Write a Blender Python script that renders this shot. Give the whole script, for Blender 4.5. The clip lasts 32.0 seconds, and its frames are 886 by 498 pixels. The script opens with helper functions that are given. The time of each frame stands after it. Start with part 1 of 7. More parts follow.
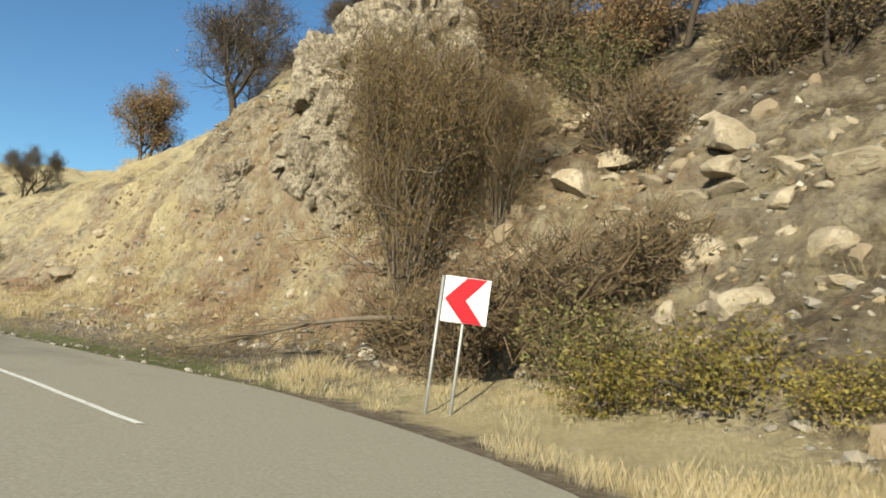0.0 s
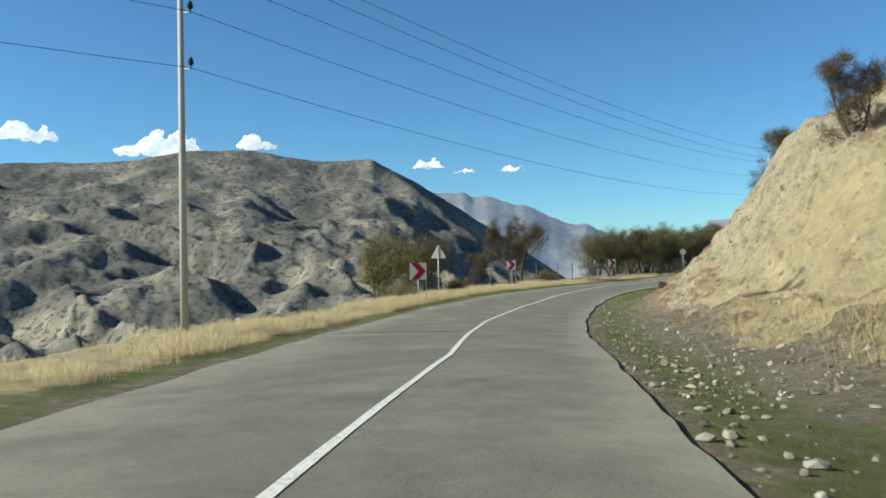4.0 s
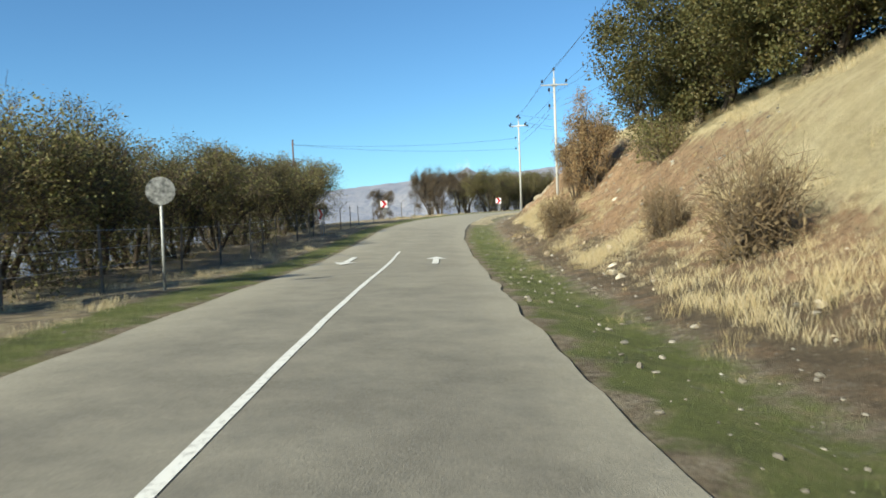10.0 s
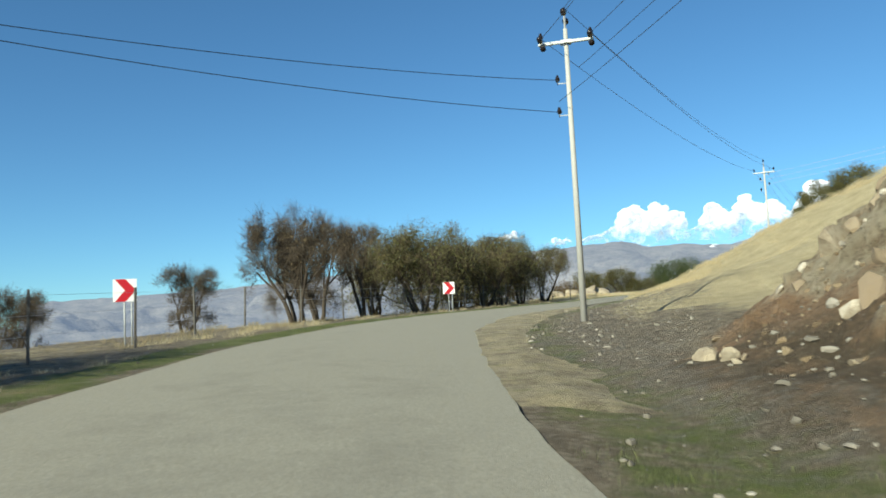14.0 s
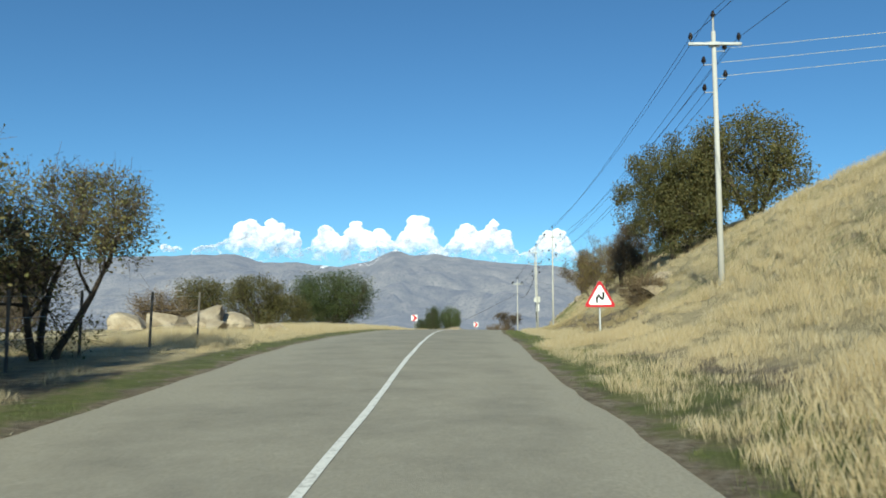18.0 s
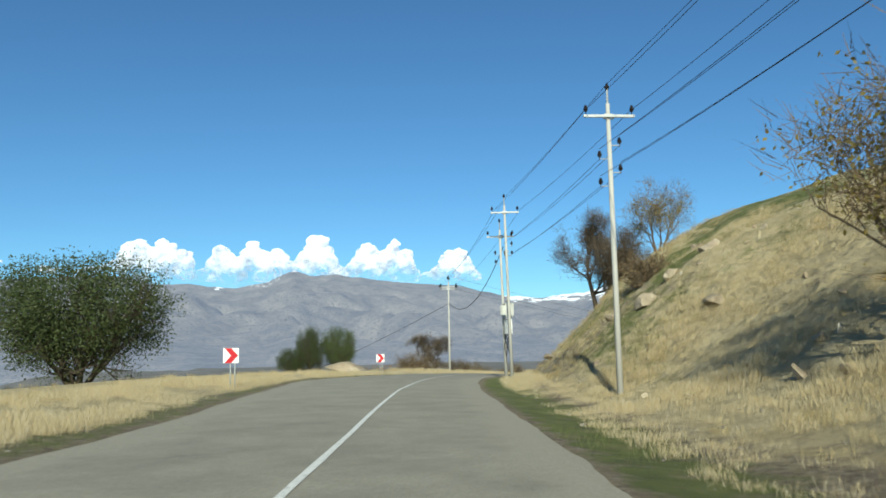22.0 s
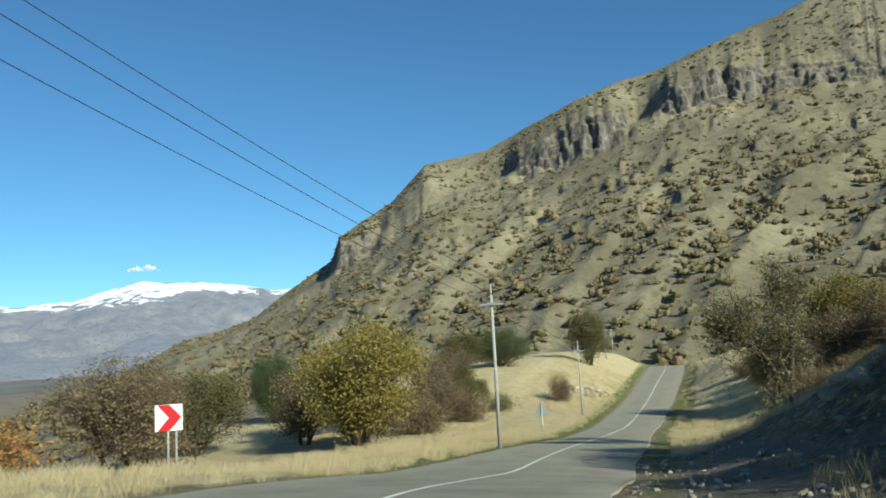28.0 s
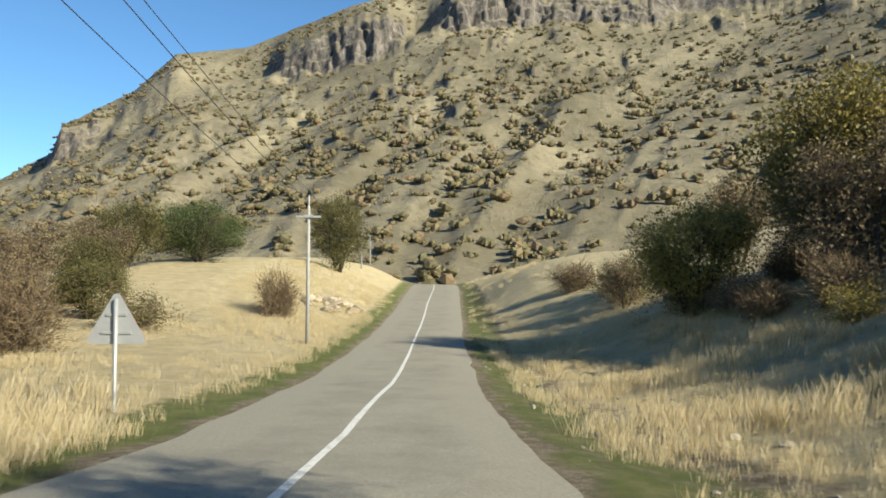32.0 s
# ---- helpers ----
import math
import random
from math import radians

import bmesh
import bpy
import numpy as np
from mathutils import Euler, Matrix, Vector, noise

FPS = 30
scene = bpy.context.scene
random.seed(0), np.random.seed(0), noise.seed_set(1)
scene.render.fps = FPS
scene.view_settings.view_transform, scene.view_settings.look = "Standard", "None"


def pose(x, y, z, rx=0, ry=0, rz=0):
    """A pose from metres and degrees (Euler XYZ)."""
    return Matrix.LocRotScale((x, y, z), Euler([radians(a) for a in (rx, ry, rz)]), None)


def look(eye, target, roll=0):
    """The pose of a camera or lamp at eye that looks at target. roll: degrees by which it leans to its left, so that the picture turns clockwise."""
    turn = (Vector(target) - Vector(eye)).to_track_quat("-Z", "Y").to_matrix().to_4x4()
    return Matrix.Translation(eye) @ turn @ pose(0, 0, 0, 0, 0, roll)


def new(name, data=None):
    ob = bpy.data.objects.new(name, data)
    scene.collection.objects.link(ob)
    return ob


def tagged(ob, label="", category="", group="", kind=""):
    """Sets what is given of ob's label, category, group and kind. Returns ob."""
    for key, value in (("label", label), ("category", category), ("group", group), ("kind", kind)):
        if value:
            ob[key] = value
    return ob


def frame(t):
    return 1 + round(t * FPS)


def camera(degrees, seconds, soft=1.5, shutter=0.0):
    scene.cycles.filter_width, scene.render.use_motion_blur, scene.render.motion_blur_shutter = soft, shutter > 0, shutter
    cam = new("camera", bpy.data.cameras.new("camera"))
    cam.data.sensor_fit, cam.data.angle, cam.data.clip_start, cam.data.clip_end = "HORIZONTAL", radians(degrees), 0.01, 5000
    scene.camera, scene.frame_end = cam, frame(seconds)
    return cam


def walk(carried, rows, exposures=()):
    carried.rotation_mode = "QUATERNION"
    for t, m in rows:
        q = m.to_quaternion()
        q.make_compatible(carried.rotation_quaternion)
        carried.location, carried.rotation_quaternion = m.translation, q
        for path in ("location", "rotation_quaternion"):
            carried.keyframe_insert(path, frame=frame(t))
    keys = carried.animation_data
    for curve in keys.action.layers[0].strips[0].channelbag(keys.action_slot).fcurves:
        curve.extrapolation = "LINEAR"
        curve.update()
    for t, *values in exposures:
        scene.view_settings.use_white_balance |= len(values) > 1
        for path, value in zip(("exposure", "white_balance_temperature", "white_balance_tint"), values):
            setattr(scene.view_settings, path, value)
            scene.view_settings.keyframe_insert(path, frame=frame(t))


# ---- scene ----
cam = camera(58.8, 32.0, soft=1.7, shutter=0.12)
PATH = [
    (0, (0.002, 0.000, 1.253), (0.014, 1.993, 1.421), 6.96),
    (0.5, (0.007, 2.899, 1.205), (-0.181, 4.884, 1.366), 5.75),
    (1, (-0.631, 5.542, 1.178), (-1.057, 7.491, 1.320), 4.31),
    (1.5, (-1.762, 7.951, 1.144), (-2.371, 9.851, 1.273), 1.54),
    (2, (-3.474, 10.349, 1.099), (-4.224, 12.199, 1.231), -0.56),
    (2.5, (-5.804, 12.773, 1.044), (-6.799, 14.505, 1.148), -0.46),
    (3, (-8.523, 15.282, 0.975), (-9.797, 16.822, 1.053), -0.95),
    (3.5, (-11.620, 17.917, 0.879), (-13.191, 19.154, 0.923), -0.68),
    (4.5, (-19.269, 24.396, 0.662), (-20.935, 25.502, 0.694), -1.18),
    (5.5, (-27.289, 31.583, 0.375), (-28.804, 32.890, 0.384), -3.36),
    (6, (-30.841, 34.988, 0.222), (-32.220, 36.436, 0.175), -3.25),
    (6.5, (-34.135, 38.286, 0.114), (-35.415, 39.821, 0.025), -3.63),
    (7, (-37.456, 41.848, 0.038), (-38.659, 43.441, -0.075), -4.63),
    (7.5, (-40.843, 45.657, 0.021), (-41.982, 47.298, -0.089), -4.84),
    (8, (-44.354, 49.676, 0.092), (-45.419, 51.366, -0.008), -3.06),
    (8.5, (-47.685, 54.038, 0.174), (-48.646, 55.790, 0.085), -2.52),
    (9, (-50.538, 58.840, 0.242), (-51.380, 60.652, 0.171), -2.72),
    (9.5, (-52.884, 63.980, 0.288), (-53.605, 65.844, 0.216), -2.46),
    (10, (-54.893, 69.338, 0.321), (-55.499, 71.243, 0.270), -2.16),
    (10.5, (-56.755, 74.832, 0.344), (-57.258, 76.768, 0.336), -3.02),
    (11, (-58.579, 80.404, 0.375), (-59.038, 82.349, 0.440), -2.45),
    (11.5, (-60.421, 86.217, 0.429), (-60.882, 88.159, 0.565), -1.61),
    (12, (-62.288, 92.231, 0.501), (-62.746, 94.168, 0.689), -2.83),
    (12.5, (-64.231, 98.351, 0.662), (-64.675, 100.291, 0.858), -2.53),
    (13, (-65.991, 104.220, 0.897), (-66.410, 106.166, 1.086), -2.90),
    (13.5, (-67.698, 109.740, 1.152), (-68.075, 111.695, 1.341), -3.46),
    (14.5, (-70.787, 120.592, 1.731), (-71.012, 122.570, 1.920), -2.12),
    (15.5, (-72.569, 131.479, 2.321), (-72.570, 133.470, 2.509), -3.08),
    (16, (-72.728, 136.933, 2.595), (-72.578, 138.918, 2.783), -2.88),
    (16.5, (-72.422, 142.474, 2.832), (-72.121, 144.440, 3.039), -1.77),
    (17, (-71.545, 147.973, 3.028), (-71.117, 149.913, 3.254), -0.48),
    (17.5, (-70.287, 153.248, 3.222), (-69.765, 155.166, 3.445), 0.28),
    (18, (-68.708, 158.352, 3.414), (-68.067, 160.235, 3.617), 0.11),
    (18.5, (-66.946, 163.334, 3.578), (-66.236, 165.195, 3.763), 0.16),
    (19, (-65.078, 168.490, 3.737), (-64.334, 170.338, 3.923), -0.10),
    (19.5, (-63.240, 173.584, 3.965), (-62.490, 175.425, 4.187), -0.35),
    (20, (-61.327, 178.676, 4.178), (-60.546, 180.498, 4.443), -0.67),
    (20.5, (-59.310, 183.889, 4.340), (-58.487, 185.690, 4.624), -0.73),
    (21, (-57.221, 189.381, 4.454), (-56.381, 191.177, 4.720), -0.17),
    (21.5, (-54.948, 195.052, 4.557), (-54.102, 196.847, 4.806), -0.13),
    (22, (-52.555, 200.595, 4.617), (-51.684, 202.377, 4.870), -0.98),
    (22.5, (-50.181, 205.895, 4.618), (-49.263, 207.654, 4.869), -1.33),
    (23, (-47.805, 210.985, 4.556), (-46.805, 212.700, 4.800), -0.89),
    (23.5, (-45.270, 216.485, 4.486), (-44.247, 218.184, 4.743), -0.49),
    (24, (-42.612, 222.056, 4.441), (-41.583, 223.750, 4.709), -0.88),
    (24.5, (-40.000, 227.283, 4.407), (-38.931, 228.951, 4.679), -0.92),
    (25.5, (-34.340, 237.025, 4.310), (-33.110, 238.577, 4.588), -1.50),
    (26.5, (-28.934, 244.732, 4.152), (-27.526, 246.124, 4.437), -3.69),
    (27, (-26.532, 247.477, 4.048), (-25.049, 248.787, 4.333), -3.16),
    (27.5, (-23.830, 249.742, 3.950), (-22.226, 250.905, 4.223), -3.15),
    (28, (-20.728, 251.663, 3.840), (-18.979, 252.604, 4.077), -3.01),
    (28.5, (-17.464, 253.325, 3.652), (-15.627, 254.092, 3.848), -1.74),
    (29, (-14.221, 254.723, 3.384), (-12.320, 255.331, 3.512), -0.80),
    (29.5, (-11.050, 255.771, 3.042), (-9.111, 256.259, 3.111), -0.54),
    (30, (-7.895, 256.526, 2.616), (-5.958, 257.020, 2.684), -0.70),
    (30.5, (-4.439, 257.234, 2.172), (-2.503, 257.733, 2.222), -1.36),
    (31, (-0.475, 258.306, 1.775), (1.474, 258.756, 1.805), -0.23),
    (31.5, (3.883, 259.478, 1.379), (5.841, 259.883, 1.423), 0.54),
    (32, (8.557, 260.732, 0.959), (10.519, 261.118, 0.997), 0.53),
]
EXPOSURES = [(0.0, 0.74, 7300, 9), (1.0, 0.72, 6900, 6), (2.0, 0.70, 6800, 6), (3.0, 0.60, 6600, 3), (5.5, 0.92, 6800, 5), (6.0, 0.84, 6850, 6), (7.0, 0.86, 6900, 7), (9.0, 0.92, 6900, 7), (11.0, 0.93, 6750, 4), (13.0, 0.78, 6700, 1), (17.0, 0.52, 6500, 1), (24.0, 0.45, 6500, 2), (27.0, 0.5, 6500, -4), (28.0, 0.55, 6500, -1), (29.0, 0.9, 6600, 2), (30.0, 1.12, 6700, 1), (31.0, 1.12, 6900, 8), (32.0, 0.95, 7000, 10)]
walk(cam, [(t, look(eye, target, roll)) for t, eye, target, roll in PATH], EXPOSURES)

# ---- world, sun ----
SUN_BEARING, SUN_HEIGHT = 207.0, 29.0
world = bpy.data.worlds.new("sky")
scene.world = world
world.use_nodes = True
wn = world.node_tree
sky = wn.nodes.new("ShaderNodeTexSky")
sky.sky_type, sky.sun_disc = "NISHITA", False
sky.sun_elevation, sky.sun_rotation = radians(SUN_HEIGHT), radians(SUN_BEARING)
sky.altitude, sky.air_density, sky.dust_density, sky.ozone_density = 1200, 1.0, 0.1, 3.0
tint = wn.nodes.new("ShaderNodeMix")
tint.data_type, tint.blend_type = "RGBA", "MULTIPLY"
tint.inputs[0].default_value, tint.inputs[7].default_value = 1.0, (0.60, 0.94, 1.13, 1)
wn.links.new(sky.outputs[0], tint.inputs[6])
wn.links.new(tint.outputs[2], wn.nodes["Background"].inputs[0])
wn.nodes["Background"].inputs[1].default_value = 0.075
sun = new("sun", bpy.data.lights.new("sun", "SUN"))
sun.data.energy, sun.data.angle, sun.data.color = 4.8, radians(0.6), (0.97, 0.95, 0.82)
sb, sh = radians(SUN_BEARING), radians(SUN_HEIGHT)
SUN_WAY = Vector((math.sin(sb) * math.cos(sh), math.cos(sb) * math.cos(sh), math.sin(sh)))
sun.matrix_world = look(SUN_WAY * 100, (0, 0, 0))

# ---- materials ----


def material(name, roughness=0.8, metallic=0.0):
    m = bpy.data.materials.new(name)
    m.use_nodes = True
    p = m.node_tree.nodes["Principled BSDF"]
    p.inputs["Roughness"].default_value, p.inputs["Metallic"].default_value = roughness, metallic
    p.inputs["Specular IOR Level"].default_value = 0.3
    return m, m.node_tree, p


def node(tree, kind, **values):
    n = tree.nodes.new(kind)
    for key, value in values.items():
        if key in n.inputs:
            n.inputs[key].default_value = value
    return n


def noise_node(tree, scale, detail=4.0, rough=0.6, stretch=None):
    co = tree.nodes.new("ShaderNodeTexCoord")
    n = node(tree, "ShaderNodeTexNoise", Scale=scale, Detail=detail, Roughness=rough)
    if stretch:
        mp = tree.nodes.new("ShaderNodeMapping")
        mp.inputs["Scale"].default_value = stretch
        tree.links.new(co.outputs["Object"], mp.inputs["Vector"])
        tree.links.new(mp.outputs[0], n.inputs["Vector"])
    else:
        tree.links.new(co.outputs["Object"], n.inputs["Vector"])
    return n.outputs["Fac"]


def ramp(tree, fac, *stops):
    r = tree.nodes.new("ShaderNodeValToRGB")
    while len(r.color_ramp.elements) < len(stops):
        r.color_ramp.elements.new(0.5)
    for e, (at, c) in zip(r.color_ramp.elements, stops):
        e.position, e.color = at, (*c, 1) if len(c) == 3 else c
    tree.links.new(fac, r.inputs[0])
    return r.outputs[0]


def mixed(tree, fac, a, b, how="MIX"):
    m = tree.nodes.new("ShaderNodeMix")
    m.data_type, m.blend_type = "RGBA", how
    for socket, value in ((m.inputs[0], fac), (m.inputs[6], a), (m.inputs[7], b)):
        if isinstance(value, (float, int)):
            socket.default_value = value
        elif isinstance(value, tuple):
            socket.default_value = (*value, 1)
        else:
            tree.links.new(value, socket)
    return m.outputs[2]


def bump(tree, p, height, strength=0.4, distance=0.05):
    b = node(tree, "ShaderNodeBump", Strength=strength, Distance=distance)
    tree.links.new(height, b.inputs["Height"])
    tree.links.new(b.outputs[0], p.inputs["Normal"])


def plain(name, color, roughness=0.7, metallic=0.0, vary=0.12, scale=6.0):
    """A painted, metal or stone surface with soft wear at two scales."""
    m, t, p = material(name, roughness, metallic)
    lo, hi = tuple(c * (1 - vary) for c in color), tuple(min(1, c * (1 + vary)) for c in color)
    c = ramp(t, noise_node(t, scale), (0.3, lo), (0.7, hi))
    c = mixed(t, noise_node(t, scale * 9, 6), c, tuple(c * (1 - 2 * vary) for c in color))
    t.links.new(c, p.inputs["Base Color"])
    bump(t, p, noise_node(t, scale * 20), 0.15, 0.01)
    return m


def leafy(name, colors, rough=0.55, see=0.25):
    """Leaves: each leaf and each plant takes its own tone."""
    m, t, p = material(name, rough)
    g = t.nodes.new("ShaderNodeNewGeometry")
    o = t.nodes.new("ShaderNodeObjectInfo")
    n = len(colors)
    c = ramp(t, g.outputs["Random Per Island"], *[((i + 0.5) / n, k) for i, k in enumerate(colors)])
    shade = ramp(t, o.outputs["Random"], (0.0, (0.7, 0.68, 0.66)), (1.0, (1.15, 1.12, 1.05)))
    c = mixed(t, 1.0, c, shade, "MULTIPLY")
    t.links.new(c, p.inputs["Base Color"])
    tr = t.nodes.new("ShaderNodeBsdfTranslucent")
    t.links.new(c, tr.inputs["Color"])
    mx = t.nodes.new("ShaderNodeMixShader")
    mx.inputs[0].default_value = see
    out = t.nodes["Material Output"]
    t.links.new(p.outputs[0], mx.inputs[1])
    t.links.new(tr.outputs[0], mx.inputs[2])
    t.links.new(mx.outputs[0], out.inputs[0])
    return m


ASPHALT, t, p = material("asphalt", 0.85)
c = ramp(t, noise_node(t, 0.35, 7, 0.7), (0.3, (0.104, 0.095, 0.074)), (0.7, (0.152, 0.139, 0.110)))
c = mixed(t, ramp(t, noise_node(t, 45, 3, 0.8), (0.35, (0, 0, 0)), (0.75, (1, 1, 1))), c, (0.232, 0.213, 0.172))
v = node(t, "ShaderNodeTexVoronoi", Scale=160.0)
c = mixed(t, ramp(t, v.outputs["Distance"], (0.0, (0.5, 0.5, 0.5)), (0.45, (0, 0, 0))), c, (0.12, 0.115, 0.10))
c = mixed(t, ramp(t, noise_node(t, 1.6, 8, 0.75), (0.50, (0, 0, 0)), (0.68, (0.42, 0.42, 0.42))), c, (0.11, 0.103, 0.085))
w = t.nodes.new("ShaderNodeAttribute")
w.attribute_name = "dust"
add = t.nodes.new("ShaderNodeMath")
add.operation = "ADD"
t.links.new(w.outputs["Fac"], add.inputs[0])
t.links.new(noise_node(t, 0.7, 9, 0.75), add.inputs[1])
c = mixed(t, ramp(t, add.outputs[0], (0.55, (0, 0, 0)), (1.0, (0.9, 0.9, 0.9))), c, ramp(t, noise_node(t, 30, 4, 0.8), (0.3, (0.22, 0.20, 0.15)), (0.7, (0.38, 0.35, 0.275))))
t.links.new(c, p.inputs["Base Color"])
bump(t, p, noise_node(t, 70, 4), 0.7, 0.012)

ROAD_PAINT, t, p = material("road_paint", 0.7)
c = ramp(t, noise_node(t, 14, 6, 0.75), (0.30, (0.25, 0.24, 0.21)), (0.5, (0.66, 0.65, 0.60)))
t.links.new(c, p.inputs["Base Color"])

DIRT_EDGE = plain("crumbled_edge", (0.09, 0.08, 0.065), 0.95, 0, 0.3, 8)
CONCRETE = plain("pole_concrete", (0.47, 0.46, 0.42), 0.85, 0, 0.12, 1.5)
STEEL = plain("galvanised_steel", (0.42, 0.43, 0.42), 0.55, 0.5, 0.12, 5)
RUST = plain("rusty_steel", (0.17, 0.10, 0.07), 0.9, 0.2, 0.3, 5)
INSULATOR = plain("brown_porcelain", (0.02, 0.015, 0.014), 0.2, 0, 0.1, 9)
CABLE = plain("cable_black", (0.02, 0.02, 0.022), 0.6, 0, 0.1, 9)
WIRE = plain("wire_aluminium", (0.05, 0.055, 0.06), 0.6, 0.2, 0.1, 9)
WHITE = plain("sign_white", (0.78, 0.78, 0.76), 0.45, 0, 0.05, 7)
RED = plain("sign_red", (0.47, 0.012, 0.022), 0.4, 0, 0.08, 7)
BLACK = plain("sign_black", (0.012, 0.012, 0.013), 0.5, 0, 0.1, 7)
SIGN_WORN = plain("sign_weathered", (0.40, 0.40, 0.38), 0.6, 0.1, 0.85, 9)
SIGN_BACK = plain("sign_back_grey", (0.40, 0.41, 0.41), 0.5, 0.4, 0.1, 6)
GREY_PAINT = plain("transformer_paint", (0.55, 0.55, 0.50), 0.5, 0, 0.1, 4)
BARK = plain("bark", (0.11, 0.085, 0.062), 0.95, 0, 0.35, 7)
BARK_PALE = plain("bark_grey", (0.21, 0.168, 0.122), 0.95, 0, 0.3, 7)
DIRTY_CONCRETE = plain("dirty_concrete", (0.30, 0.25, 0.19), 0.9, 0, 0.3, 4)
FENCE_GREY = plain("weathered_fence_post", (0.19, 0.175, 0.155), 0.9, 0.1, 0.3, 4)
CUT_WOOD = plain("cut_wood", (0.62, 0.46, 0.25), 0.8, 0, 0.15, 9)

ROCK, t, p = material("limestone", 0.9)
o = t.nodes.new("ShaderNodeObjectInfo")
c = ramp(t, noise_node(t, 1.6, 8, 0.65), (0.3, (0.23, 0.19, 0.13)), (0.5, (0.38, 0.325, 0.235)), (0.72, (0.53, 0.475, 0.375)))
c = mixed(t, ramp(t, noise_node(t, 7, 6, 0.7), (0.5, (0, 0, 0)), (0.7, (1, 1, 1))), c, (0.24, 0.19, 0.14))
c = mixed(t, 1.0, c, ramp(t, o.outputs["Random"], (0, (0.75, 0.72, 0.68)), (1, (1.15, 1.12, 1.08))), "MULTIPLY")
t.links.new(c, p.inputs["Base Color"])
bump(t, p, noise_node(t, 9, 8, 0.7), 0.7, 0.08)

GRASS_DRY = leafy("dry_grass", [(0.72, 0.60, 0.355), (0.80, 0.70, 0.46), (0.62, 0.50, 0.285), (0.85, 0.77, 0.56)], 0.7, 0.5)
GRASS_OLD = leafy("withered_grass", [(0.36, 0.28, 0.15), (0.44, 0.35, 0.19), (0.28, 0.22, 0.12), (0.26, 0.24, 0.12)], 0.7, 0.3)
GRASS_GREEN = leafy("green_grass", [(0.10, 0.15, 0.04), (0.16, 0.19, 0.06), (0.22, 0.23, 0.09)], 0.7, 0.3)
LEAF_OLIVE = leafy("leaves_olive", [(0.15, 0.157, 0.06), (0.205, 0.20, 0.078), (0.28, 0.25, 0.098), (0.19, 0.148, 0.078), (0.12, 0.127, 0.053)], 0.55, 0.35)
LEAF_GREEN = leafy("leaves_green", [(0.055, 0.085, 0.028), (0.08, 0.11, 0.035), (0.10, 0.12, 0.045), (0.05, 0.07, 0.03)])
LEAF_OAK = leafy("leaves_oak", [(0.095, 0.10, 0.035), (0.125, 0.115, 0.043), (0.08, 0.088, 0.033), (0.15, 0.125, 0.047)], 0.55, 0.3)
LEAF_RUSSET = leafy("leaves_russet", [(0.27, 0.165, 0.08), (0.36, 0.245, 0.125), (0.21, 0.125, 0.068), (0.32, 0.25, 0.135)])
LEAF_YELLOW = leafy("leaves_yellow", [(0.30, 0.25, 0.06), (0.24, 0.22, 0.06), (0.36, 0.27, 0.07), (0.17, 0.16, 0.05)], 0.55, 0.35)
LEAF_ORANGE = leafy("leaves_orange", [(0.36, 0.17, 0.05), (0.28, 0.14, 0.05), (0.33, 0.21, 0.07)])
LEAF_BROWN = leafy("leaves_brown", [(0.24, 0.185, 0.10), (0.30, 0.23, 0.13), (0.19, 0.145, 0.085)], 0.6, 0.35)
LEAF_BROOM = leafy("leaves_broom", [(0.17, 0.13, 0.045), (0.12, 0.09, 0.04), (0.20, 0.13, 0.052), (0.10, 0.068, 0.035)], 0.6, 0.3)
WEATHERED = plain("weathered_wood", (0.41, 0.40, 0.37), 0.9, 0, 0.2, 5)
TWIGS_DARK = plain("twigs_dark", (0.13, 0.10, 0.07), 0.95, 0, 0.3, 5)
TWIGS = plain("twigs", (0.20, 0.14, 0.078), 0.95, 0, 0.3, 5)

# ground: masks made with the ground's shape choose between earth, red earth, rubble, dry grass and green grass
GROUND, t, p = material("ground", 0.95)


def mask(name):
    a = t.nodes.new("ShaderNodeAttribute")
    a.attribute_name = name
    return a.outputs["Fac"]


def worn(name, scale, soft=0.25):
    """A mask with an edge broken by grain."""
    add = t.nodes.new("ShaderNodeMath")
    add.operation = "ADD"
    t.links.new(mask(name), add.inputs[0])
    t.links.new(noise_node(t, scale, 8, 0.7), add.inputs[1])
    return ramp(t, add.outputs[0], (0.5 + soft, (0, 0, 0)), (min(1.0, 0.5 + 2 * soft), (1, 1, 1)))


earth = ramp(t, noise_node(t, 0.6, 8, 0.7), (0.3, (0.155, 0.12, 0.08)), (0.55, (0.26, 0.205, 0.14)), (0.75, (0.36, 0.30, 0.21)))
# dark blotches in earth, red and stone stand for shaded crevices
earth = mixed(t, ramp(t, noise_node(t, 3.1, 9, 0.75), (0.53, (0, 0, 0)), (0.62, (0.7, 0.7, 0.7))), earth, (0.13, 0.10, 0.062))
earth = mixed(t, ramp(t, noise_node(t, 5, 8, 0.75), (0.48, (0, 0, 0)), (0.62, (0.8, 0.8, 0.8))), earth, (0.42, 0.36, 0.27))
red = ramp(t, noise_node(t, 0.9, 8, 0.7), (0.3, (0.26, 0.157, 0.087)), (0.7, (0.47, 0.31, 0.185)))
red = mixed(t, ramp(t, noise_node(t, 2.9, 9, 0.75), (0.53, (0, 0, 0)), (0.64, (0.7, 0.7, 0.7))), red, (0.17, 0.105, 0.065))
red = mixed(t, ramp(t, noise_node(t, 4, 8, 0.8), (0.55, (0, 0, 0)), (0.7, (0.6, 0.6, 0.6))), red, (0.45, 0.35, 0.25))
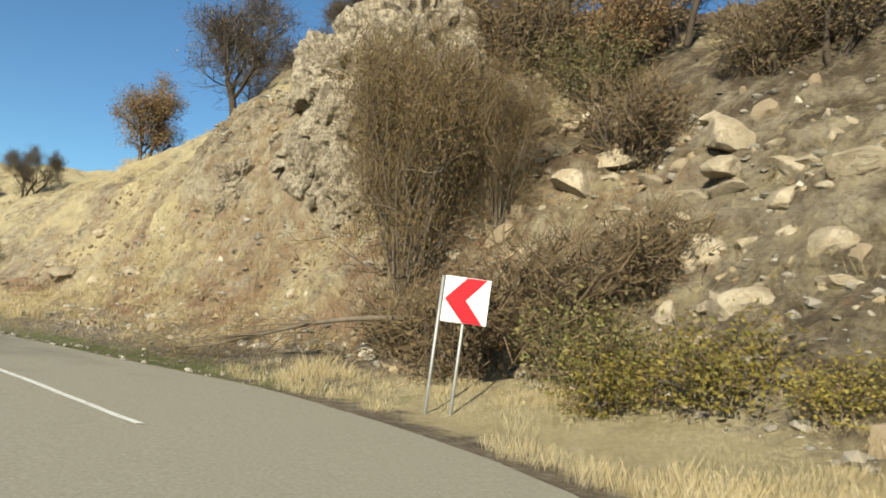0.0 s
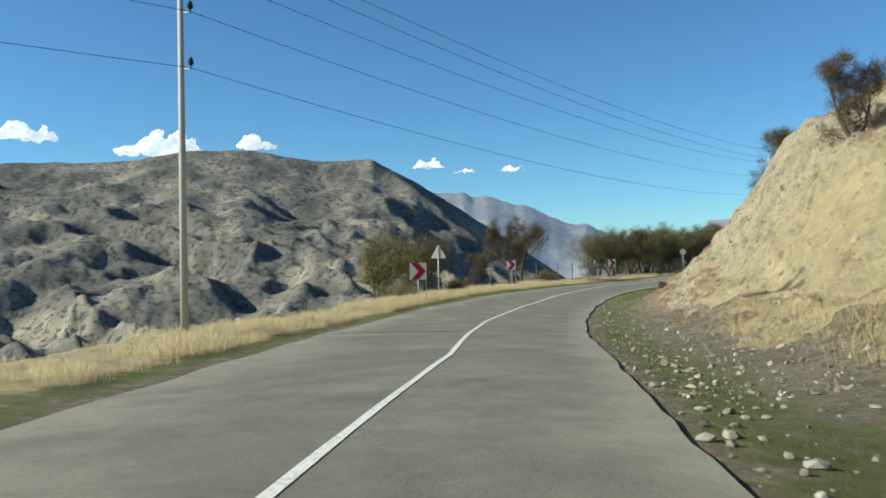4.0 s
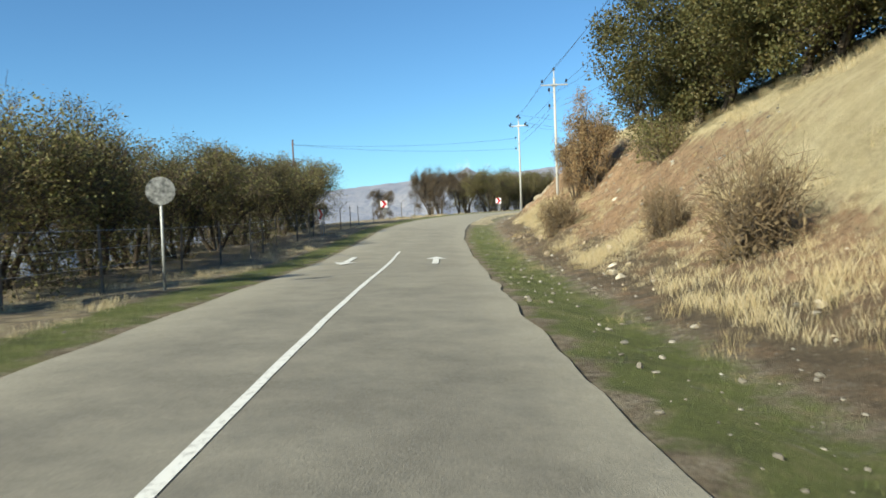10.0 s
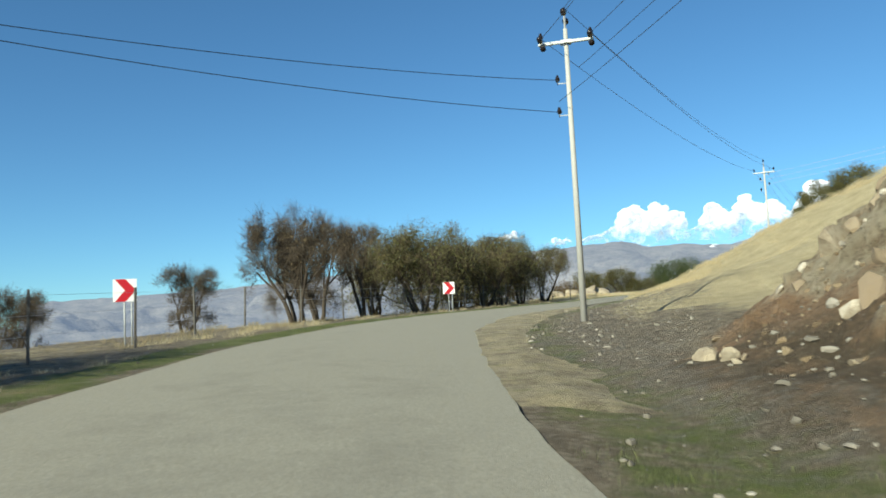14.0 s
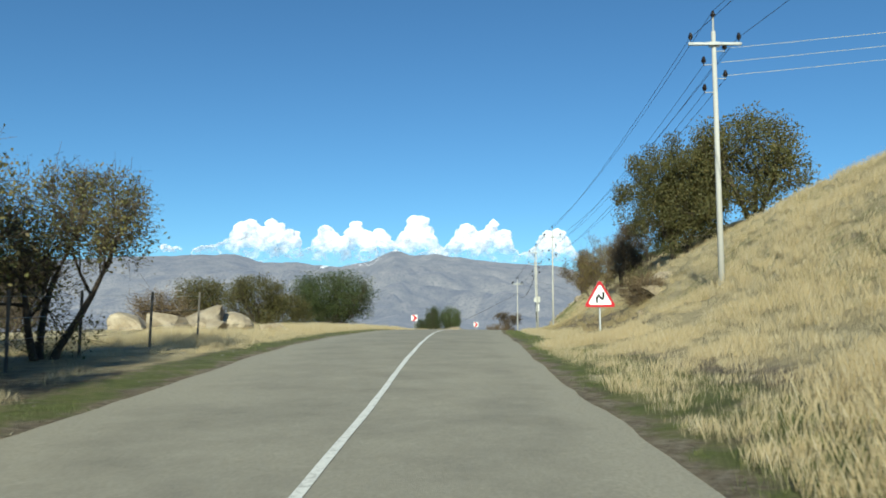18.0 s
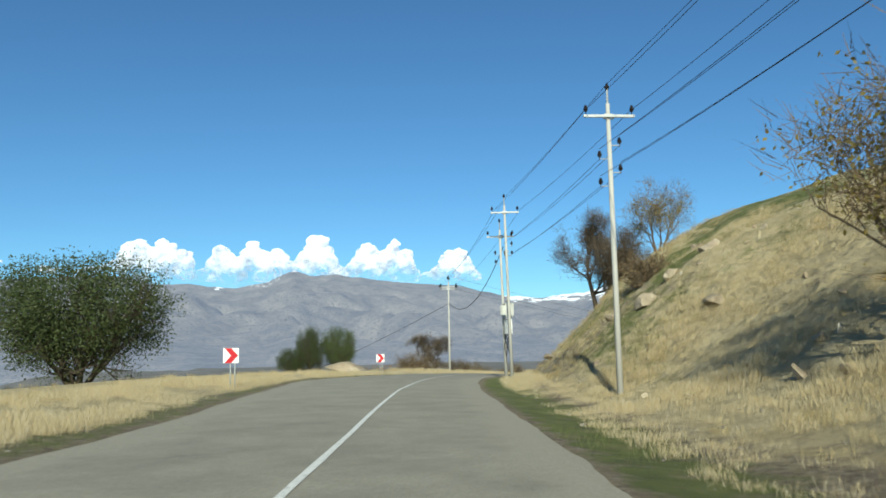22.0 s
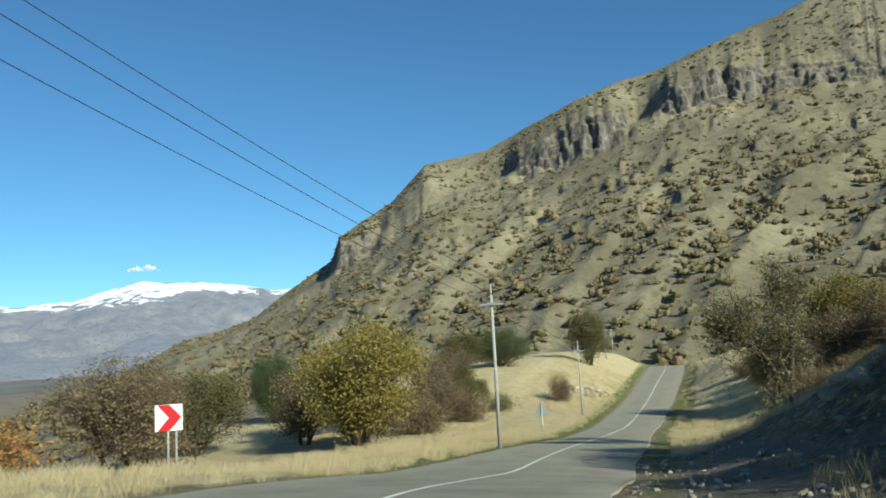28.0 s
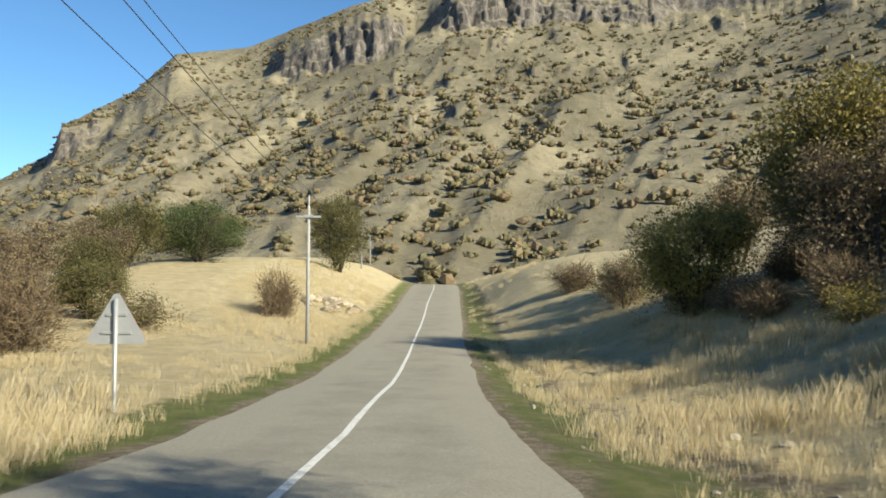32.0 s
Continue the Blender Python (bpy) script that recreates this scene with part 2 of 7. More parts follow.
stone = ramp(t, noise_node(t, 1.1, 9, 0.72), (0.3, (0.31, 0.25, 0.16)), (0.5, (0.50, 0.42, 0.29)), (0.72, (0.64, 0.57, 0.43)))
stone = mixed(t, ramp(t, noise_node(t, 2.6, 9, 0.75), (0.55, (0, 0, 0)), (0.64, (0.75, 0.75, 0.75))), stone, (0.17, 0.125, 0.075))
straw = ramp(t, noise_node(t, 1.3, 8, 0.7), (0.3, (0.48, 0.385, 0.215)), (0.55, (0.63, 0.525, 0.31)), (0.75, (0.73, 0.63, 0.41)))
straw = mixed(t, ramp(t, noise_node(t, 14, 6, 0.8), (0.5, (0, 0, 0)), (0.7, (0.5, 0.5, 0.5))), straw, (0.29, 0.225, 0.115))
turf = ramp(t, noise_node(t, 1.0, 8, 0.75), (0.3, (0.10, 0.11, 0.04)), (0.5, (0.155, 0.18, 0.05)), (0.72, (0.29, 0.255, 0.125)))
scree = ramp(t, noise_node(t, 9, 8, 0.8), (0.35, (0.15, 0.13, 0.10)), (0.55, (0.25, 0.225, 0.18)), (0.7, (0.50, 0.47, 0.41)))
c = mixed(t, worn("red", 1.4), earth, red)
soil = ramp(t, noise_node(t, 2.0, 9, 0.75), (0.3, (0.09, 0.066, 0.04)), (0.6, (0.175, 0.13, 0.08)), (0.75, (0.28, 0.215, 0.14)))
c = mixed(t, worn("soil", 1.5), c, soil)
c = mixed(t, worn("stone", 1.7), c, stone)
# finer dark flecks paint in more crevice shade
c = mixed(t, ramp(t, noise_node(t, 6.5, 10, 0.82), (0.38, (0.75, 0.75, 0.75)), (0.47, (0, 0, 0))), c, (0.105, 0.08, 0.052))
c = mixed(t, ramp(t, noise_node(t, 11, 9, 0.8), (0.56, (0, 0, 0)), (0.66, (0.55, 0.55, 0.55))), c, (0.52, 0.45, 0.34))
c = mixed(t, worn("straw", 2.2), c, straw)
c = mixed(t, worn("green", 1.8), c, turf)
c = mixed(t, worn("scree", 2.6), c, scree)
# distant ground greyed, with the valley haze painted into its colour
c = mixed(t, mask("far"), c, ramp(t, noise_node(t, 0.03, 9, 0.75), (0.35, (0.10, 0.10, 0.095)), (0.6, (0.20, 0.19, 0.175))))
t.links.new(c, p.inputs["Base Color"])
hb = mixed(t, 0.5, noise_node(t, 2.2, 9, 0.75), noise_node(t, 13, 8, 0.82))
bump(t, p, hb, 1.0, 0.34)


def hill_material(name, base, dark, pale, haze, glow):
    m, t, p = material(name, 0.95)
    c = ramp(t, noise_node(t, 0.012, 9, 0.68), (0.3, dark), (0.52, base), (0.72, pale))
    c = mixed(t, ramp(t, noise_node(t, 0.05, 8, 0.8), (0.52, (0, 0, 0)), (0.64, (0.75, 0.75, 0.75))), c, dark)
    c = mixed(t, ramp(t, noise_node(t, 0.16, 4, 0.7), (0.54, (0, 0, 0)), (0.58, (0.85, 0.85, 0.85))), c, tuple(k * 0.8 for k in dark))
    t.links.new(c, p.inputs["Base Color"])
    # emission in the haze colour stands in for the hazy air
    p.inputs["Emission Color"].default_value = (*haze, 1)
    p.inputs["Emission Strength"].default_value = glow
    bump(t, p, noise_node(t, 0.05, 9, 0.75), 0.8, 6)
    return m, t, p, c


# ---- the road's line ----
BEFORE = [(3.0, -16.0, 1.6), (1.5, -8.0, 1.4)]
AFTER = [(20, 263.9, -0.05), (30, 266.2, -0.75), (43, 269, -1.1), (58, 272, -1.1), (80, 276.5, -0.7), (102, 281, -0.35), (135, 289, -1.5), (175, 302, -3)]
knots = np.array(BEFORE + [eye for _, eye, _, _ in PATH] + AFTER, float)


def glide(c, n=24):
    out = []
    for i in range(len(c) - 1):
        p0, p1, p2, p3 = c[max(i - 1, 0)], c[i], c[i + 1], c[min(i + 2, len(c) - 1)]
        u = np.linspace(0, 1, n, endpoint=False)[:, None]
        a, b, d = (np.linalg.norm(q) + 1e-9 for q in (p1 - p0, p2 - p1, p3 - p2))
        m1, m2 = (p2 - p0) / (a + b) * b, (p3 - p1) / (b + d) * b
        out.append((2 * u**3 - 3 * u**2 + 1) * p1 + (u**3 - 2 * u**2 + u) * m1 + (3 * u**2 - 2 * u**3) * p2 + (u**3 - u**2) * m2)
    return np.vstack(out + [c[-1:]])


fine = glide(knots)
along = np.r_[0, np.cumsum(np.linalg.norm(np.diff(fine[:, :2], axis=0), axis=1))]
along -= along[np.argmin(np.linalg.norm(fine[:, :2], axis=1))]
S = np.arange(along[0], along[-1], 0.5)
LX, LY, LZ = (np.interp(S, along, fine[:, k]) for k in range(3))
LZ = LZ - 1.25
for _ in range(6):
    LZ[1:-1] = 0.25 * LZ[:-2] + 0.5 * LZ[1:-1] + 0.25 * LZ[2:]
LZ -= 0.15 * np.exp(-(((S - 89) / 11) ** 2))
TX, TY = np.gradient(LX), np.gradient(LY)
q = np.hypot(TX, TY)
NX, NY = TY / q, -TX / q


def table(s, *rows):
    a = np.array(rows)
    return np.interp(s, a[:, 0], a[:, 1])


def right_edge(s):
    return table(s, (0, 2.2), (11, 1.8), (16, 1.3), (25, 1.1), (36, 1.2), (47, 0.9), (58, 0.8), (62, 0.77), (66, 0.92), (70, 1.25), (74, 1.5), (79, 1.7), (85, 1.45), (100, 1.3), (130, 1.1), (145, 1.4), (160, 1.5), (180, 1.85), (190, 1.8), (200, 1.7), (225, 1.7), (250, 1.9), (265, 1.55), (280, 1.2), (300, 1.0), (310, 0.9), (320, 1.4), (330, 1.7), (345, 2.2), (370, 2.7), (400, 3.4))


def left_edge(s):
    return table(s, (0, -5.5), (30, -4.4), (45, -5.2), (58, -5.7), (66, -5.1), (75, -3.6), (82, -3.4), (90, -3.9), (110, -4.0), (140, -4.1), (165, -3.8), (185, -4.1), (205, -4.8), (225, -4.7), (245, -5.3), (258, -6.5), (268, -7.8), (275, -7.0), (290, -5.0), (300, -5.2), (310, -4.6), (318, -4.1), (324, -3.2), (329, -2.35), (336, -2.1), (345, -2.0), (355, -1.85), (400, -1.78))


def mid_line(s):
    return table(s, (0, -0.2), (7, -0.45), (8, -0.8), (9, -1.05), (10.6, -1.26), (12.4, -1.36), (24, -1.5), (40, -1.5), (50, -2.05), (60, -2.1), (68, -1.65), (73, -1.22), (78, -1.12), (84, -1.38), (100, -1.48), (120, -1.6), (160, -1.3), (183, -0.95), (190, -1.0), (202, -1.07), (211, -1.22), (217, -1.3), (225, -1.25), (235, -1.2), (255, -1.17), (262, -1.25), (272, -1.4), (290, -1.72), (297, -1.8), (312, -1.68), (317, -1.5), (321, -1.2), (325, -0.8), (329, -0.4), (337, 0.02), (347, 0.2), (360, 0.33), (380, 0.4), (400, 0.75))


def banking(s, off):
    """How much the surface is raised by the cross fall of the bends."""
    fall = table(s, (0, 0.05), (12, 0.02), (18, 0), (36, -0.005), (50, -0.02), (65, -0.04), (76, -0.035), (100, -0.022), (150, -0.022), (172, -0.012), (182, 0), (262, 0), (284, -0.022), (302, -0.018), (315, 0))
    return fall * np.clip(off, left_edge(s), right_edge(s))


def spot(s, off):
    """The place at that distance along the line and that far to its right."""
    k = np.clip(np.searchsorted(S, s), 0, len(S) - 1)
    return float(np.interp(s, S, LX) + off * NX[k]), float(np.interp(s, S, LY) + off * NY[k])


# ---- the ground's shape ----
RU = [0, 0.6, 1.5, 3, 5, 8, 12, 18, 30, 60, 120, 400]
RIGHT = {
    -20: (0, 0, .1, .5, 2.5, 6.0, 9.5, 13, 19, 30, 40, 20), 0: (0, -.05, .05, .5, 2.3, 6, 9.8, 13, 19, 30, 40, 20),
    10: (0, -.05, .05, .6, 2.6, 6, 9.8, 13, 18, 28, 38, 20), 19: (0, -.05, -.05, .6, 2.4, 8.1, 11.8, 13.2, 15, 20, 30, 20),
    24: (0, -.1, -.1, .5, 2.0, 8.0, 11.6, 12, 14, 20, 28, 20), 30: (0, -.1, -.1, .3, 1.1, 5.0, 8.8, 9.9, 11, 16, 25, 20), 36: (0, -.1, -.1, .4, 1.3, 4.9, 8.3, 9.4, 10, 15, 24, 20), 45: (0, -.1, -.2, .1, .9, 4.7, 7.0, 7.9, 9, 13, 22, 20),
    54: (0, -.1, -.15, .3, 1.6, 5.4, 7.7, 8.8, 10, 14, 22, 20), 61: (0, -.1, -.15, .45, 2.3, 7.2, 9.2, 9.9, 10.5, 14, 22, 20),
    68: (0, -.1, -.1, .9, 2.8, 6.0, 8.8, 10.2, 12, 16, 22, 20), 75: (0, -.15, -.2, .4, 1.6, 4.4, 7.4, 9.3, 12, 16, 22, 20), 80: (0, -.15, -.3, .15, 1.0, 3.5, 6.9, 9.1, 12, 16, 22, 20),
    95: (0, -.1, -.3, -.05, .7, 3.8, 6.8, 9, 12, 16, 22, 20), 115: (0, -.1, -.2, 0, 1.2, 4.2, 6.5, 8, 11, 15, 22, 20),
    131: (0, -.1, -.15, .5, 1.5, 5.2, 6.1, 7.0, 9.5, 13, 20, 20), 145: (0, -.1, -.1, .5, 2.0, 4.6, 5.2, 6.0, 8.5, 12, 20, 20), 149.5: (0, -.1, -.1, .25, 1.6, 4.3, 4.9, 5.6, 7.5, 11, 19, 20),
    153: (0, 0, 0, .05, .3, .8, 1.9, 3.6, 6.2, 10, 18, 20), 165: (0, 0, 0, 0, .1, .3, .8, 1.8, 4, 8, 16, 20),
    176: (0, 0, .05, .3, .8, 1.6, 3, 5, 8, 12, 20, 20), 186: (0, .1, .35, .9, 1.8, 3.4, 5.2, 7.3, 10.5, 15, 20, 20),
    204: (0, .05, .15, .5, 1.3, 3.7, 6.1, 8.3, 12, 17, 20, 20), 220: (0, -.05, -.05, .1, 1.1, 3.4, 5.5, 7.2, 10, 15, 20, 20),
    233: (0, -.1, -.1, .1, 1.1, 3.5, 5.8, 7, 10, 14, 20, 20), 240: (0, -.1, -.1, .1, .6, 2.4, 5.0, 7, 10, 14, 20, 20),
    250: (0, 0, -.05, 0, .6, 3.0, 5.8, 7.8, 10, 14, 20, 20), 257: (0, 0, 0, .3, 2.2, 4.7, 6.8, 8.5, 11, 15, 20, 20),
    270: (0, 0, 0, .5, 2.4, 5.5, 8.0, 10, 11, 15, 20, 20), 284: (0, -.05, -.15, -.1, .4, 1.6, 4, 7, 11, 16, 20, 20),
    297: (0, -.05, -.15, -.1, .5, 2.0, 4.2, 7, 11, 16, 20, 20), 304: (0, 0, .1, .6, 1.9, 4.0, 6.4, 8.2, 11, 16, 20, 20),
    312: (0, 0, .1, .6, 1.7, 3.7, 6.2, 8.2, 11, 16, 20, 20), 322: (0, -.1, -.1, .15, .7, 1.9, 3.6, 5.6, 9.5, 15, 20, 20),
    335: (0, -.1, -.2, -.1, .3, 1.7, 3.6, 5.5, 9, 14, 20, 20), 350: (0, -.1, -.2, 0, .5, 1.7, 3.2, 5.0, 8, 13, 20, 20),
    380: (0, .1, .5, 1.4, 2.5, 3.6, 4.2, 4.6, 7, 10, 16, 20), 430: (0, .1, .3, .6, 1, 2, 3, 4, 6, 8, 12, 20)}
LU = [0, 0.8, 2, 3.5, 6, 10, 16, 30, 60, 120, 300, 900]
LEFT = {
    -20: (0, 0, -.05, -.1, -.3, -1, -4, -14, -35, -60, -90, -95), 25: (0, 0, -.05, -.1, -.3, -1, -4, -14, -35, -60, -90, -95),
    44: (0, 0, .1, .15, -1.5, -5, -9, -18, -38, -62, -90, -95), 56: (0, 0, .05, 0, -1.4, -4, -8, -18, -38, -62, -90, -95),
    64: (0, .05, .1, .05, -.5, -1.5, -3, -10, -28, -58, -90, -95), 76: (0, .05, .1, .1, -.2, -.6, -2, -8, -25, -55, -90, -95),
    92: (0, .05, .05, 0, 0, -.1, -1, -6, -22, -50, -90, -95), 150: (0, .05, .05, 0, 0, -.1, -1, -6, -22, -50, -90, -95),
    200: (0, .05, .05, .05, .05, 0, -.5, -3, -15, -45, -90, -95), 213: (0, .05, .1, .15, .2, .2, 0, -1, -8, -40, -90, -95),
    255: (0, .05, .1, .2, .25, .2, 0, -1.5, -9, -40, -90, -95), 270: (0, .05, .1, .2, .3, .2, -.3, -3, -15, -45, -90, -95),
    290: (0, 0, .1, .2, .2, .2, 0, -2, -13, -40, -90, -95), 305: (0, 0, .1, .1, 0, -.3, -.8, -2.5, -9, -28, -70, -95),
    320: (0, 0, .1, .1, 0, -.2, -.6, -1.5, -5, -12, -30, -60), 350: (0, .1, .2, .4, .5, .8, 1.2, 1, -2, -8, -15, -30),
    379: (0, .2, .5, 1.2, 2.3, 3.4, 3.5, 2, 0, -4, -10, -20), 430: (0, .2, .6, 1.5, 2.5, 3, 3, 2, 1, 0, -5, -10)}


def profile(s, u, rows, us):
    """Height over the road, between the drawn cross sections."""
    keys = np.array(sorted(rows), float)
    tab = np.array([rows[k] for k in sorted(rows)], float)
    i = np.clip(np.searchsorted(keys, s) - 1, 0, len(keys) - 2)
    f = np.clip((s - keys[i]) / (keys[i + 1] - keys[i]), 0, 1)
    f = f * f * (3 - 2 * f)
    us = np.array(us, float)
    j = np.clip(np.searchsorted(us, u) - 1, 0, len(us) - 2)
    g = np.clip((u - us[j]) / (us[j + 1] - us[j]), 0, 1)
    a = tab[i, j] * (1 - g) + tab[i, j + 1] * g
    b = tab[i + 1, j] * (1 - g) + tab[i + 1, j + 1] * g
    return a * (1 - f) + b * f


def nearest(x, y):
    """Distance along the road, offset to its right and road height for arrays of places."""
    s, off, z = np.empty_like(x), np.empty_like(x), np.empty_like(x)
    cx, cy = LX[::2], LY[::2]
    for i in range(0, len(x), 20000):
        a, b = x[i : i + 20000], y[i : i + 20000]
        k = np.argmin((a[:, None] - cx[None]) ** 2 + (b[:, None] - cy[None]) ** 2, 1) * 2
        k = np.clip(k, 1, len(S) - 2)
        dx, dy = a - LX[k], b - LY[k]
        t = np.clip(dx * -NY[k] + dy * NX[k], -0.6, 0.6)
        s[i : i + 20000] = S[k] + t
        off[i : i + 20000] = dx * NX[k] + dy * NY[k]
        z[i : i + 20000] = np.interp(S[k] + t, S, LZ) + banking(s[i : i + 20000], off[i : i + 20000])
    return s, off, z


PERM = np.random.RandomState(7).rand(256, 256)


def rough(x, y, scale, octaves=4, gain=0.5, shift=0.0):
    """Smooth value noise, -1 to 1."""
    total, amp, norm = 0, 1.0, 0.0
    for o in range(octaves):
        fx, fy = x * scale + 17.3 * o + shift, y * scale + 9.1 * o - shift
        ix, iy = np.floor(fx).astype(int), np.floor(fy).astype(int)
        ux, uy = fx - ix, fy - iy
        ux, uy = ux * ux * (3 - 2 * ux), uy * uy * (3 - 2 * uy)
        v = lambda a, b: PERM[(ix + a) % 256, (iy + b) % 256]
        total = total + amp * ((v(0, 0) * (1 - ux) + v(1, 0) * ux) * (1 - uy) + (v(0, 1) * (1 - ux) + v(1, 1) * ux) * uy)
        norm, amp, scale = norm + amp, amp * gain, scale * 2.03
    return 2 * total / norm - 1


def smooth(a, lo, hi):
    f = np.clip((a - lo) / (hi - lo), 0, 1)
    return f * f * (3 - 2 * f)


def steps(lo, hi, step, far):
    """Even steps between lo and hi, then ever wider ones out to far."""
    mid = np.arange(lo, hi + step, step)
    out, d = [], step
    while sum(out) < far:
        d *= 1.14
        out.append(d)
    grow = np.cumsum(out)
    return np.r_[lo - grow[::-1], mid, mid[-1] + grow]


GX, GY = steps(-104, 60, 0.5, 4300), steps(-12, 290, 0.5, 4300)
gx, gy = np.meshgrid(GX, GY)
shape = gx.shape
fx, fy = gx.ravel(), gy.ravel()
gs, goff, gzr = nearest(fx, fy)
re, le = right_edge(gs), left_edge(gs)
ru, lu = goff - re, le - goff
h = np.where(goff > 0, profile(gs, np.maximum(ru, 0), RIGHT, RU), profile(gs, np.maximum(lu, 0), LEFT, LU))
side = np.maximum(ru, lu)
# soften where far parts of the road meet behind the slopes
h = h * (1 - 0.6 * (1 - smooth(ru, 0.4, 1.4)) * (ru > 0) * (goff > 0))
hz = (gzr + h).reshape(shape)
w = smooth(np.abs(goff), 14, 34).reshape(shape)
for _ in range(30):
    b = hz.copy()
    b[1:-1, 1:-1] = (hz[:-2, 1:-1] + hz[2:, 1:-1] + hz[1:-1, :-2] + hz[1:-1, 2:] + 2 * hz[1:-1, 1:-1]) / 6
    hz = hz * (1 - w) + b * w
hz = hz.ravel()
bank = smooth(ru, 1.4, table(gs, (30, 5), (50, 3), (76, 3), (90, 5)))  # the cut slopes are rugged, verges gentle
cliff = bank * smooth(gs, -30, -5) * (1 - smooth(gs, 74, 100)) + bank * smooth(gs, 126, 136) * (1 - smooth(gs, 146, 156))
hz = hz + 0.05 * rough(fx, fy, 0.9, 3) * smooth(side, 0.3, 1.5) + 0.22 * bank * rough(fx, fy, 0.35, 4) + cliff * (0.75 * rough(fx, fy, 0.45, 4, 0.66) - 0.8 * np.abs(rough(fx, fy, 0.75, 3, 0.65, 5)))
hz += bank * table(gs, (6, 0), (12, 1), (24, 1), (34, 0)) * (0.45 * rough(fx, fy, 0.8, 3, 0.7, 41) - 0.5 * np.abs(rough(fx, fy, 1.0, 2, 0.6, 47)))
hz += smooth(np.abs(goff), 30, 120) * 2.5 * rough(fx, fy, 0.03, 4)
# the rocky brow with a hollow under it
brow = np.exp(-(((gs - 17) / 4.5) ** 2) - (((goff - 8.2) / 1.8) ** 2))
hz += 1.6 * brow
on_road = (ru < 0) & (lu < 0)
hz = np.where(on_road, gzr - 0.05 - 0.25 * smooth(-side, 0.8, 1.6), hz - 0.03)
hz = np.where((gs <= S[0] + 1) | (gs >= S[-1] - 1), np.minimum(hz, gzr - 0.4), hz)
HZ = hz.reshape(shape)


def ground_z(x, y):
    i = int(np.clip(np.searchsorted(GX, x) - 1, 0, len(GX) - 2))
    j = int(np.clip(np.searchsorted(GY, y) - 1, 0, len(GY) - 2))
    u, v = (x - GX[i]) / (GX[i + 1] - GX[i]), (y - GY[j]) / (GY[j + 1] - GY[j])
    return float((HZ[j, i] * (1 - u) + HZ[j, i + 1] * u) * (1 - v) + (HZ[j + 1, i] * (1 - u) + HZ[j + 1, i + 1] * u) * v)


def mesh_from(name, verts, faces, mat, smooth_faces=False):
    """A mesh of triangles or quads, from arrays."""
    me = bpy.data.meshes.new(name)
    v, f = np.asarray(verts, np.float32), np.asarray(faces, np.int32)
    n = f.shape[1]
    me.vertices.add(len(v))
    me.vertices.foreach_set("co", v.ravel())
    me.loops.add(f.size)
    me.loops.foreach_set("vertex_index", f.ravel())
    me.polygons.add(len(f))
    me.polygons.foreach_set("loop_start", np.arange(0, f.size, n, dtype=np.int32))
    me.polygons.foreach_set("loop_total", np.full(len(f), n, np.int32))
    me.polygons.foreach_set("use_smooth", np.full(len(f), smooth_faces))
    me.update(calc_edges=True)
    me.validate()
    if mat:
        me.materials.append(mat)
    return me


def grid_faces(rows, cols):
    k = np.arange(rows * cols).reshape(rows, cols)
    return np.stack([k[:-1, :-1].ravel(), k[:-1, 1:].ravel(), k[1:, 1:].ravel(), k[1:, :-1].ravel()], 1)


ground_mesh = mesh_from("ground", np.stack([fx, fy, hz], 1), grid_faces(*shape), GROUND, True)
slope = np.hypot(*np.gradient(HZ, GY, GX)).ravel()
patch = rough(fx, fy, 0.12, 3)
masks = {}
masks["green"] = 0.62 * smooth(ru, 0.05, 0.3) * (1 - smooth(ru, 1.2, 2.7)) * table(gs, (6, 0), (14, .75), (30, .8), (60, .85), (66, 1), (130, 1), (150, .6), (165, .55), (180, .8), (270, .9), (285, .4), (320, .8), (400, .8)) + 0.6 * smooth(lu, 0.05, 0.3) * (1 - smooth(lu, 0.9, 2.0)) * table(gs, (0, .5), (40, .8), (75, 1), (180, 1), (200, .8), (300, .5), (318, 1), (400, 1))
masks["green"] += 0.36 * bank * table(gs, (252, 0), (258, 1), (275, 1), (285, 0)) * smooth(patch, -1.0, 0.1)
masks["straw"] = 0.75 * smooth(lu, 0.7, 1.6) * (1 - smooth(lu, 14, 40)) * table(gs, (0, .6), (40, 1), (80, .9), (95, .4), (110, .25), (190, .3), (205, 1), (430, 1)) + smooth(ru, 1.2, 3) * table(gs, (0, .22), (10, .2), (12, .15), (16, .24), (24, .32), (38, .40), (46, .36), (58, .3), (64, .05), (78, .12), (95, .18), (110, .2), (122, .15), (132, .1), (150, .25), (156, .42), (176, .46), (182, .8), (205, .75), (235, .66), (250, .66), (257, .46), (268, .42), (275, .25), (285, .3), (300, .3), (318, .5), (324, .85), (350, .85), (380, .9), (430, .9))
masks["straw"] += 0.45 * smooth(ru, 4.6, 6.2) * table(gs, (74, 0), (80, 1), (106, 1), (112, 0))
masks["straw"] += 0.55 * smooth(ru, 0.3, 1.0) * (1 - smooth(ru, 2.2, 3.2)) * table(gs, (-20, 1), (10, 1), (16, 0))
masks["straw"] += 0.7 * smooth(ru, 7.4, 8.4) * table(gs, (108, 0), (114, 1), (148, 1), (152, 0))
masks["straw"] += 0.5 * smooth(ru, 9, 14) * table(gs, (20, 0), (40, 1), (150, 1), (300, 1), (430, 1))
masks["straw"] += 0.75 * bank * rough(fx + 0.6 * hz, fy, 0.45, 4, 0.6, 33) * table(gs, (8, 0), (14, 1), (30, 1), (44, 0))
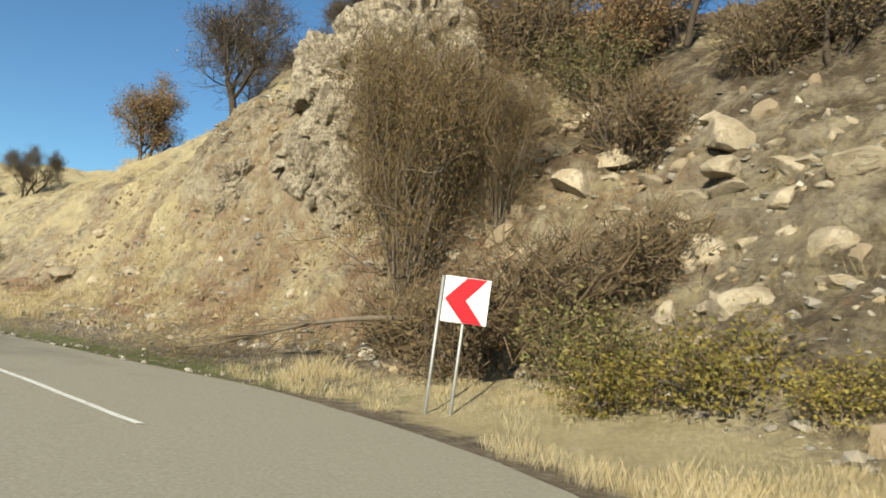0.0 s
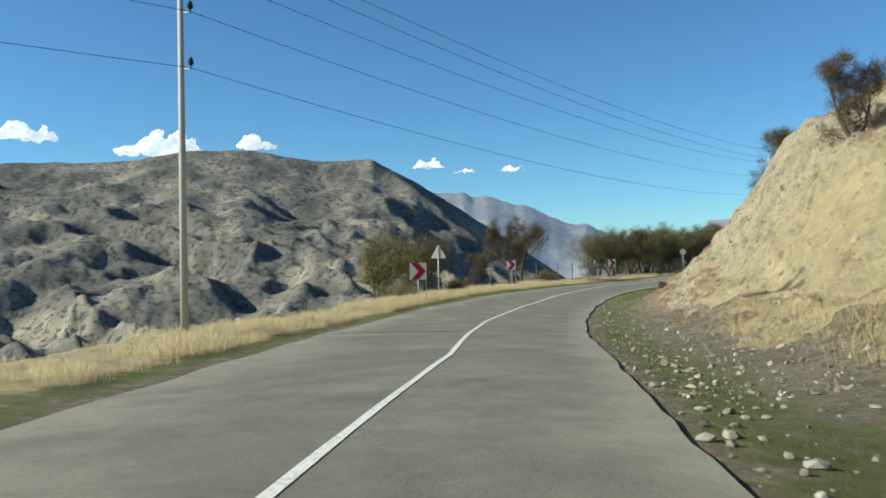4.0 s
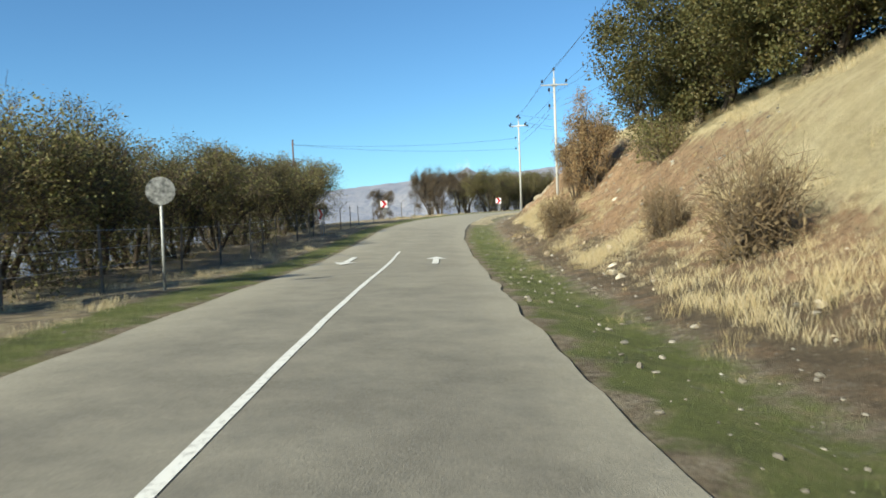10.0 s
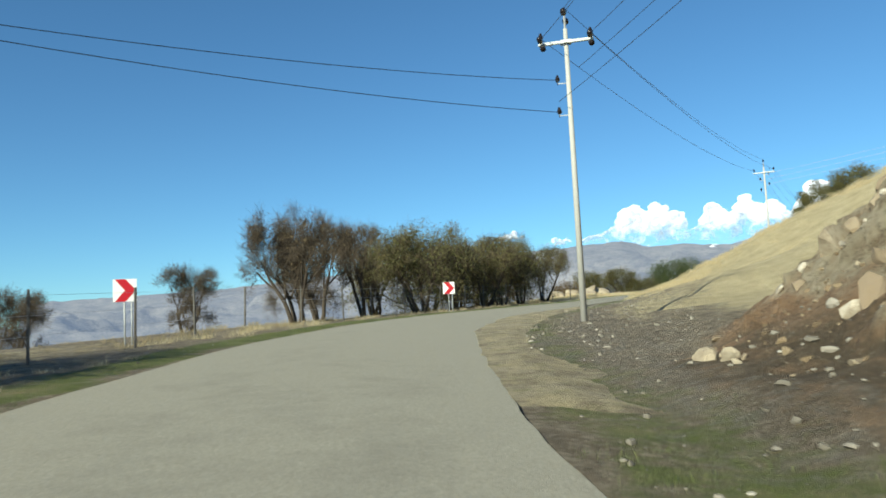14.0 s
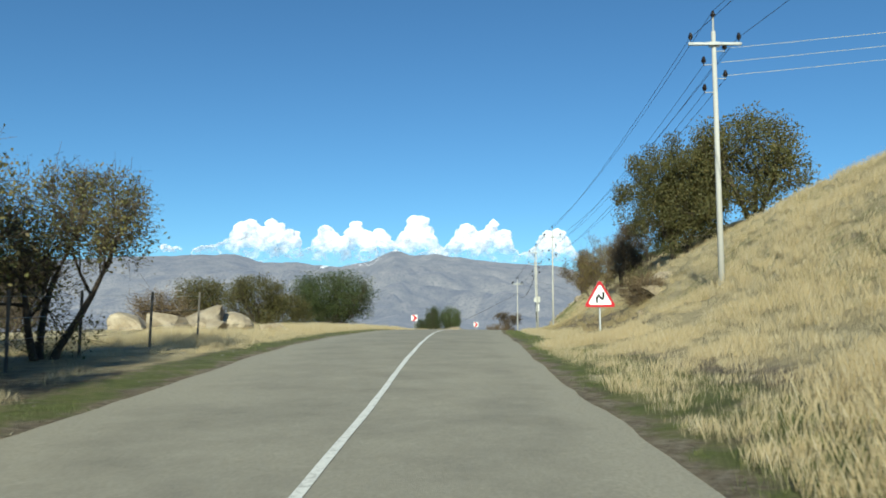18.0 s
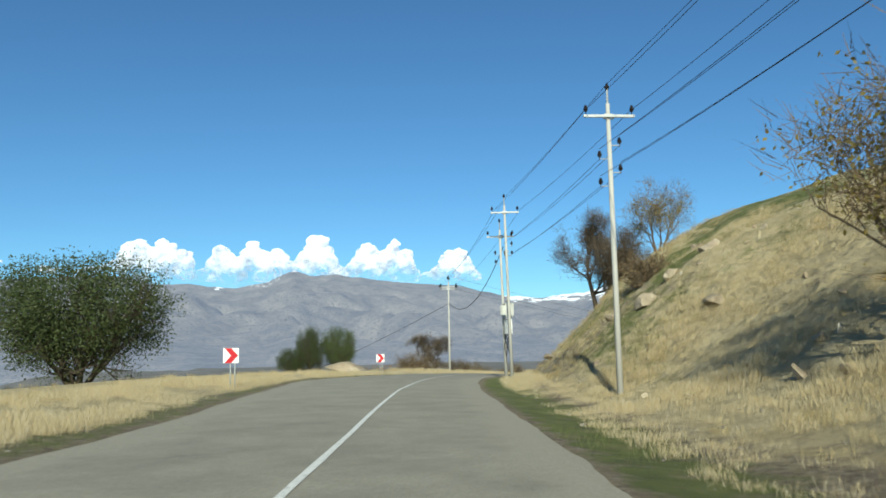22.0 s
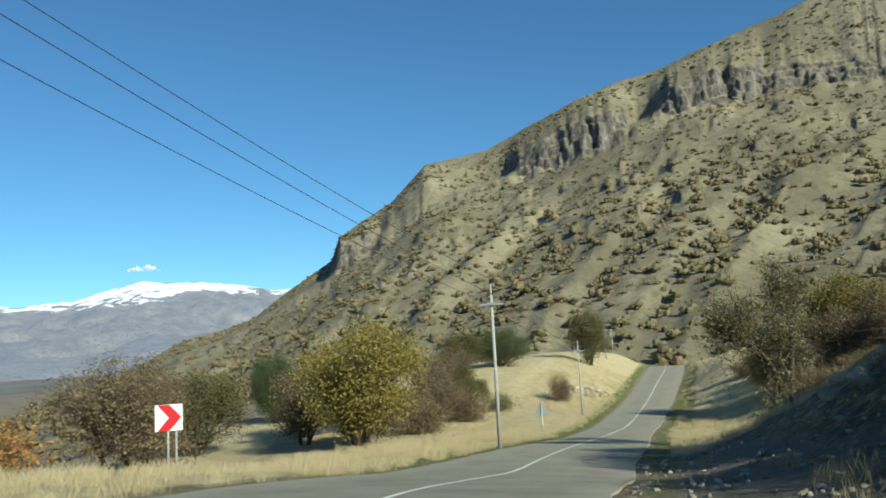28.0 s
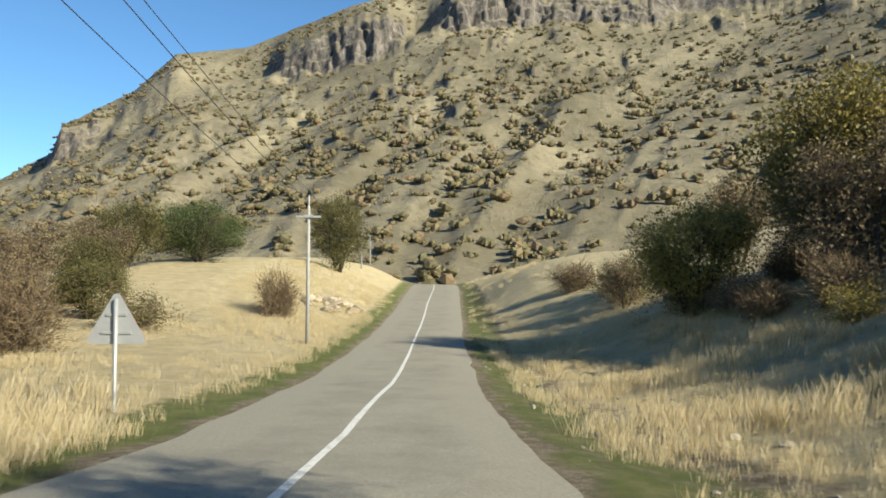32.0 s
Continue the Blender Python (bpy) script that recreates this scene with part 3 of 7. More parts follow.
masks["red"] = bank * table(gs, (8, .2), (14, .75), (20, .8), (26, .6), (36, .3), (50, .4), (55, .35), (60, .85), (72, 1), (80, .8), (85, .75), (100, .6), (112, .6), (122, .95), (148, 1), (152, .2), (165, 0)) + 0.35 * smooth(ru, 1.5, 2.5) * (1 - smooth(ru, 4, 6)) * table(gs, (75, 0), (85, 1), (145, 1), (152, 0))
masks["stone"] = bank * smooth(slope, 0.45, 0.9) * table(gs, (-10, .36), (12, .32), (15, .36), (24, .36), (40, .42), (46, .85), (56, .95), (62, .8), (66, .4), (72, .15), (90, .1), (125, 0), (138, .12), (145, .3), (149, .55), (154, 0), (240, 0), (262, .2), (290, .2))
masks["straw"] += 0.5 * smooth(ru, 7, 9) * table(gs, (250, 0), (256, 1), (274, 1), (282, 0))
masks["straw"] += 0.6 * smooth(ru, 5, 8) * table(gs, (152, 0), (160, 1), (180, 1), (190, 0))
masks["scree"] = smooth(ru, 0.4, 1.0) * (1 - smooth(ru, 2.4, 4.0)) * table(gs, (8, 0), (16, .22), (30, .25), (42, .32), (55, .36), (76, .3), (95, .2), (140, .25), (155, .3), (172, .2), (180, 0), (272, 0), (285, .5), (305, .5), (316, .1), (430, 0))
wet = smooth(ru, 1.9, 2.6) * (1 - smooth(ru, 4.0, 5.0)) * table(gs, (200, 0), (208, 1), (228, 1), (238, .3), (244, 0))
# besides real soil, the terms at 252-290 and 298-360 paint in slope shade
masks["soil"] = 0.42 * wet + 0.5 * smooth(ru, 1.5, 2.4) * (1 - smooth(ru, 3.6, 5)) * table(gs, (78, 0), (86, 1), (148, 1), (152, 0)) + 0.5 * smooth(ru, 2, 4) * table(gs, (-20, 1), (9, 1), (13, .5), (22, .25), (27, 0)) * smooth(rough(fx, fy, 0.2, 3, 0.5, 21), -0.7, 0.0) + 0.6 * smooth(ru, 4, 6) * (1 - smooth(ru, 8, 10)) * table(gs, (252, 0), (258, 1), (282, 1), (290, 0)) * smooth(patch, -0.5, 0.2) + 0.62 * smooth(ru, 2.6, 4) * table(gs, (298, 0), (303, 1), (311, 1), (315, 0)) + 0.5 * smooth(ru, 6, 8) * table(gs, (298, .5), (318, 1), (345, 1), (360, 0)) + 0.42 * smooth(ru, 2.5, 4) * table(gs, (20, 0), (24, .9), (40, .9), (46, 0)) * smooth(patch, -0.3, 0.4)
masks["green"] += 0.34 * smooth(ru, 2.5, 5) * smooth(rough(fx, fy, 0.16, 4, 0.6, 11), -0.25, 0.45) * table(gs, (180, 0), (188, 1), (262, 1), (280, .5), (300, .2), (322, .8), (350, .8), (400, .6))
# distance from the road, over which haze is painted into the ground
masks["far"] = smooth(np.abs(goff), 45, 220)
masks["straw"] = masks["straw"] - 0.6 * masks["scree"] + 0.25 * patch - 0.8 * wet
for key, value in masks.items():
    ground_mesh.attributes.new(key, "FLOAT", "POINT").data.foreach_set("value", np.clip(value, 0, 1).astype(np.float32))
ground = tagged(new("ground", ground_mesh), "stony earth, dry straw-coloured grass and green verges along a mountain road", "ground", kind="structure")

# ---- road ----
RS = np.arange(S[0] + 0.5, S[-1] - 0.5, 0.5)


def strip(name, lo, hi, lift, mat, s=RS, across=2, skirt=0.0, wobble=0.0):
    """A band along the road between two offsets, lying lift above it."""
    k = np.clip(np.searchsorted(S, s), 0, len(S) - 1)
    rows = []
    offs = [lo(s) + (hi(s) - lo(s)) * i / (across - 1) for i in range(across)]
    if wobble:
        offs[0] = offs[0] + wobble * rough(s, s * 0 + 3, 0.6, 4)
        offs[-1] = offs[-1] + wobble * rough(s, s * 0 + 8, 0.6, 4)
    zs = [np.interp(s, S, LZ) + banking(s, offs[i]) + lift + 0.035 * (1 - (2 * i / (across - 1) - 1) ** 2) * (across > 3) for i in range(across)]
    if skirt:
        offs, zs = [offs[0] - 0.03] + offs + [offs[-1] + 0.03], [zs[0] - skirt] + zs + [zs[-1] - skirt]
    x, y = np.interp(s, S, LX), np.interp(s, S, LY)
    v = np.stack([np.stack([x + o * NX[k], y + o * NY[k], z], 1) for o, z in zip(offs, zs)], 1)
    return new(name, mesh_from(name, v.reshape(-1, 3), grid_faces(len(s), v.shape[1])[:, ::-1], mat))


road = tagged(strip("road", left_edge, right_edge, 0.0, ASPHALT, across=9, skirt=0.14, wobble=0.10), "worn grey asphalt country road with crumbling edges", "road", kind="structure")
co = np.empty(len(road.data.vertices) * 3, np.float32)
road.data.vertices.foreach_get("co", co)
co = co.reshape(-1, 3)
ds, doff, _ = nearest(co[:, 0].astype(float), co[:, 1].astype(float))
rim = np.maximum(smooth(doff - right_edge(ds), -0.9, 0), smooth(left_edge(ds) - doff, -1.2, 0))
dust = table(ds, (0, .75), (12, .6), (20, .1), (90, .05), (105, .25), (140, .36), (152, .5), (170, .55), (185, .38), (240, .38), (262, .45), (285, .3), (300, .25), (315, .42), (400, .42)) + 0.28 * rim
dust += 0.25 * smooth(doff, -1.5, 1.5) * table(ds, (148, 0), (155, 1), (172, 1), (182, 0))
road.data.attributes.new("dust", "FLOAT", "POINT").data.foreach_set("value", np.clip(dust, 0, 1).astype(np.float32))


for a, b in ((8.4, 121.9), (186, 420)):
    s = np.arange(a, b, 0.5)
    tagged(strip("road_marking", lambda s: mid_line(s) - 0.047, lambda s: mid_line(s) + 0.047, 0.041, ROAD_PAINT, s, wobble=0.012), "worn white centre line on the asphalt", "road marking", kind="structure")

# a crack in the asphalt near its edge
cs = np.arange(72.6, 74.9, 0.05)
tagged(strip("road_crack", lambda s: 0.76 + 0.16 * rough(s, s * 0 + 2, 2.2, 4, 0.7) - 0.02 - 0.012 * rough(s, s * 0 + 5, 6.0, 2), lambda s: 0.76 + 0.16 * rough(s, s * 0 + 2, 2.2, 4, 0.7) + 0.02 + 0.012 * rough(s, s * 0 + 7, 6.0, 2), 0.028, DIRT_EDGE, cs), "dark jagged crack in the asphalt", "road crack", kind="structure")

# ---- hills and mountains ----


def bearing(deg):
    return np.sin(np.radians(deg)), np.cos(np.radians(deg))


def relief(name, centre, betas, radii, heights, mat, label, category="mountain", fine=110):
    """A slope as a sheet over bearings and distances from a centre; heights(beta, q) gives z, radii(beta, q) the distance."""
    q = np.linspace(0, 1, fine)
    b, qq = np.meshgrid(betas, q)
    r = radii(b, qq)
    sx, sy = bearing(b)
    x, y = centre[0] + r * sx, centre[1] + r * sy
    z = heights(b, qq, r, x, y)
    me = mesh_from(name, np.stack([x.ravel(), y.ravel(), z.ravel()], 1), grid_faces(*b.shape)[:, ::-1], mat, True)
    return tagged(new(name, me), label, category, kind="structure"), x, y, z


# the near hill with its bands of cliffs
OC = (-5.0, 257.0, 3.4)
SKYLINE_C = [(20, -6), (30, -3.5), (36, -1.6), (39.4, -.4), (42.3, 1.2), (44.8, 1.7), (47.3, 2.6), (49, 3.9), (51.1, 5.4), (53.0, 6.6), (53.6, 8.3), (57.7, 10.8), (60.3, 13.4), (65.2, 14.3), (68.2, 15.7), (72, 17.3), (75, 18.2), (78.8, 18.9), (81, 19.6), (88.7, 21.5), (95, 23), (105, 25), (125, 25)]
CLIFF_TOP = [(20, -7), (45, 1.2), (52.6, 6.0), (53.4, 7.7), (56, 9.2), (60, 12.2), (64, 12.9), (68, 14.3), (72, 15.9), (76, 16.0), (79, 17.6), (83, 18.3), (87, 18.2), (92.8, 17.6), (100, 17.5), (125, 17)]
CLIFF_LOW = [(20, -7.3), (45, 0.8), (52.6, 5.0), (53.4, 5.6), (56, 7.0), (60, 9.6), (64, 11.2), (68, 12.3), (72, 12.9), (76, 14.2), (79, 15.3), (83, 16), (87, 16.4), (92.8, 15.9), (100, 16), (125, 16)]
# how much bare rock stands out, by bearing
CRAGS = [(20, 0), (52.6, 0), (53.4, 1), (55.6, .8), (56.6, .1), (57.6, .35), (60.5, .45), (62, .1), (66.5, .12), (67.6, .9), (74.6, 1), (76.6, .2), (77.6, .25), (79.4, 1), (84, 1), (86, .75), (93, .9), (95, .4), (100, .6), (125, .5)]


def c_radii(b, q):
    k = table(b, *CRAGS)
    block = rough(b * 1.0, q * 14, 1.1, 4, 0.6, 2) * 7 - 7 * np.abs(rough(b * 1.3 + 0.4 * rough(b, q * 20, 0.8, 2), q * 5, 1.0, 3, 0.6, 9))
    face = smooth(q, 0.605, 0.64) * (1 - smooth(q, 0.70, 0.76))
    base = 390 + 16 * rough(b, b * 0 + 2.0, 0.12, 2)
    f = lambda a, c, lo, hi: a + (c - a) * np.clip((q - lo) / (hi - lo), 0, 1)
    wide = 11 + 26 * (1 - k)
    r = np.where(q < 0.62, f(105 + 0 * b, base, 0, 0.62), np.where(q < 0.72, f(base, base + wide, 0.62, 0.72), np.where(q < 0.90, f(base + wide, 490 + 0 * b, 0.72, 0.90), f(490 + 0 * b, 640 + 0 * b, 0.90, 1))))
    return r - block * face * (0.03 + 0.97 * k**1.6) * 0.85


def c_heights(b, q, r, x, y):
    k = table(b, *CRAGS)
    es, et, el = table(b, *SKYLINE_C), table(b, *CLIFF_TOP), table(b, *CLIFF_LOW)
    mean = 0.5 * (el + et)
    even = mean + 0.7 * (el - mean)
    el, et = mean + (el - mean) * (0.45 + 0.55 * k), mean + (et - mean) * (0.45 + 0.55 * k)
    et = et + 0.55 * rough(b, b * 0 + 3.0, 1.4, 4, 0.6) * k
    el = el + 0.5 * rough(b, b * 0 + 9.0, 0.9, 4, 0.6)
    el, et = np.minimum(el, es - 0.5), np.minimum(et, es - 0.2)
    z = lambda e, d: OC[2] + d * np.tan(np.radians(e))
    foot = table(b, (20, -40), (40, -26), (55, -13), (70, -7), (125, -2))
    g = np.clip(q / 0.62, 0, 1)
    low = foot + (z(even, 390) - foot) * (0.55 * g + 0.45 * g * g) + (z(el, 390) - z(even, 390)) * smooth(g, 0.93, 1.0)
    # spurs run slantwise up the slope, with small rock ledges between
    d = b - 20 * g
    spur = np.abs(rough(d + 1.5 * rough(b, g * 9, 0.3, 3), g * 2.0, 0.16, 3, 0.55))
    low = low + (2.6 - 7.0 * spur + 5.0 * rough(x, y, 0.012, 3) + 2.2 * rough(x, y, 0.035, 3)) * np.sin(np.pi * g) ** 0.9
    for at, tall, shift in ((0.80, 3.2, 4.0), (0.66, 3.0, 7.5), (0.50, 2.2, 12.0)):
        a = at + 0.05 * rough(b, b * 0 + shift, 0.12, 2) + 0.004 * (b - 70)
        step = smooth(g, a - 0.012, a + 0.008) - smooth(g, a + 0.008, a + 0.14)
        low = low + tall * step * smooth(rough(b, g * 12 + shift, 0.45, 3, 0.6), 0.0, 0.35)
    low = low + 0.9 * rough(x, y, 0.09, 4, 0.6) * smooth(g, 0.05, 0.2)
    rise = np.clip((q - 0.62) / 0.10, 0, 1)
    rise = rise + 0.05 * k * np.sin(rise * 19 + 3 * rough(b, b * 0, 0.5, 2))
    up = np.where(q < 0.72, z(el, 390) + (z(et, 402) - z(el, 390)) * rise, z(et, 402) + (z(es, 490) - z(et, 402)) * np.clip((q - 0.72) / 0.18, 0, 1))
    up = up + 0.9 * rough(x, y, 0.09, 4, 0.6)
    top = np.where(q < 0.62, low, up)
    return np.where(q > 0.90, z(es, 490) - 60 * (q - 0.90) / 0.10, top)


HILL, t, p = material("hill_slope", 0.95)
g = t.nodes.new("ShaderNodeNewGeometry")
sp = t.nodes.new("ShaderNodeSeparateXYZ")
t.links.new(g.outputs["Normal"], sp.inputs[0])
c = ramp(t, noise_node(t, 0.02, 9, 0.68), (0.36, (0.165, 0.142, 0.09)), (0.5, (0.235, 0.203, 0.132)), (0.64, (0.325, 0.28, 0.182)))
c = mixed(t, ramp(t, noise_node(t, 0.22, 9, 0.78), (0.5, (0, 0, 0)), (0.62, (0.75, 0.75, 0.75))), c, (0.155, 0.135, 0.075))
c = mixed(t, ramp(t, noise_node(t, 0.3, 9, 0.8), (0.60, (0, 0, 0)), (0.68, (0.8, 0.8, 0.8))), c, (0.42, 0.38, 0.31))
crag = ramp(t, noise_node(t, 0.28, 9, 0.78, (1, 1, 0.3)), (0.38, (0.035, 0.031, 0.028)), (0.49, (0.125, 0.11, 0.095)), (0.64, (0.28, 0.245, 0.205)))
c = mixed(t, ramp(t, sp.outputs["Z"], (0.60, (1, 1, 1)), (0.76, (0, 0, 0))), c, crag)
t.links.new(c, p.inputs["Base Color"])
bump(t, p, noise_node(t, 0.35, 9, 0.75), 0.9, 1.6)
hill_c, hx, hy, hh = relief("rocky_hill", OC, np.arange(22, 122, 0.13), c_radii, c_heights, HILL, "steep dry grassy hill with scattered scrub and bands of grey cliffs", "hill", 200)

# the mountain over the valley
SKYLINE_A = [(-125, 5), (-100, 6.3), (-81, 7.2), (-78, 7.4), (-74, 8.1), (-69.8, 8.3), (-65, 7.6), (-61, 7.7), (-58, 6.1), (-54.5, 3.9), (-50.6, 1.2), (-46.6, -1.5), (-43, -3.5), (-36, -6)]
OA = (-27.0, 31.0, 0.4)
MOUNT_A, t, p, c = hill_material("valley_mountain", (0.19, 0.175, 0.15), (0.06, 0.062, 0.06), (0.42, 0.365, 0.28), (0.30, 0.42, 0.62), 0.0)


def a_heights(b, q, r, x, y):
    e = table(b, *SKYLINE_A)
    top = OA[2] + 1250 * np.tan(np.radians(e))
    g = np.clip(q / 0.86, 0, 1)
    foot = -94.0
    z = foot + (top - foot) * (0.35 * g + 0.65 * g**1.35)
    wx, wy = x + 60 * rough(x, y, 0.006, 3, 0.5, 3), y + 60 * rough(x, y, 0.006, 3, 0.5, 8)
    gully = np.abs(rough(wx * 0.5 - wy, wx * 0.35, 0.0042, 4, 0.55)) * 90 + np.abs(rough(wx, wy, 0.013, 3)) * 34
    z = z - gully * np.sin(np.pi * np.clip(g, 0, 1)) ** 0.8 * smooth(e, -4, 4) + (9 * rough(x, y, 0.012, 4) + 9 * rough(x, y, 0.035, 4, 0.6) - 6 * np.abs(rough(x, y, 0.028, 3, 0.6, 6))) * smooth(g, 0.02, 0.2) * (1 - 0.75 * g)
    return np.where(q > 0.86, top - 500 * (q - 0.86), z)


relief("valley_mountain", OA, np.arange(-122, -36, 0.16), lambda b, q: 330 + (1250 - 330) * q / 0.86, a_heights, MOUNT_A, "bare grey-brown mountain with gullies across the valley", fine=170)

# the distance: ranges kilometres off, blue haze painted in as emission
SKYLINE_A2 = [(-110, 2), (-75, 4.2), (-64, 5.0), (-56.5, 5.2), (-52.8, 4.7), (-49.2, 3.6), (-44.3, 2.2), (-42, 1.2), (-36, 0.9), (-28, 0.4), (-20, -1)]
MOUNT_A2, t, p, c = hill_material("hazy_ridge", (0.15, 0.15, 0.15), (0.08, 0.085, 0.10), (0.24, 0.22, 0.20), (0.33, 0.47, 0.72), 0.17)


def a2_heights(b, q, r, x, y):
    e = table(b, *SKYLINE_A2)
    top = 2700 * np.tan(np.radians(e))
    g = np.clip(q / 0.9, 0, 1)
    z = -130 + (top + 130) * (0.4 * g + 0.6 * g * g) - 190 * np.abs(rough(x + 90 * rough(x, y, 0.003, 2), y, 0.0022, 4)) * np.sin(np.pi * g) + 18 * rough(b, b * 0, 0.9, 3) * g
    return np.where(q > 0.9, z - 900 * (q - 0.9), z)


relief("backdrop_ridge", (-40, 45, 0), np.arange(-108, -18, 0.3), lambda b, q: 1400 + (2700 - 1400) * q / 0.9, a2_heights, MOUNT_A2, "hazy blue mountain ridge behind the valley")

SKYLINE_B = [(-40, 2.5), (-25, 3.2), (-17, 3.9), (-16, 4.5), (-15, 3.8), (-10, 4.2), (-4.3, 4.8), (-.6, 5), (3.8, 5.3), (5.7, 4.7), (8, 4.8), (11.2, 4.5), (13.5, 5.0), (15.2, 5.8), (16.5, 5.4), (18, 5.5), (22.6, 4.9), (26.7, 4.6), (30.4, 3.8), (33, 3.6), (36, 3.9), (38, 4.5), (40.2, 5.1), (42.4, 5.0), (45.7, 4.9), (49, 4.3), (55, 4.5), (65, 4), (90, 3)]
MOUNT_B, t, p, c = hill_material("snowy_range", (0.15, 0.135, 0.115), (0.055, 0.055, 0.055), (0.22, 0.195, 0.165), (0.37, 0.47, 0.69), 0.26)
snow = t.nodes.new("ShaderNodeAttribute")
snow.attribute_name = "snow"
m2 = t.nodes.new("ShaderNodeMath")
m2.operation = "ADD"
t.links.new(snow.outputs["Fac"], m2.inputs[0])
t.links.new(ramp(t, noise_node(t, 0.009, 9, 0.78), (0.38, (0, 0, 0)), (0.62, (1, 1, 1))), m2.inputs[1])
t.links.new(mixed(t, ramp(t, m2.outputs[0], (0.98, (0, 0, 0)), (1.08, (1, 1, 1))), c, (0.85, 0.86, 0.88)), p.inputs["Base Color"])
OB = (-60.0, 170.0, 3.5)


def b_heights(b, q, r, x, y):
    e = table(b, *SKYLINE_B) + 0.10 * rough(b, b * 0 + 1, 1.3, 3)
    top = OB[2] + 3900 * np.tan(np.radians(e))
    g = np.clip(q / 0.93, 0, 1)
    z = -93 + (top + 93) * (0.42 * g + 0.58 * g**1.7) - 260 * np.abs(rough(x + 120 * rough(x, y, 0.003, 2), y, 0.0016, 5, 0.55)) * np.sin(np.pi * g) * smooth(g, 0.12, 0.5) + 40 * rough(x, y, 0.004, 3) * np.sin(np.pi * g) * smooth(g, 0.05, 0.4) + 45 * smooth(g, 0.0, 0.2) * (1 - smooth(g, 0.45, 0.85))
    hump = 110 * np.exp(-(((b - 7) / 3.2) ** 2) - (((g - 0.55) / 0.10) ** 2)) + 70 * np.exp(-(((b - 2) / 5) ** 2) - (((g - 0.42) / 0.09) ** 2))
    return np.where(q > 0.93, top - 1500 * (q - 0.93), z + hump)


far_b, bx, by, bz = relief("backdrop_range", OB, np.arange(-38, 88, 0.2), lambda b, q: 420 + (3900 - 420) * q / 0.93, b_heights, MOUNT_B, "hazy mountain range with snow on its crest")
bb = np.degrees(np.arctan2(bx - OB[0], by - OB[1]))
el = np.degrees(np.arctan2(bz - OB[2], np.hypot(bx - OB[0], by - OB[1])))
want = table(bb, (-40, 9), (-6, 9), (0, 5.9), (8.5, 5.8), (10, 4.6), (13, 4.8), (15, 5.8), (20, 6), (28, 5.2), (31, 3.4), (36, 3.5), (41, 3.9), (44, 4.4), (50, 4.1), (60, 4.2))
far_b.data.attributes.new("snow", "FLOAT", "POINT").data.foreach_set("value", np.clip((el - want) * 1.3 + 0.46, -0.6, 0.7).ravel().astype(np.float32))

# clouds over the far range
CLOUD, t, p = material("cloud_white", 1.0)
p.inputs["Base Color"].default_value = (0.9, 0.91, 0.93, 1)
# pale blue glow painted in for sunlight scattered within the cloud
p.inputs["Emission Color"].default_value = (0.8, 0.87, 1.0, 1)
p.inputs["Emission Strength"].default_value = 0.34
tl = t.nodes.new("ShaderNodeBsdfTranslucent")
tl.inputs["Color"].default_value = (0.9, 0.92, 0.95, 1)
soft = t.nodes.new("ShaderNodeMixShader")
soft.inputs[0].default_value = 0.45
t.links.new(p.outputs[0], soft.inputs[1])
t.links.new(tl.outputs[0], soft.inputs[2])
clear = t.nodes.new("ShaderNodeBsdfTransparent")
# thinner towards the base, in wisps
where = t.nodes.new("ShaderNodeNewGeometry")
sp = t.nodes.new("ShaderNodeSeparateXYZ")
t.links.new(where.outputs["Position"], sp.inputs[0])
low = t.nodes.new("ShaderNodeMapRange")
low.inputs["From Min"].default_value, low.inputs["From Max"].default_value = 385, 500
low.inputs["To Min"].default_value, low.inputs["To Max"].default_value = 0.34, 0.0
t.links.new(sp.outputs["Z"], low.inputs["Value"])
thin = t.nodes.new("ShaderNodeMath")
thin.operation = "ADD"
t.links.new(noise_node(t, 0.013, 4, 0.6), thin.inputs[0])
t.links.new(low.outputs[0], thin.inputs[1])
wisp = t.nodes.new("ShaderNodeMixShader")
t.links.new(ramp(t, thin.outputs[0], (0.46, (0, 0, 0)), (0.80, (0.97, 0.97, 0.97))), wisp.inputs[0])
t.links.new(soft.outputs[0], wisp.inputs[1])
t.links.new(clear.outputs[0], wisp.inputs[2])
t.links.new(wisp.outputs[0], t.nodes["Material Output"].inputs[0])
CLOUDS = [(-4.4, 5.9, 6.7, 1.9), (-0.9, 5.3, 6.0, 2.4), (4.6, 5.2, 8.5, 7.4), (11.0, 5.2, 8.6, 5.0), (15.6, 5.3, 9.1, 6.0), (20.6, 5.2, 8.5, 6.6), (26.2, 5.1, 7.6, 4.4), (40.4, 5.8, 6.4, 1.8), (-16.3, 4.4, 5.4, 1.0), (-14.6, 4.4, 4.9, 0.9), (-77.5, 7.9, 10.0, 5.5), (-70.8, 8.5, 9.9, 2.6), (-58.2, 7.0, 8.0, 2.3), (-55.4, 6.6, 7.1, 1.9), (-51.9, 6.7, 7.3, 1.9), (-86, 8.5, 10, 4)]
rng = np.random.RandomState(3)
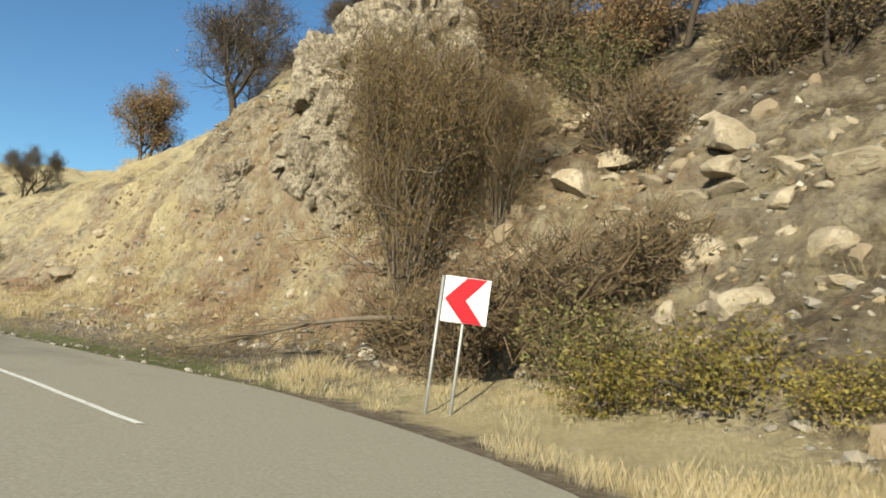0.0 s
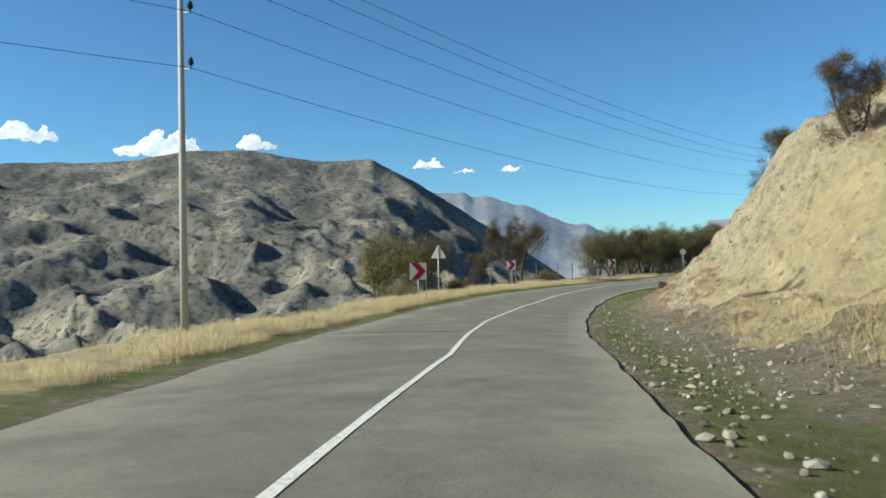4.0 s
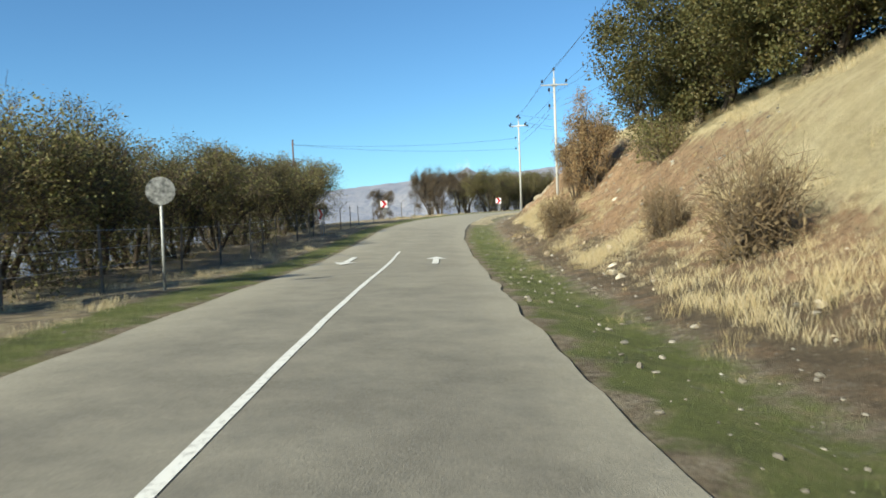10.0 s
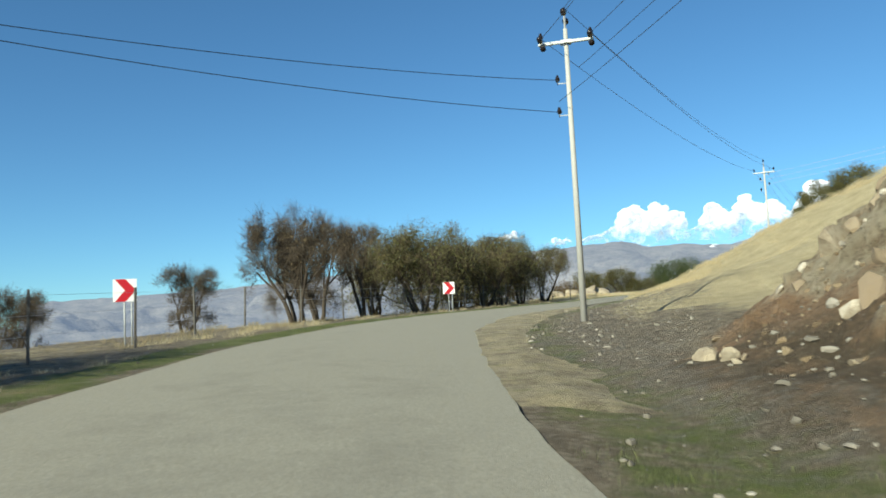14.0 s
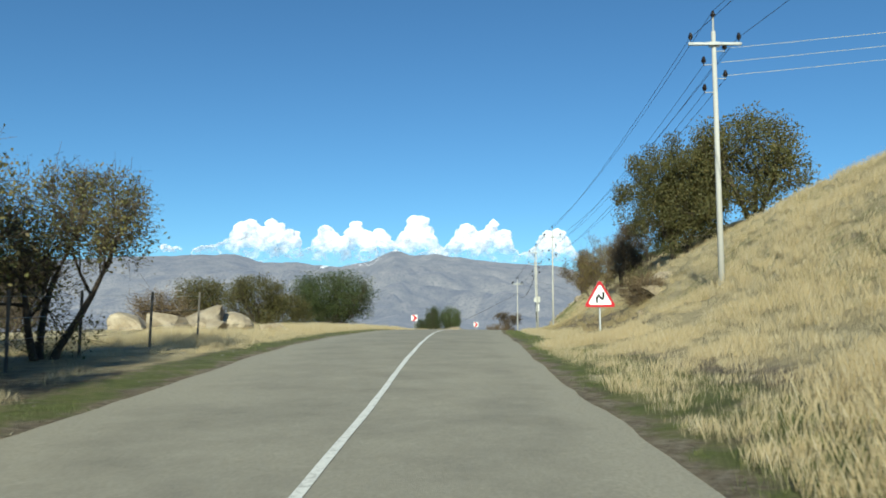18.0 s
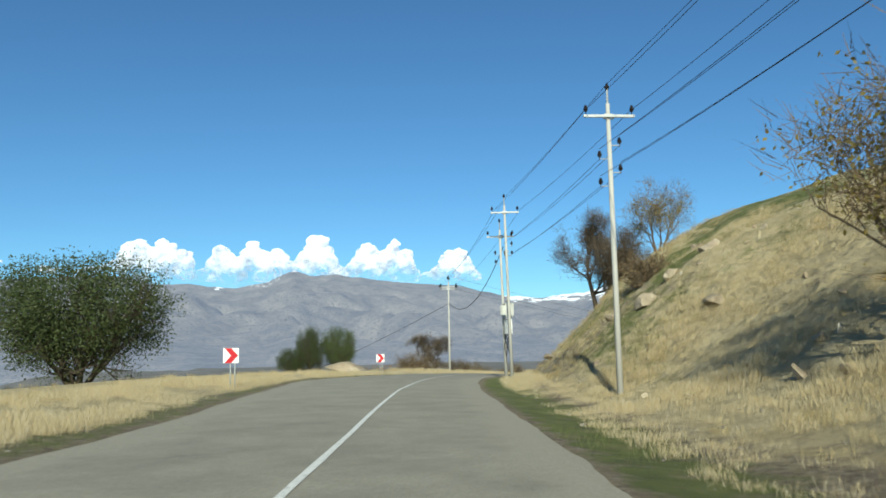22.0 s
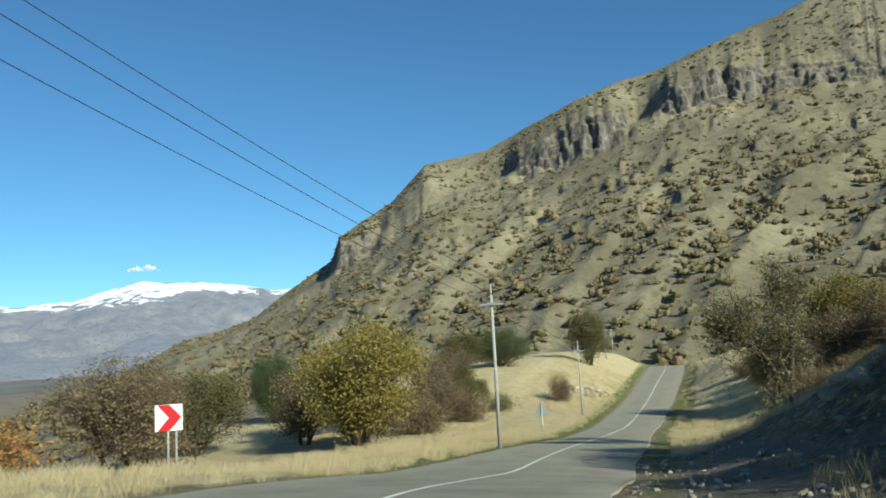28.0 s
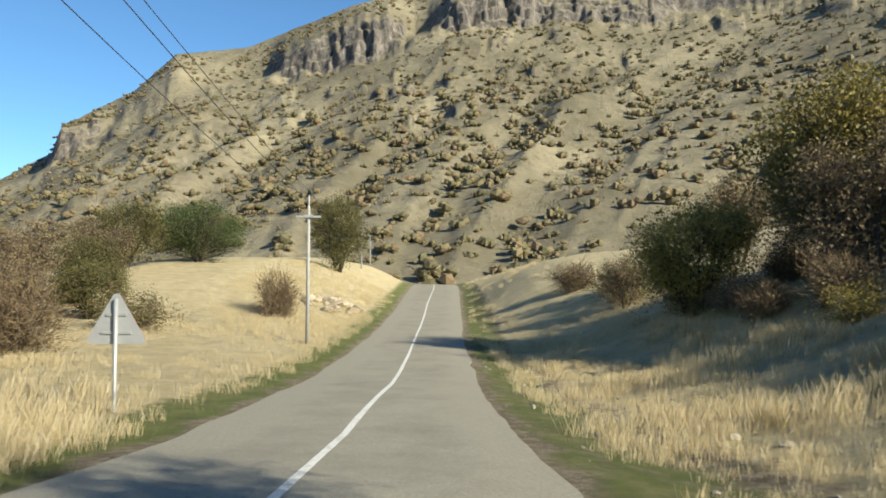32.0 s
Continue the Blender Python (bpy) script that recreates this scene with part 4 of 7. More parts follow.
for cb, lo, hi, wide in CLOUDS:
    bm = bmesh.new()
    R = 4250.0
    deg = R * math.pi / 180
    n = max(16, int(wide * 26))
    heads = sorted(rng.uniform(-0.42, 0.46, 3 if wide > 3 else 2))
    for i in range(n):
        u = rng.uniform(-0.5, 0.5)
        # billowing heads that lean and rise to one side
        head = max(math.exp(-(((u - c) / 0.13) ** 2)) * (0.55 + 0.45 * (c + 0.5)) for c in heads)
        tall = (hi - lo) * (0.16 + 0.84 * head) * (1 - abs(2 * u) ** 4)
        k = rng.uniform(0, 1) ** 0.8
        size = (0.26 - 0.14 * k) * rng.uniform(0.6, 1.15) * (hi - lo) * deg * (1.1 - abs(u))
        e = lo + 0.05 + tall * k * 0.9
        a = radians(cb + (u + 0.05 * k) * wide)
        rr = R + rng.uniform(-50, 50)
        at = Vector((-60 + rr * math.sin(a), 170 + rr * math.cos(a), 3.5 + rr * math.tan(radians(e))))
        bmesh.ops.create_icosphere(bm, subdivisions=2, radius=size, matrix=Matrix.Translation(at) @ Matrix.Diagonal((1.25, 1.25, 0.85, 1)))
    for v in bm.verts:
        v.co += Vector((noise.noise(v.co / 24), noise.noise(v.co / 28 + Vector((9, 0, 0))), noise.noise(v.co / 28 + Vector((0, 9, 0))))) * 15
        v.co += Vector((noise.noise(v.co / 10), 0, noise.noise(v.co / 10 + Vector((4, 0, 0))))) * 6
    me = bpy.data.meshes.new("cloud")
    bm.to_mesh(me)
    bm.free()
    me.materials.append(CLOUD)
    me.polygons.foreach_set("use_smooth", [True] * len(me.polygons))
    ob = new("cloud", me)
    skin = ob.modifiers.new("skin", "REMESH")
    skin.mode, skin.voxel_size, skin.use_smooth_shade = "VOXEL", 7.0, True
    tagged(ob, "white fair-weather cloud low over the mountains", "cloud", kind="structure")

# ---- helpers for things ----


def box(bm, size, at=(0, 0, 0), turn=(0, 0, 0), bevel=0.0):
    m = pose(*at, *turn) @ Matrix.Diagonal((*size, 1))
    made = bmesh.ops.create_cube(bm, size=1, matrix=m)
    if bevel:
        edges = list({e for v in made["verts"] for e in v.link_edges})
        bmesh.ops.bevel(bm, geom=edges, offset=bevel, segments=2, affect="EDGES")


def rod(bm, a, b, r0, r1=None, sides=8):
    """A tapered round bar from a to b."""
    a, b = Vector(a), Vector(b)
    d = b - a
    m = Matrix.Translation((a + b) / 2) @ d.to_track_quat("Z", "Y").to_matrix().to_4x4()
    bmesh.ops.create_cone(bm, cap_ends=True, segments=sides, radius1=r0, radius2=r0 if r1 is None else r1, depth=d.length, matrix=m)


def part(name, bm, mat, parent=None, label="", smooth_faces=False):
    me = bpy.data.meshes.new(name)
    bm.to_mesh(me)
    bm.free()
    me.materials.append(mat)
    if smooth_faces:
        me.polygons.foreach_set("use_smooth", [True] * len(me.polygons))
    ob = new(name, me)
    ob.parent = parent
    if label:
        ob["label"] = label
    return ob


def anchor(name, label, category, group=""):
    e = new(name)
    e.empty_display_size = 0.3
    return tagged(e, label, category, group)


def prism(bm, outline, depth, y=0.0):
    """A flat plate standing in x and z, with its front at y."""
    front = [bm.verts.new((x, y, z)) for x, z in outline]
    back = [bm.verts.new((x, y + depth, z)) for x, z in outline]
    bm.faces.new(front)
    bm.faces.new(back[::-1])
    for i in range(len(outline)):
        j = (i + 1) % len(outline)
        bm.faces.new((front[j], front[i], back[i], back[j]))


def stand(x, y, facing, drop=0.05):
    """A pose on the ground, with the thing's front (-y) towards a compass bearing."""
    return pose(x, y, ground_z(x, y) - drop, 0, 0, 180 - facing)


# ---- power poles ----


def insulator(name, parent, at, down=False):
    bm = bmesh.new()
    x, y, z = at
    rod(bm, (x, y, z - 0.10), (x, y, z + 0.02), 0.012, 0.012, 6)
    for i, r in enumerate((0.055, 0.075, 0.06, 0.04)):
        rod(bm, (x, y, z + 0.045 * i), (x, y, z + 0.045 * (i + 1)), r, r * 0.8, 8)
    return part(name, bm, INSULATOR, parent, "dark brown porcelain insulator", True)


def power_pole(x, y, base, top, bearing_deg, label, thick=0.095, wood=False, arms=1, low=(), strain=False, lean=0.0, arm=0.68):
    p = anchor("power_pole", label, "power pole", "power poles along the road")
    height = top - base
    mat = WEATHERED if wood else CONCRETE
    bm = bmesh.new()
    rod(bm, (0, 0, -0.4), (0, 0, height - 0.55), thick, thick * 0.62, 10)
    part("shaft", bm, mat, p, "", True)
    bm = bmesh.new()
    rod(bm, (0, 0, height - 0.6), (0, 0, height - 0.12), 0.035, 0.03, 6)
    part("top_pin", bm, STEEL, p)
    insulator("insulator", p, (0, 0, height - 0.12))
    for k in range(arms):
        z = height - 0.95 - 0.16 * k
        bm = bmesh.new()
        box(bm, (2 * arm + 0.14, 0.08, 0.08), (0, -thick + 0.16 * k, z), bevel=0.008)
        box(bm, (0.3, 0.05, 0.16), (0, -thick + 0.05, z), bevel=0.006)
        part("crossarm", bm, STEEL, p)
        for sx in (-arm, arm):
            insulator("insulator", p, (sx, -thick + 0.16 * k, z + 0.14))
    for z, sx in low:
        bm = bmesh.new()
        rod(bm, (0, 0, z), (sx * 0.30, 0, z), 0.014, 0.014, 6)
        part("bracket", bm, STEEL, p)
        insulator("insulator", p, (sx * 0.30, 0, z + 0.06))
    if strain:
        for sx in (-0.68, 0, 0.68):
            for sy in (-0.28, 0.28):
                bm = bmesh.new()
                z = height - (0.9 if sx else 0.2)
                for i in range(4):
                    rod(bm, (sx, sy + i * 0.05 * (1 if sy > 0 else -1), z), (sx, sy + (i + 0.9) * 0.05 * (1 if sy > 0 else -1), z - 0.01), 0.085, 0.06, 8)
                part("insulator", bm, INSULATOR, p, "dark strain insulator", True)
    p.matrix_basis = pose(x, y, base, 0, 0, -bearing_deg) @ pose(0, 0, 0, 0, lean, 0)
    return p


CONC = "grey tapered concrete power pole with steel crossarm and dark insulators"
POLES = {
    "Z": (-24.0, -16.0, -0.3, 9.2, -10), "A": (-33.6, 26.2, -0.85, 8.9, -30), "B": (-50.05, 74.15, -0.85, 8.6, -18), "C": (-62.1, 113.8, 0.9, 9.13, -14),
    "D": (-69.0, 136.6, 1.65, 9.93, 5), "E": (-54.43, 176.4, 3.4, 12.43, 20), "F": (-38.4, 218.45, 2.8, 12.2, 22), "G": (-31.25, 236.25, 2.9, 12.74, 24), "H": (-22.35, 261.45, 2.15, 10.9, 35)}
for key, (x, y, base, top, deg) in POLES.items():
    low = {"A": ((7.5, 1), (6.2, 1)), "B": ((7.0, 1), (6.1, 1)), "C": ((6.9, -1), (6.0, -1)), "Z": ((7.5, 1), (6.2, 1)), "D": ((6.2, -1), (5.3, -1)), "E": ((7.9, 1), (7.5, -1), (7.1, 1), (6.7, -1)), "F": ((7.6, 1), (7.2, -1), (6.8, 1), (6.4, -1)), "G": ((7.6, 1), (7.1, 1), (6.6, 1)), "H": ()}[key]
    power_pole(x, y, base, top, deg, CONC if key not in "DH" else "grey concrete strain pole with double crossarm and dark insulators", low=low, strain=key in "DH", arms=2 if key == "H" else 1, lean=-1.1 if key == "G" else 0)
power_pole(-30.6, 237.95, 2.85, 11.7, 24, "grey concrete pole of a transformer pair with hanging black cables", low=((6.9, -1), (6.4, -1)), lean=-1.1)
WOOD = "thin weathered wooden power pole with a short crossarm"
WOODEN = [(7.6, 264.85, 6.2), (36.83, 271.5, 3.65), (90.0, 285.7, 5.4), (113.0, 291.5, 5.0)]
for x, y, top in WOODEN:
    power_pole(x, y, ground_z(x, y) - 0.1, top, 75, WOOD, 0.085, True, arm=0.4)

rusty = anchor("steel_post", "tall rusty steel post standing among roadside trees", "post")
bm = bmesh.new()
rod(bm, (0, 0, -0.3), (0, 0, 6.15), 0.07, 0.06, 10)
part("shaft", bm, RUST, rusty, "", True)
bm = bmesh.new()
rod(bm, (-0.12, 0, 5.9), (0.2, 0, 5.9), 0.02, 0.02, 6)
part("bracket", bm, RUST, rusty)
bm = bmesh.new()
rod(bm, (0, 0, 6.15), (0, 0, 6.22), 0.085, 0.085, 10)
part("cap", bm, RUST, rusty)
rusty.matrix_basis = pose(-83.5, 122.8, 1.25, 0, 0, 0)

# transformer between the two poles
trafo = anchor("transformer", "grey pole-mounted transformer with cooling fins and a fuse cabinet", "transformer")
bm = bmesh.new()
box(bm, (0.62, 0.45, 0.62), (0, 0, 3.75), bevel=0.02)
box(bm, (0.66, 0.5, 0.05), (0, 0, 4.08), bevel=0.01)
part("tank", bm, GREY_PAINT, trafo)
for i in range(6):
    bm = bmesh.new()
    box(bm, (0.012, 0.16, 0.5), (-0.24 + 0.095 * i, -0.3, 3.75))
    part("fin", bm, GREY_PAINT, trafo)
for i in range(3):
    bm = bmesh.new()
    for k in range(4):
        rod(bm, (-0.2 + 0.2 * i, 0, 4.1 + 0.05 * k), (-0.2 + 0.2 * i, 0, 4.14 + 0.05 * k), 0.055 - 0.006 * k, 0.045 - 0.006 * k, 8)
    part("bushing", bm, INSULATOR, trafo, "dark porcelain bushing")
bm = bmesh.new()
box(bm, (1.0, 0.07, 0.1), (0, 0.1, 3.38), bevel=0.01)
box(bm, (1.0, 0.07, 0.1), (0, -0.2, 3.38), bevel=0.01)
part("platform", bm, STEEL, trafo)
for dx, w in ((-0.2, 0.42), (0.28, 0.36)):
    bm = bmesh.new()
    box(bm, (w, 0.28, 0.75), (dx, -0.05, 2.85), bevel=0.02)
    box(bm, (w + 0.04, 0.32, 0.03), (dx, -0.05, 3.25), bevel=0.008)
    part("cabinet", bm, WHITE if dx > 0 else GREY_PAINT, trafo)
for i in range(7):
    bm = bmesh.new()
    x0 = -0.45 + 0.14 * i
    z1 = 1.3 + 0.35 * (i % 3)
    prev = (x0, -0.1, 2.55)
    for k in range(1, 7):
        now = (x0 + 0.05 * math.sin(k * 1.3 + i), -0.1 + 0.05 * math.cos(k + i), 2.55 - (2.55 - z1) * k / 6)
        rod(bm, prev, now, 0.016, 0.016, 5)
        prev = now
    part("hanging_cable", bm, CABLE, trafo, "black cable")
bm = bmesh.new()
box(bm, (0.75, 0.06, 0.08), (0, 0, 6.9), bevel=0.008)
for dx in (-0.25, 0, 0.25):
    rod(bm, (dx, -0.05, 6.7), (dx + 0.06, -0.1, 7.0), 0.03, 0.045, 8)
part("fuse_bar", bm, STEEL, trafo)
trafo.matrix_basis = pose(-30.82, 237.18, 2.9, 0, 0, -108)

# ---- cables ----


def cable(name, a, b, sag, radius, mat, label):
    bm = bmesh.new()
    a, b = Vector(a), Vector(b)
    n, rings = 22, []
    d = (b - a).normalized()
    s = d.cross(Vector((0, 0, 1))).normalized()
    up = s.cross(d)
    for i in range(n + 1):
        u = i / n
        c = a.lerp(b, u) - Vector((0, 0, 4 * sag * u * (1 - u)))
        rings.append([bm.verts.new(c + radius * (math.cos(k) * s + math.sin(k) * up)) for k in (0.5, 2.6, 4.7)])
    for r, q in zip(rings, rings[1:]):
        for k in range(3):
            bm.faces.new((r[k], r[(k + 1) % 3], q[(k + 1) % 3], q[k]))
    ob = part(name, bm, mat)
    return tagged(ob, label, "cable", "overhead cables")


def pole_points(key):
    x, y, base, top, deg = POLES[key]
    sx, sy = math.cos(radians(deg)), -math.sin(radians(deg))
    z = top - 0.75
    return [(x, y, top + 0.05), (x - 0.68 * sx, y - 0.68 * sy, z), (x + 0.68 * sx, y + 0.68 * sy, z)], (x, y, sx, sy, base)


for a, b, lows in (("Z", "A", (7.5, 6.2)), ("A", "B", (7.5, 6.2)), ("B", "C", (7.0, 6.1)), ("C", "D", (6.6, 5.7)), ("D", "E", ()), ("E", "F", (7.9, 7.5, 7.1, 6.7)), ("F", "G", (7.6, 7.2, 6.8, 6.4))):
    pa, fa = pole_points(a)
    pb, fb = pole_points(b)
    gap = math.dist(pa[0], pb[0])
    for u, v in zip(pa, pb):
        cable("power_cable", u, v, gap * gap * 0.00032, 0.009, WIRE, "thin dark overhead power cable strung between poles")
    for k, z in enumerate(lows):
        side = 0.3 * (1 if k % 2 == 0 or a in "ZAB" else -1)
        cable("power_cable", (fa[0] + side * fa[2], fa[1] + side * fa[3], fa[4] + z), (fb[0] + side * fb[2], fb[1] + side * fb[3], fb[4] + z), gap * gap * 0.00036, 0.008, WIRE, "thin dark overhead power cable strung between poles")
pg = pole_points("G")[0]
ph = pole_points("H")[0]
for u, v in zip(pg, ph):
    cable("power_cable", u, v, 0.5, 0.010, WIRE, "thin dark overhead power cable strung between poles")
cable("service_cable", (-30.55, 238.0, 10.2), (-22.35, 261.45, 8.6), 1.7, 0.028, CABLE, "thick black service cable sagging between two poles")
cable("service_cable", (-22.4, 261.5, 8.5), (-33.0, 279.0, 1.2), 0.3, 0.020, CABLE, "black service cable running down to the ground")
ends = ph
for x, y, top in WOODEN:
    sx, sy = 0.4 * math.cos(radians(75)), -0.4 * math.sin(radians(75))
    tips = [(x, y, top + 0.05), (x - sx, y - sy, top - 0.75), (x + sx, y + sy, top - 0.75)]
    for u, v in zip(ends, tips):
        cable("power_cable", u, v, math.dist(u, v) ** 2 * 0.00035, 0.010, WIRE, "thin dark overhead power cable strung between poles")
    ends = tips
for z in (6.3, 5.4):
    cable("power_cable", (-69.3, 136.6, 1.65 + z), (-83.5, 122.8, 7.1), 0.35, 0.010, WIRE, "thin dark overhead power cable strung between poles")
for z in (8.0, 7.6, 7.2):
    cable("service_wire", (-54.2, 176.4, 3.4 + z), (-14.0, 164.2, 17.6 + z - 7.6), 0.5, 0.008, GREY_PAINT, "thin pale service wire running up the slope")

# ---- road signs ----


def chevron_sign(x, y, facing, top, to_right=True, size=0.6, label="", lean=0.0, posts=(-0.02, 0.16)):
    low = 1.2
    p = anchor("chevron_sign", label or "white square sign with a red chevron on two posts", "road sign", "chevron signs along the bend")
    h = size / 2
    bm = bmesh.new()
    box(bm, (size, 0.012, size), (0, 0.012, low + h), bevel=0.004)
    part("board", bm, WHITE, p)
    bm = bmesh.new()
    k = 1 if to_right else -1
    # the arrow: a broad bent band
    pts = [(-0.85, 1.0), (0.05, 1.0), (0.95, 0.0), (0.05, -1.0), (-0.85, -1.0), (0.0, 0.0)]
    pts = [(k * a * h * 0.98, low + h + c * h * 0.985) for a, c in pts]
    prism(bm, pts if to_right else pts[::-1], 0.004, 0.0015)
    bmesh.ops.recalc_face_normals(bm, faces=bm.faces)
    part("chevron", bm, RED, p, "red painted chevron")
    bm = bmesh.new()
    box(bm, (size - 0.02, 0.006, size - 0.02), (0, 0.022, low + h))
    part("back_plate", bm, SIGN_BACK, p, "bare grey metal back")
    for sx in posts:
        bm = bmesh.new()
        rod(bm, (sx, 0.045, -0.7), (sx, 0.045, low + size - 0.01), 0.022, 0.022, 8)
        part("post", bm, STEEL, p, "", True)
    for z in (low + 0.1, low + size - 0.1):
        bm = bmesh.new()
        box(bm, (size * 0.8, 0.01, 0.035), (0, 0.03, z), bevel=0.003)
        part("rail", bm, STEEL, p)
    p.matrix_basis = pose(x, y, top - low - size, 0, lean, 180 - facing)
    return p


chevron_sign(0.43, 10.6, 182, 1.80, False, 0.62, "weathered red chevron sign on two posts in dry grass", 1.0, (-0.34, 0.0))
chevron_sign(-44.7, 39.6, 114, 0.77, True, 0.75, "shaded square sign with a dark red chevron on two posts", 0.0, (0.0, 0.35))
for x, y, f, top in ((-55.3, 53.5, 116, 0.80), (-59.4, 67.1, 118, 0.76), (-76.5, 112.9, 98, 1.78)):
    chevron_sign(x, y, f, top, True, 0.6, "shaded square sign with a dark red chevron on two posts", 0.0, (0.04, 0.28))
for x, y, f, top in ((-80.9, 134.3, 158, 3.02), (-75.42, 154.9, 175, 3.53), (-46.3, 232.9, 195, 4.81), (-30.84, 256.0, 205, 4.33), (-7.62, 266.1, 220, 2.76)):
    chevron_sign(x, y, f, top)


def triangle_outline(side, z0, r=0.06):
    """A triangle with rounded corners, point up."""
    h = side * math.sqrt(3) / 2
    out = []
    for cx, cz, a0 in ((-side / 2, 0, 150), (side / 2, 0, 270), (0, h, 30)):
        m = Vector((0, h / 3))
        d = (m - Vector((cx, cz))).normalized()
        c = Vector((cx, cz)) + d * r * 2
        for i in range(5):
            a = radians(a0 + 30 * i)
            out.append((c.x + r * math.cos(a), z0 + c.y + r * math.sin(a)))
    return out


def triangle_sign(x, y, facing, label, top, low=1.4, side=0.9):
    p = anchor("warning_sign", label, "road sign")
    bm = bmesh.new()
    prism(bm, triangle_outline(side, low), 0.012, 0.0)
    part("plate", bm, RED, p, "red bordered triangular plate")
    bm = bmesh.new()
    prism(bm, triangle_outline(side * 0.76, low + 0.065, 0.045), 0.004, -0.003)
    part("face", bm, WHITE, p, "white inner face")
    bm = bmesh.new()
    path = [(-0.10, 0.10), (-0.10, 0.22), (-0.04, 0.29), (0.02, 0.22), (0.08, 0.18), (0.11, 0.26), (0.11, 0.36)]
    for (x0, z0), (x1, z1) in zip(path, path[1:]):
        a = math.degrees(math.atan2(z1 - z0, x1 - x0))
        box(bm, (math.hypot(x1 - x0, z1 - z0) + 0.04, 0.004, 0.055), ((x0 + x1) / 2 * 0.85, -0.006, low + 0.04 + (z0 + z1) / 2), (0, -a, 0))
    part("bend_symbol", bm, BLACK, p, "black double bend symbol")
    bm = bmesh.new()
    prism(bm, triangle_outline(side * 1.01, low - 0.003, 0.061), 0.005, 0.0125)
    part("back_plate", bm, SIGN_BACK, p, "bare grey metal back")
    for z in (low + 0.16, low + 0.42):
        bm = bmesh.new()
        box(bm, (0.5 - (z - low) * 0.5, 0.02, 0.04), (0, 0.028, z), bevel=0.003)
        part("rail", bm, STEEL, p)
    bm = bmesh.new()
    rod(bm, (0, 0.055, -0.8), (0, 0.055, low + side * 0.72), 0.03, 0.03, 10)
    part("post", bm, STEEL, p, "", True)
    p.matrix_basis = pose(x, y, top - low - 0.78, 0, 0, 180 - facing)
    return p


triangle_sign(-57.58, 177.56, 200, "red and white triangular double bend warning sign on a steel post", 4.81)
triangle_sign(-51.72, 45.4, -40, "triangular warning sign seen from its bare grey back", 1.78, 1.85)
triangle_sign(18.75, 267.5, 75, "triangular warning sign seen from its grey back in dry grass", 0.55)
mirror_sign = anchor("round_sign", "round weathered dark sign on a thin post beside roadside trees", "road sign")
bm = bmesh.new()
rod(bm, (0, 0, 2.1), (0, 0.014, 2.1), 0.29, 0.29, 24)
part("plate", bm, SIGN_WORN, mirror_sign)
bm = bmesh.new()
rod(bm, (0, -0.03, -0.3), (0, -0.03, 2.35), 0.028, 0.028, 8)
part("post", bm, STEEL, mirror_sign, "", True)
mirror_sign.matrix_basis = stand(-65.2, 82.9, -35)

# direction arrows on the asphalt


def road_arrow(s0, s1, off):
    """A straight arrow lying on the road from its foot to its tip."""
    way = 1 if s1 > s0 else -1
    s = np.arange(s0, s1 + 0.02 * way, 0.06 * way)[::way]

    def half(s):
        u = (s - s0) / (s1 - s0)
        return np.where(u < 0.68, 0.10, 0.36 * (1 - u) / 0.32 + 0.004)

    tagged(strip("road_arrow", lambda s: off - half(s), lambda s: off + half(s), 0.043, ROAD_PAINT, s), "white direction arrow painted on the asphalt", "road marking", kind="structure")


road_arrow(114.2, 117.8, -0.14)
road_arrow(118.2, 114.2, -3.0)


# ---- fence along the drop ----
fence = anchor("fence", "thin weathered grey fence posts with wire along the drop", "fence")
bm0 = bmesh.new()
box(bm0, (0.055, 0.055, 1.75), (0, 0, 0.6), bevel=0.008)
post_mesh = part("fence_post", bm0, FENCE_GREY, fence)
tops = []
for i, s in enumerate(np.arange(74.5, 208, 3.3)):
    x, y = spot(s, float(left_edge(s)) - 3.5 - 0.25 * math.sin(i * 1.7))
    ob = post_mesh if i == 0 else new("fence_post", post_mesh.data)
    ob.parent = fence
    ob.matrix_basis = pose(x, y, ground_z(x, y), 1.5 * math.sin(i * 2.1), 2.0 * math.cos(i * 1.3), 20 * i)
    tops.append((x, y, ground_z(x, y)))
for level in (0.55, 0.95, 1.35):
    bm = bmesh.new()
    for a, b in zip(tops, tops[1:]):
        rod(bm, (a[0], a[1], a[2] + level), (b[0], b[1], b[2] + level), 0.004, 0.004, 3)
    part("fence_wire", bm, STEEL, fence)

# ---- plants ----


def tubes(segments, sides=4):
    """One mesh of tapered bars from rows of (x0 y0 z0 x1 y1 z1 r0 r1)."""
    a = np.array(segments, float)
    p0, p1, r0, r1 = a[:, :3], a[:, 3:6], a[:, 6], a[:, 7]
    d = p1 - p0
    d /= np.linalg.norm(d, axis=1)[:, None] + 1e-9
    ref = np.where(np.abs(d[:, 2:3]) > 0.9, np.array([[1.0, 0, 0]]), np.array([[0, 0, 1.0]]))
    u = np.cross(d, ref)
    u /= np.linalg.norm(u, axis=1)[:, None] + 1e-9
    w = np.cross(d, u)
    v, f = [], []
    n = len(a)
    for ring, (c, r) in enumerate(((p0, r0), (p1, r1))):
        for k in range(sides):
            ang = 2 * math.pi * k / sides
            v.append(c + r[:, None] * (math.cos(ang) * u + math.sin(ang) * w))
    idx = np.arange(n)
    for k in range(sides):
        k2 = (k + 1) % sides
        f.append(np.stack([k * n + idx, k2 * n + idx, (sides + k2) * n + idx, (sides + k) * n + idx], 1))
    return np.concatenate(v), np.concatenate(f)


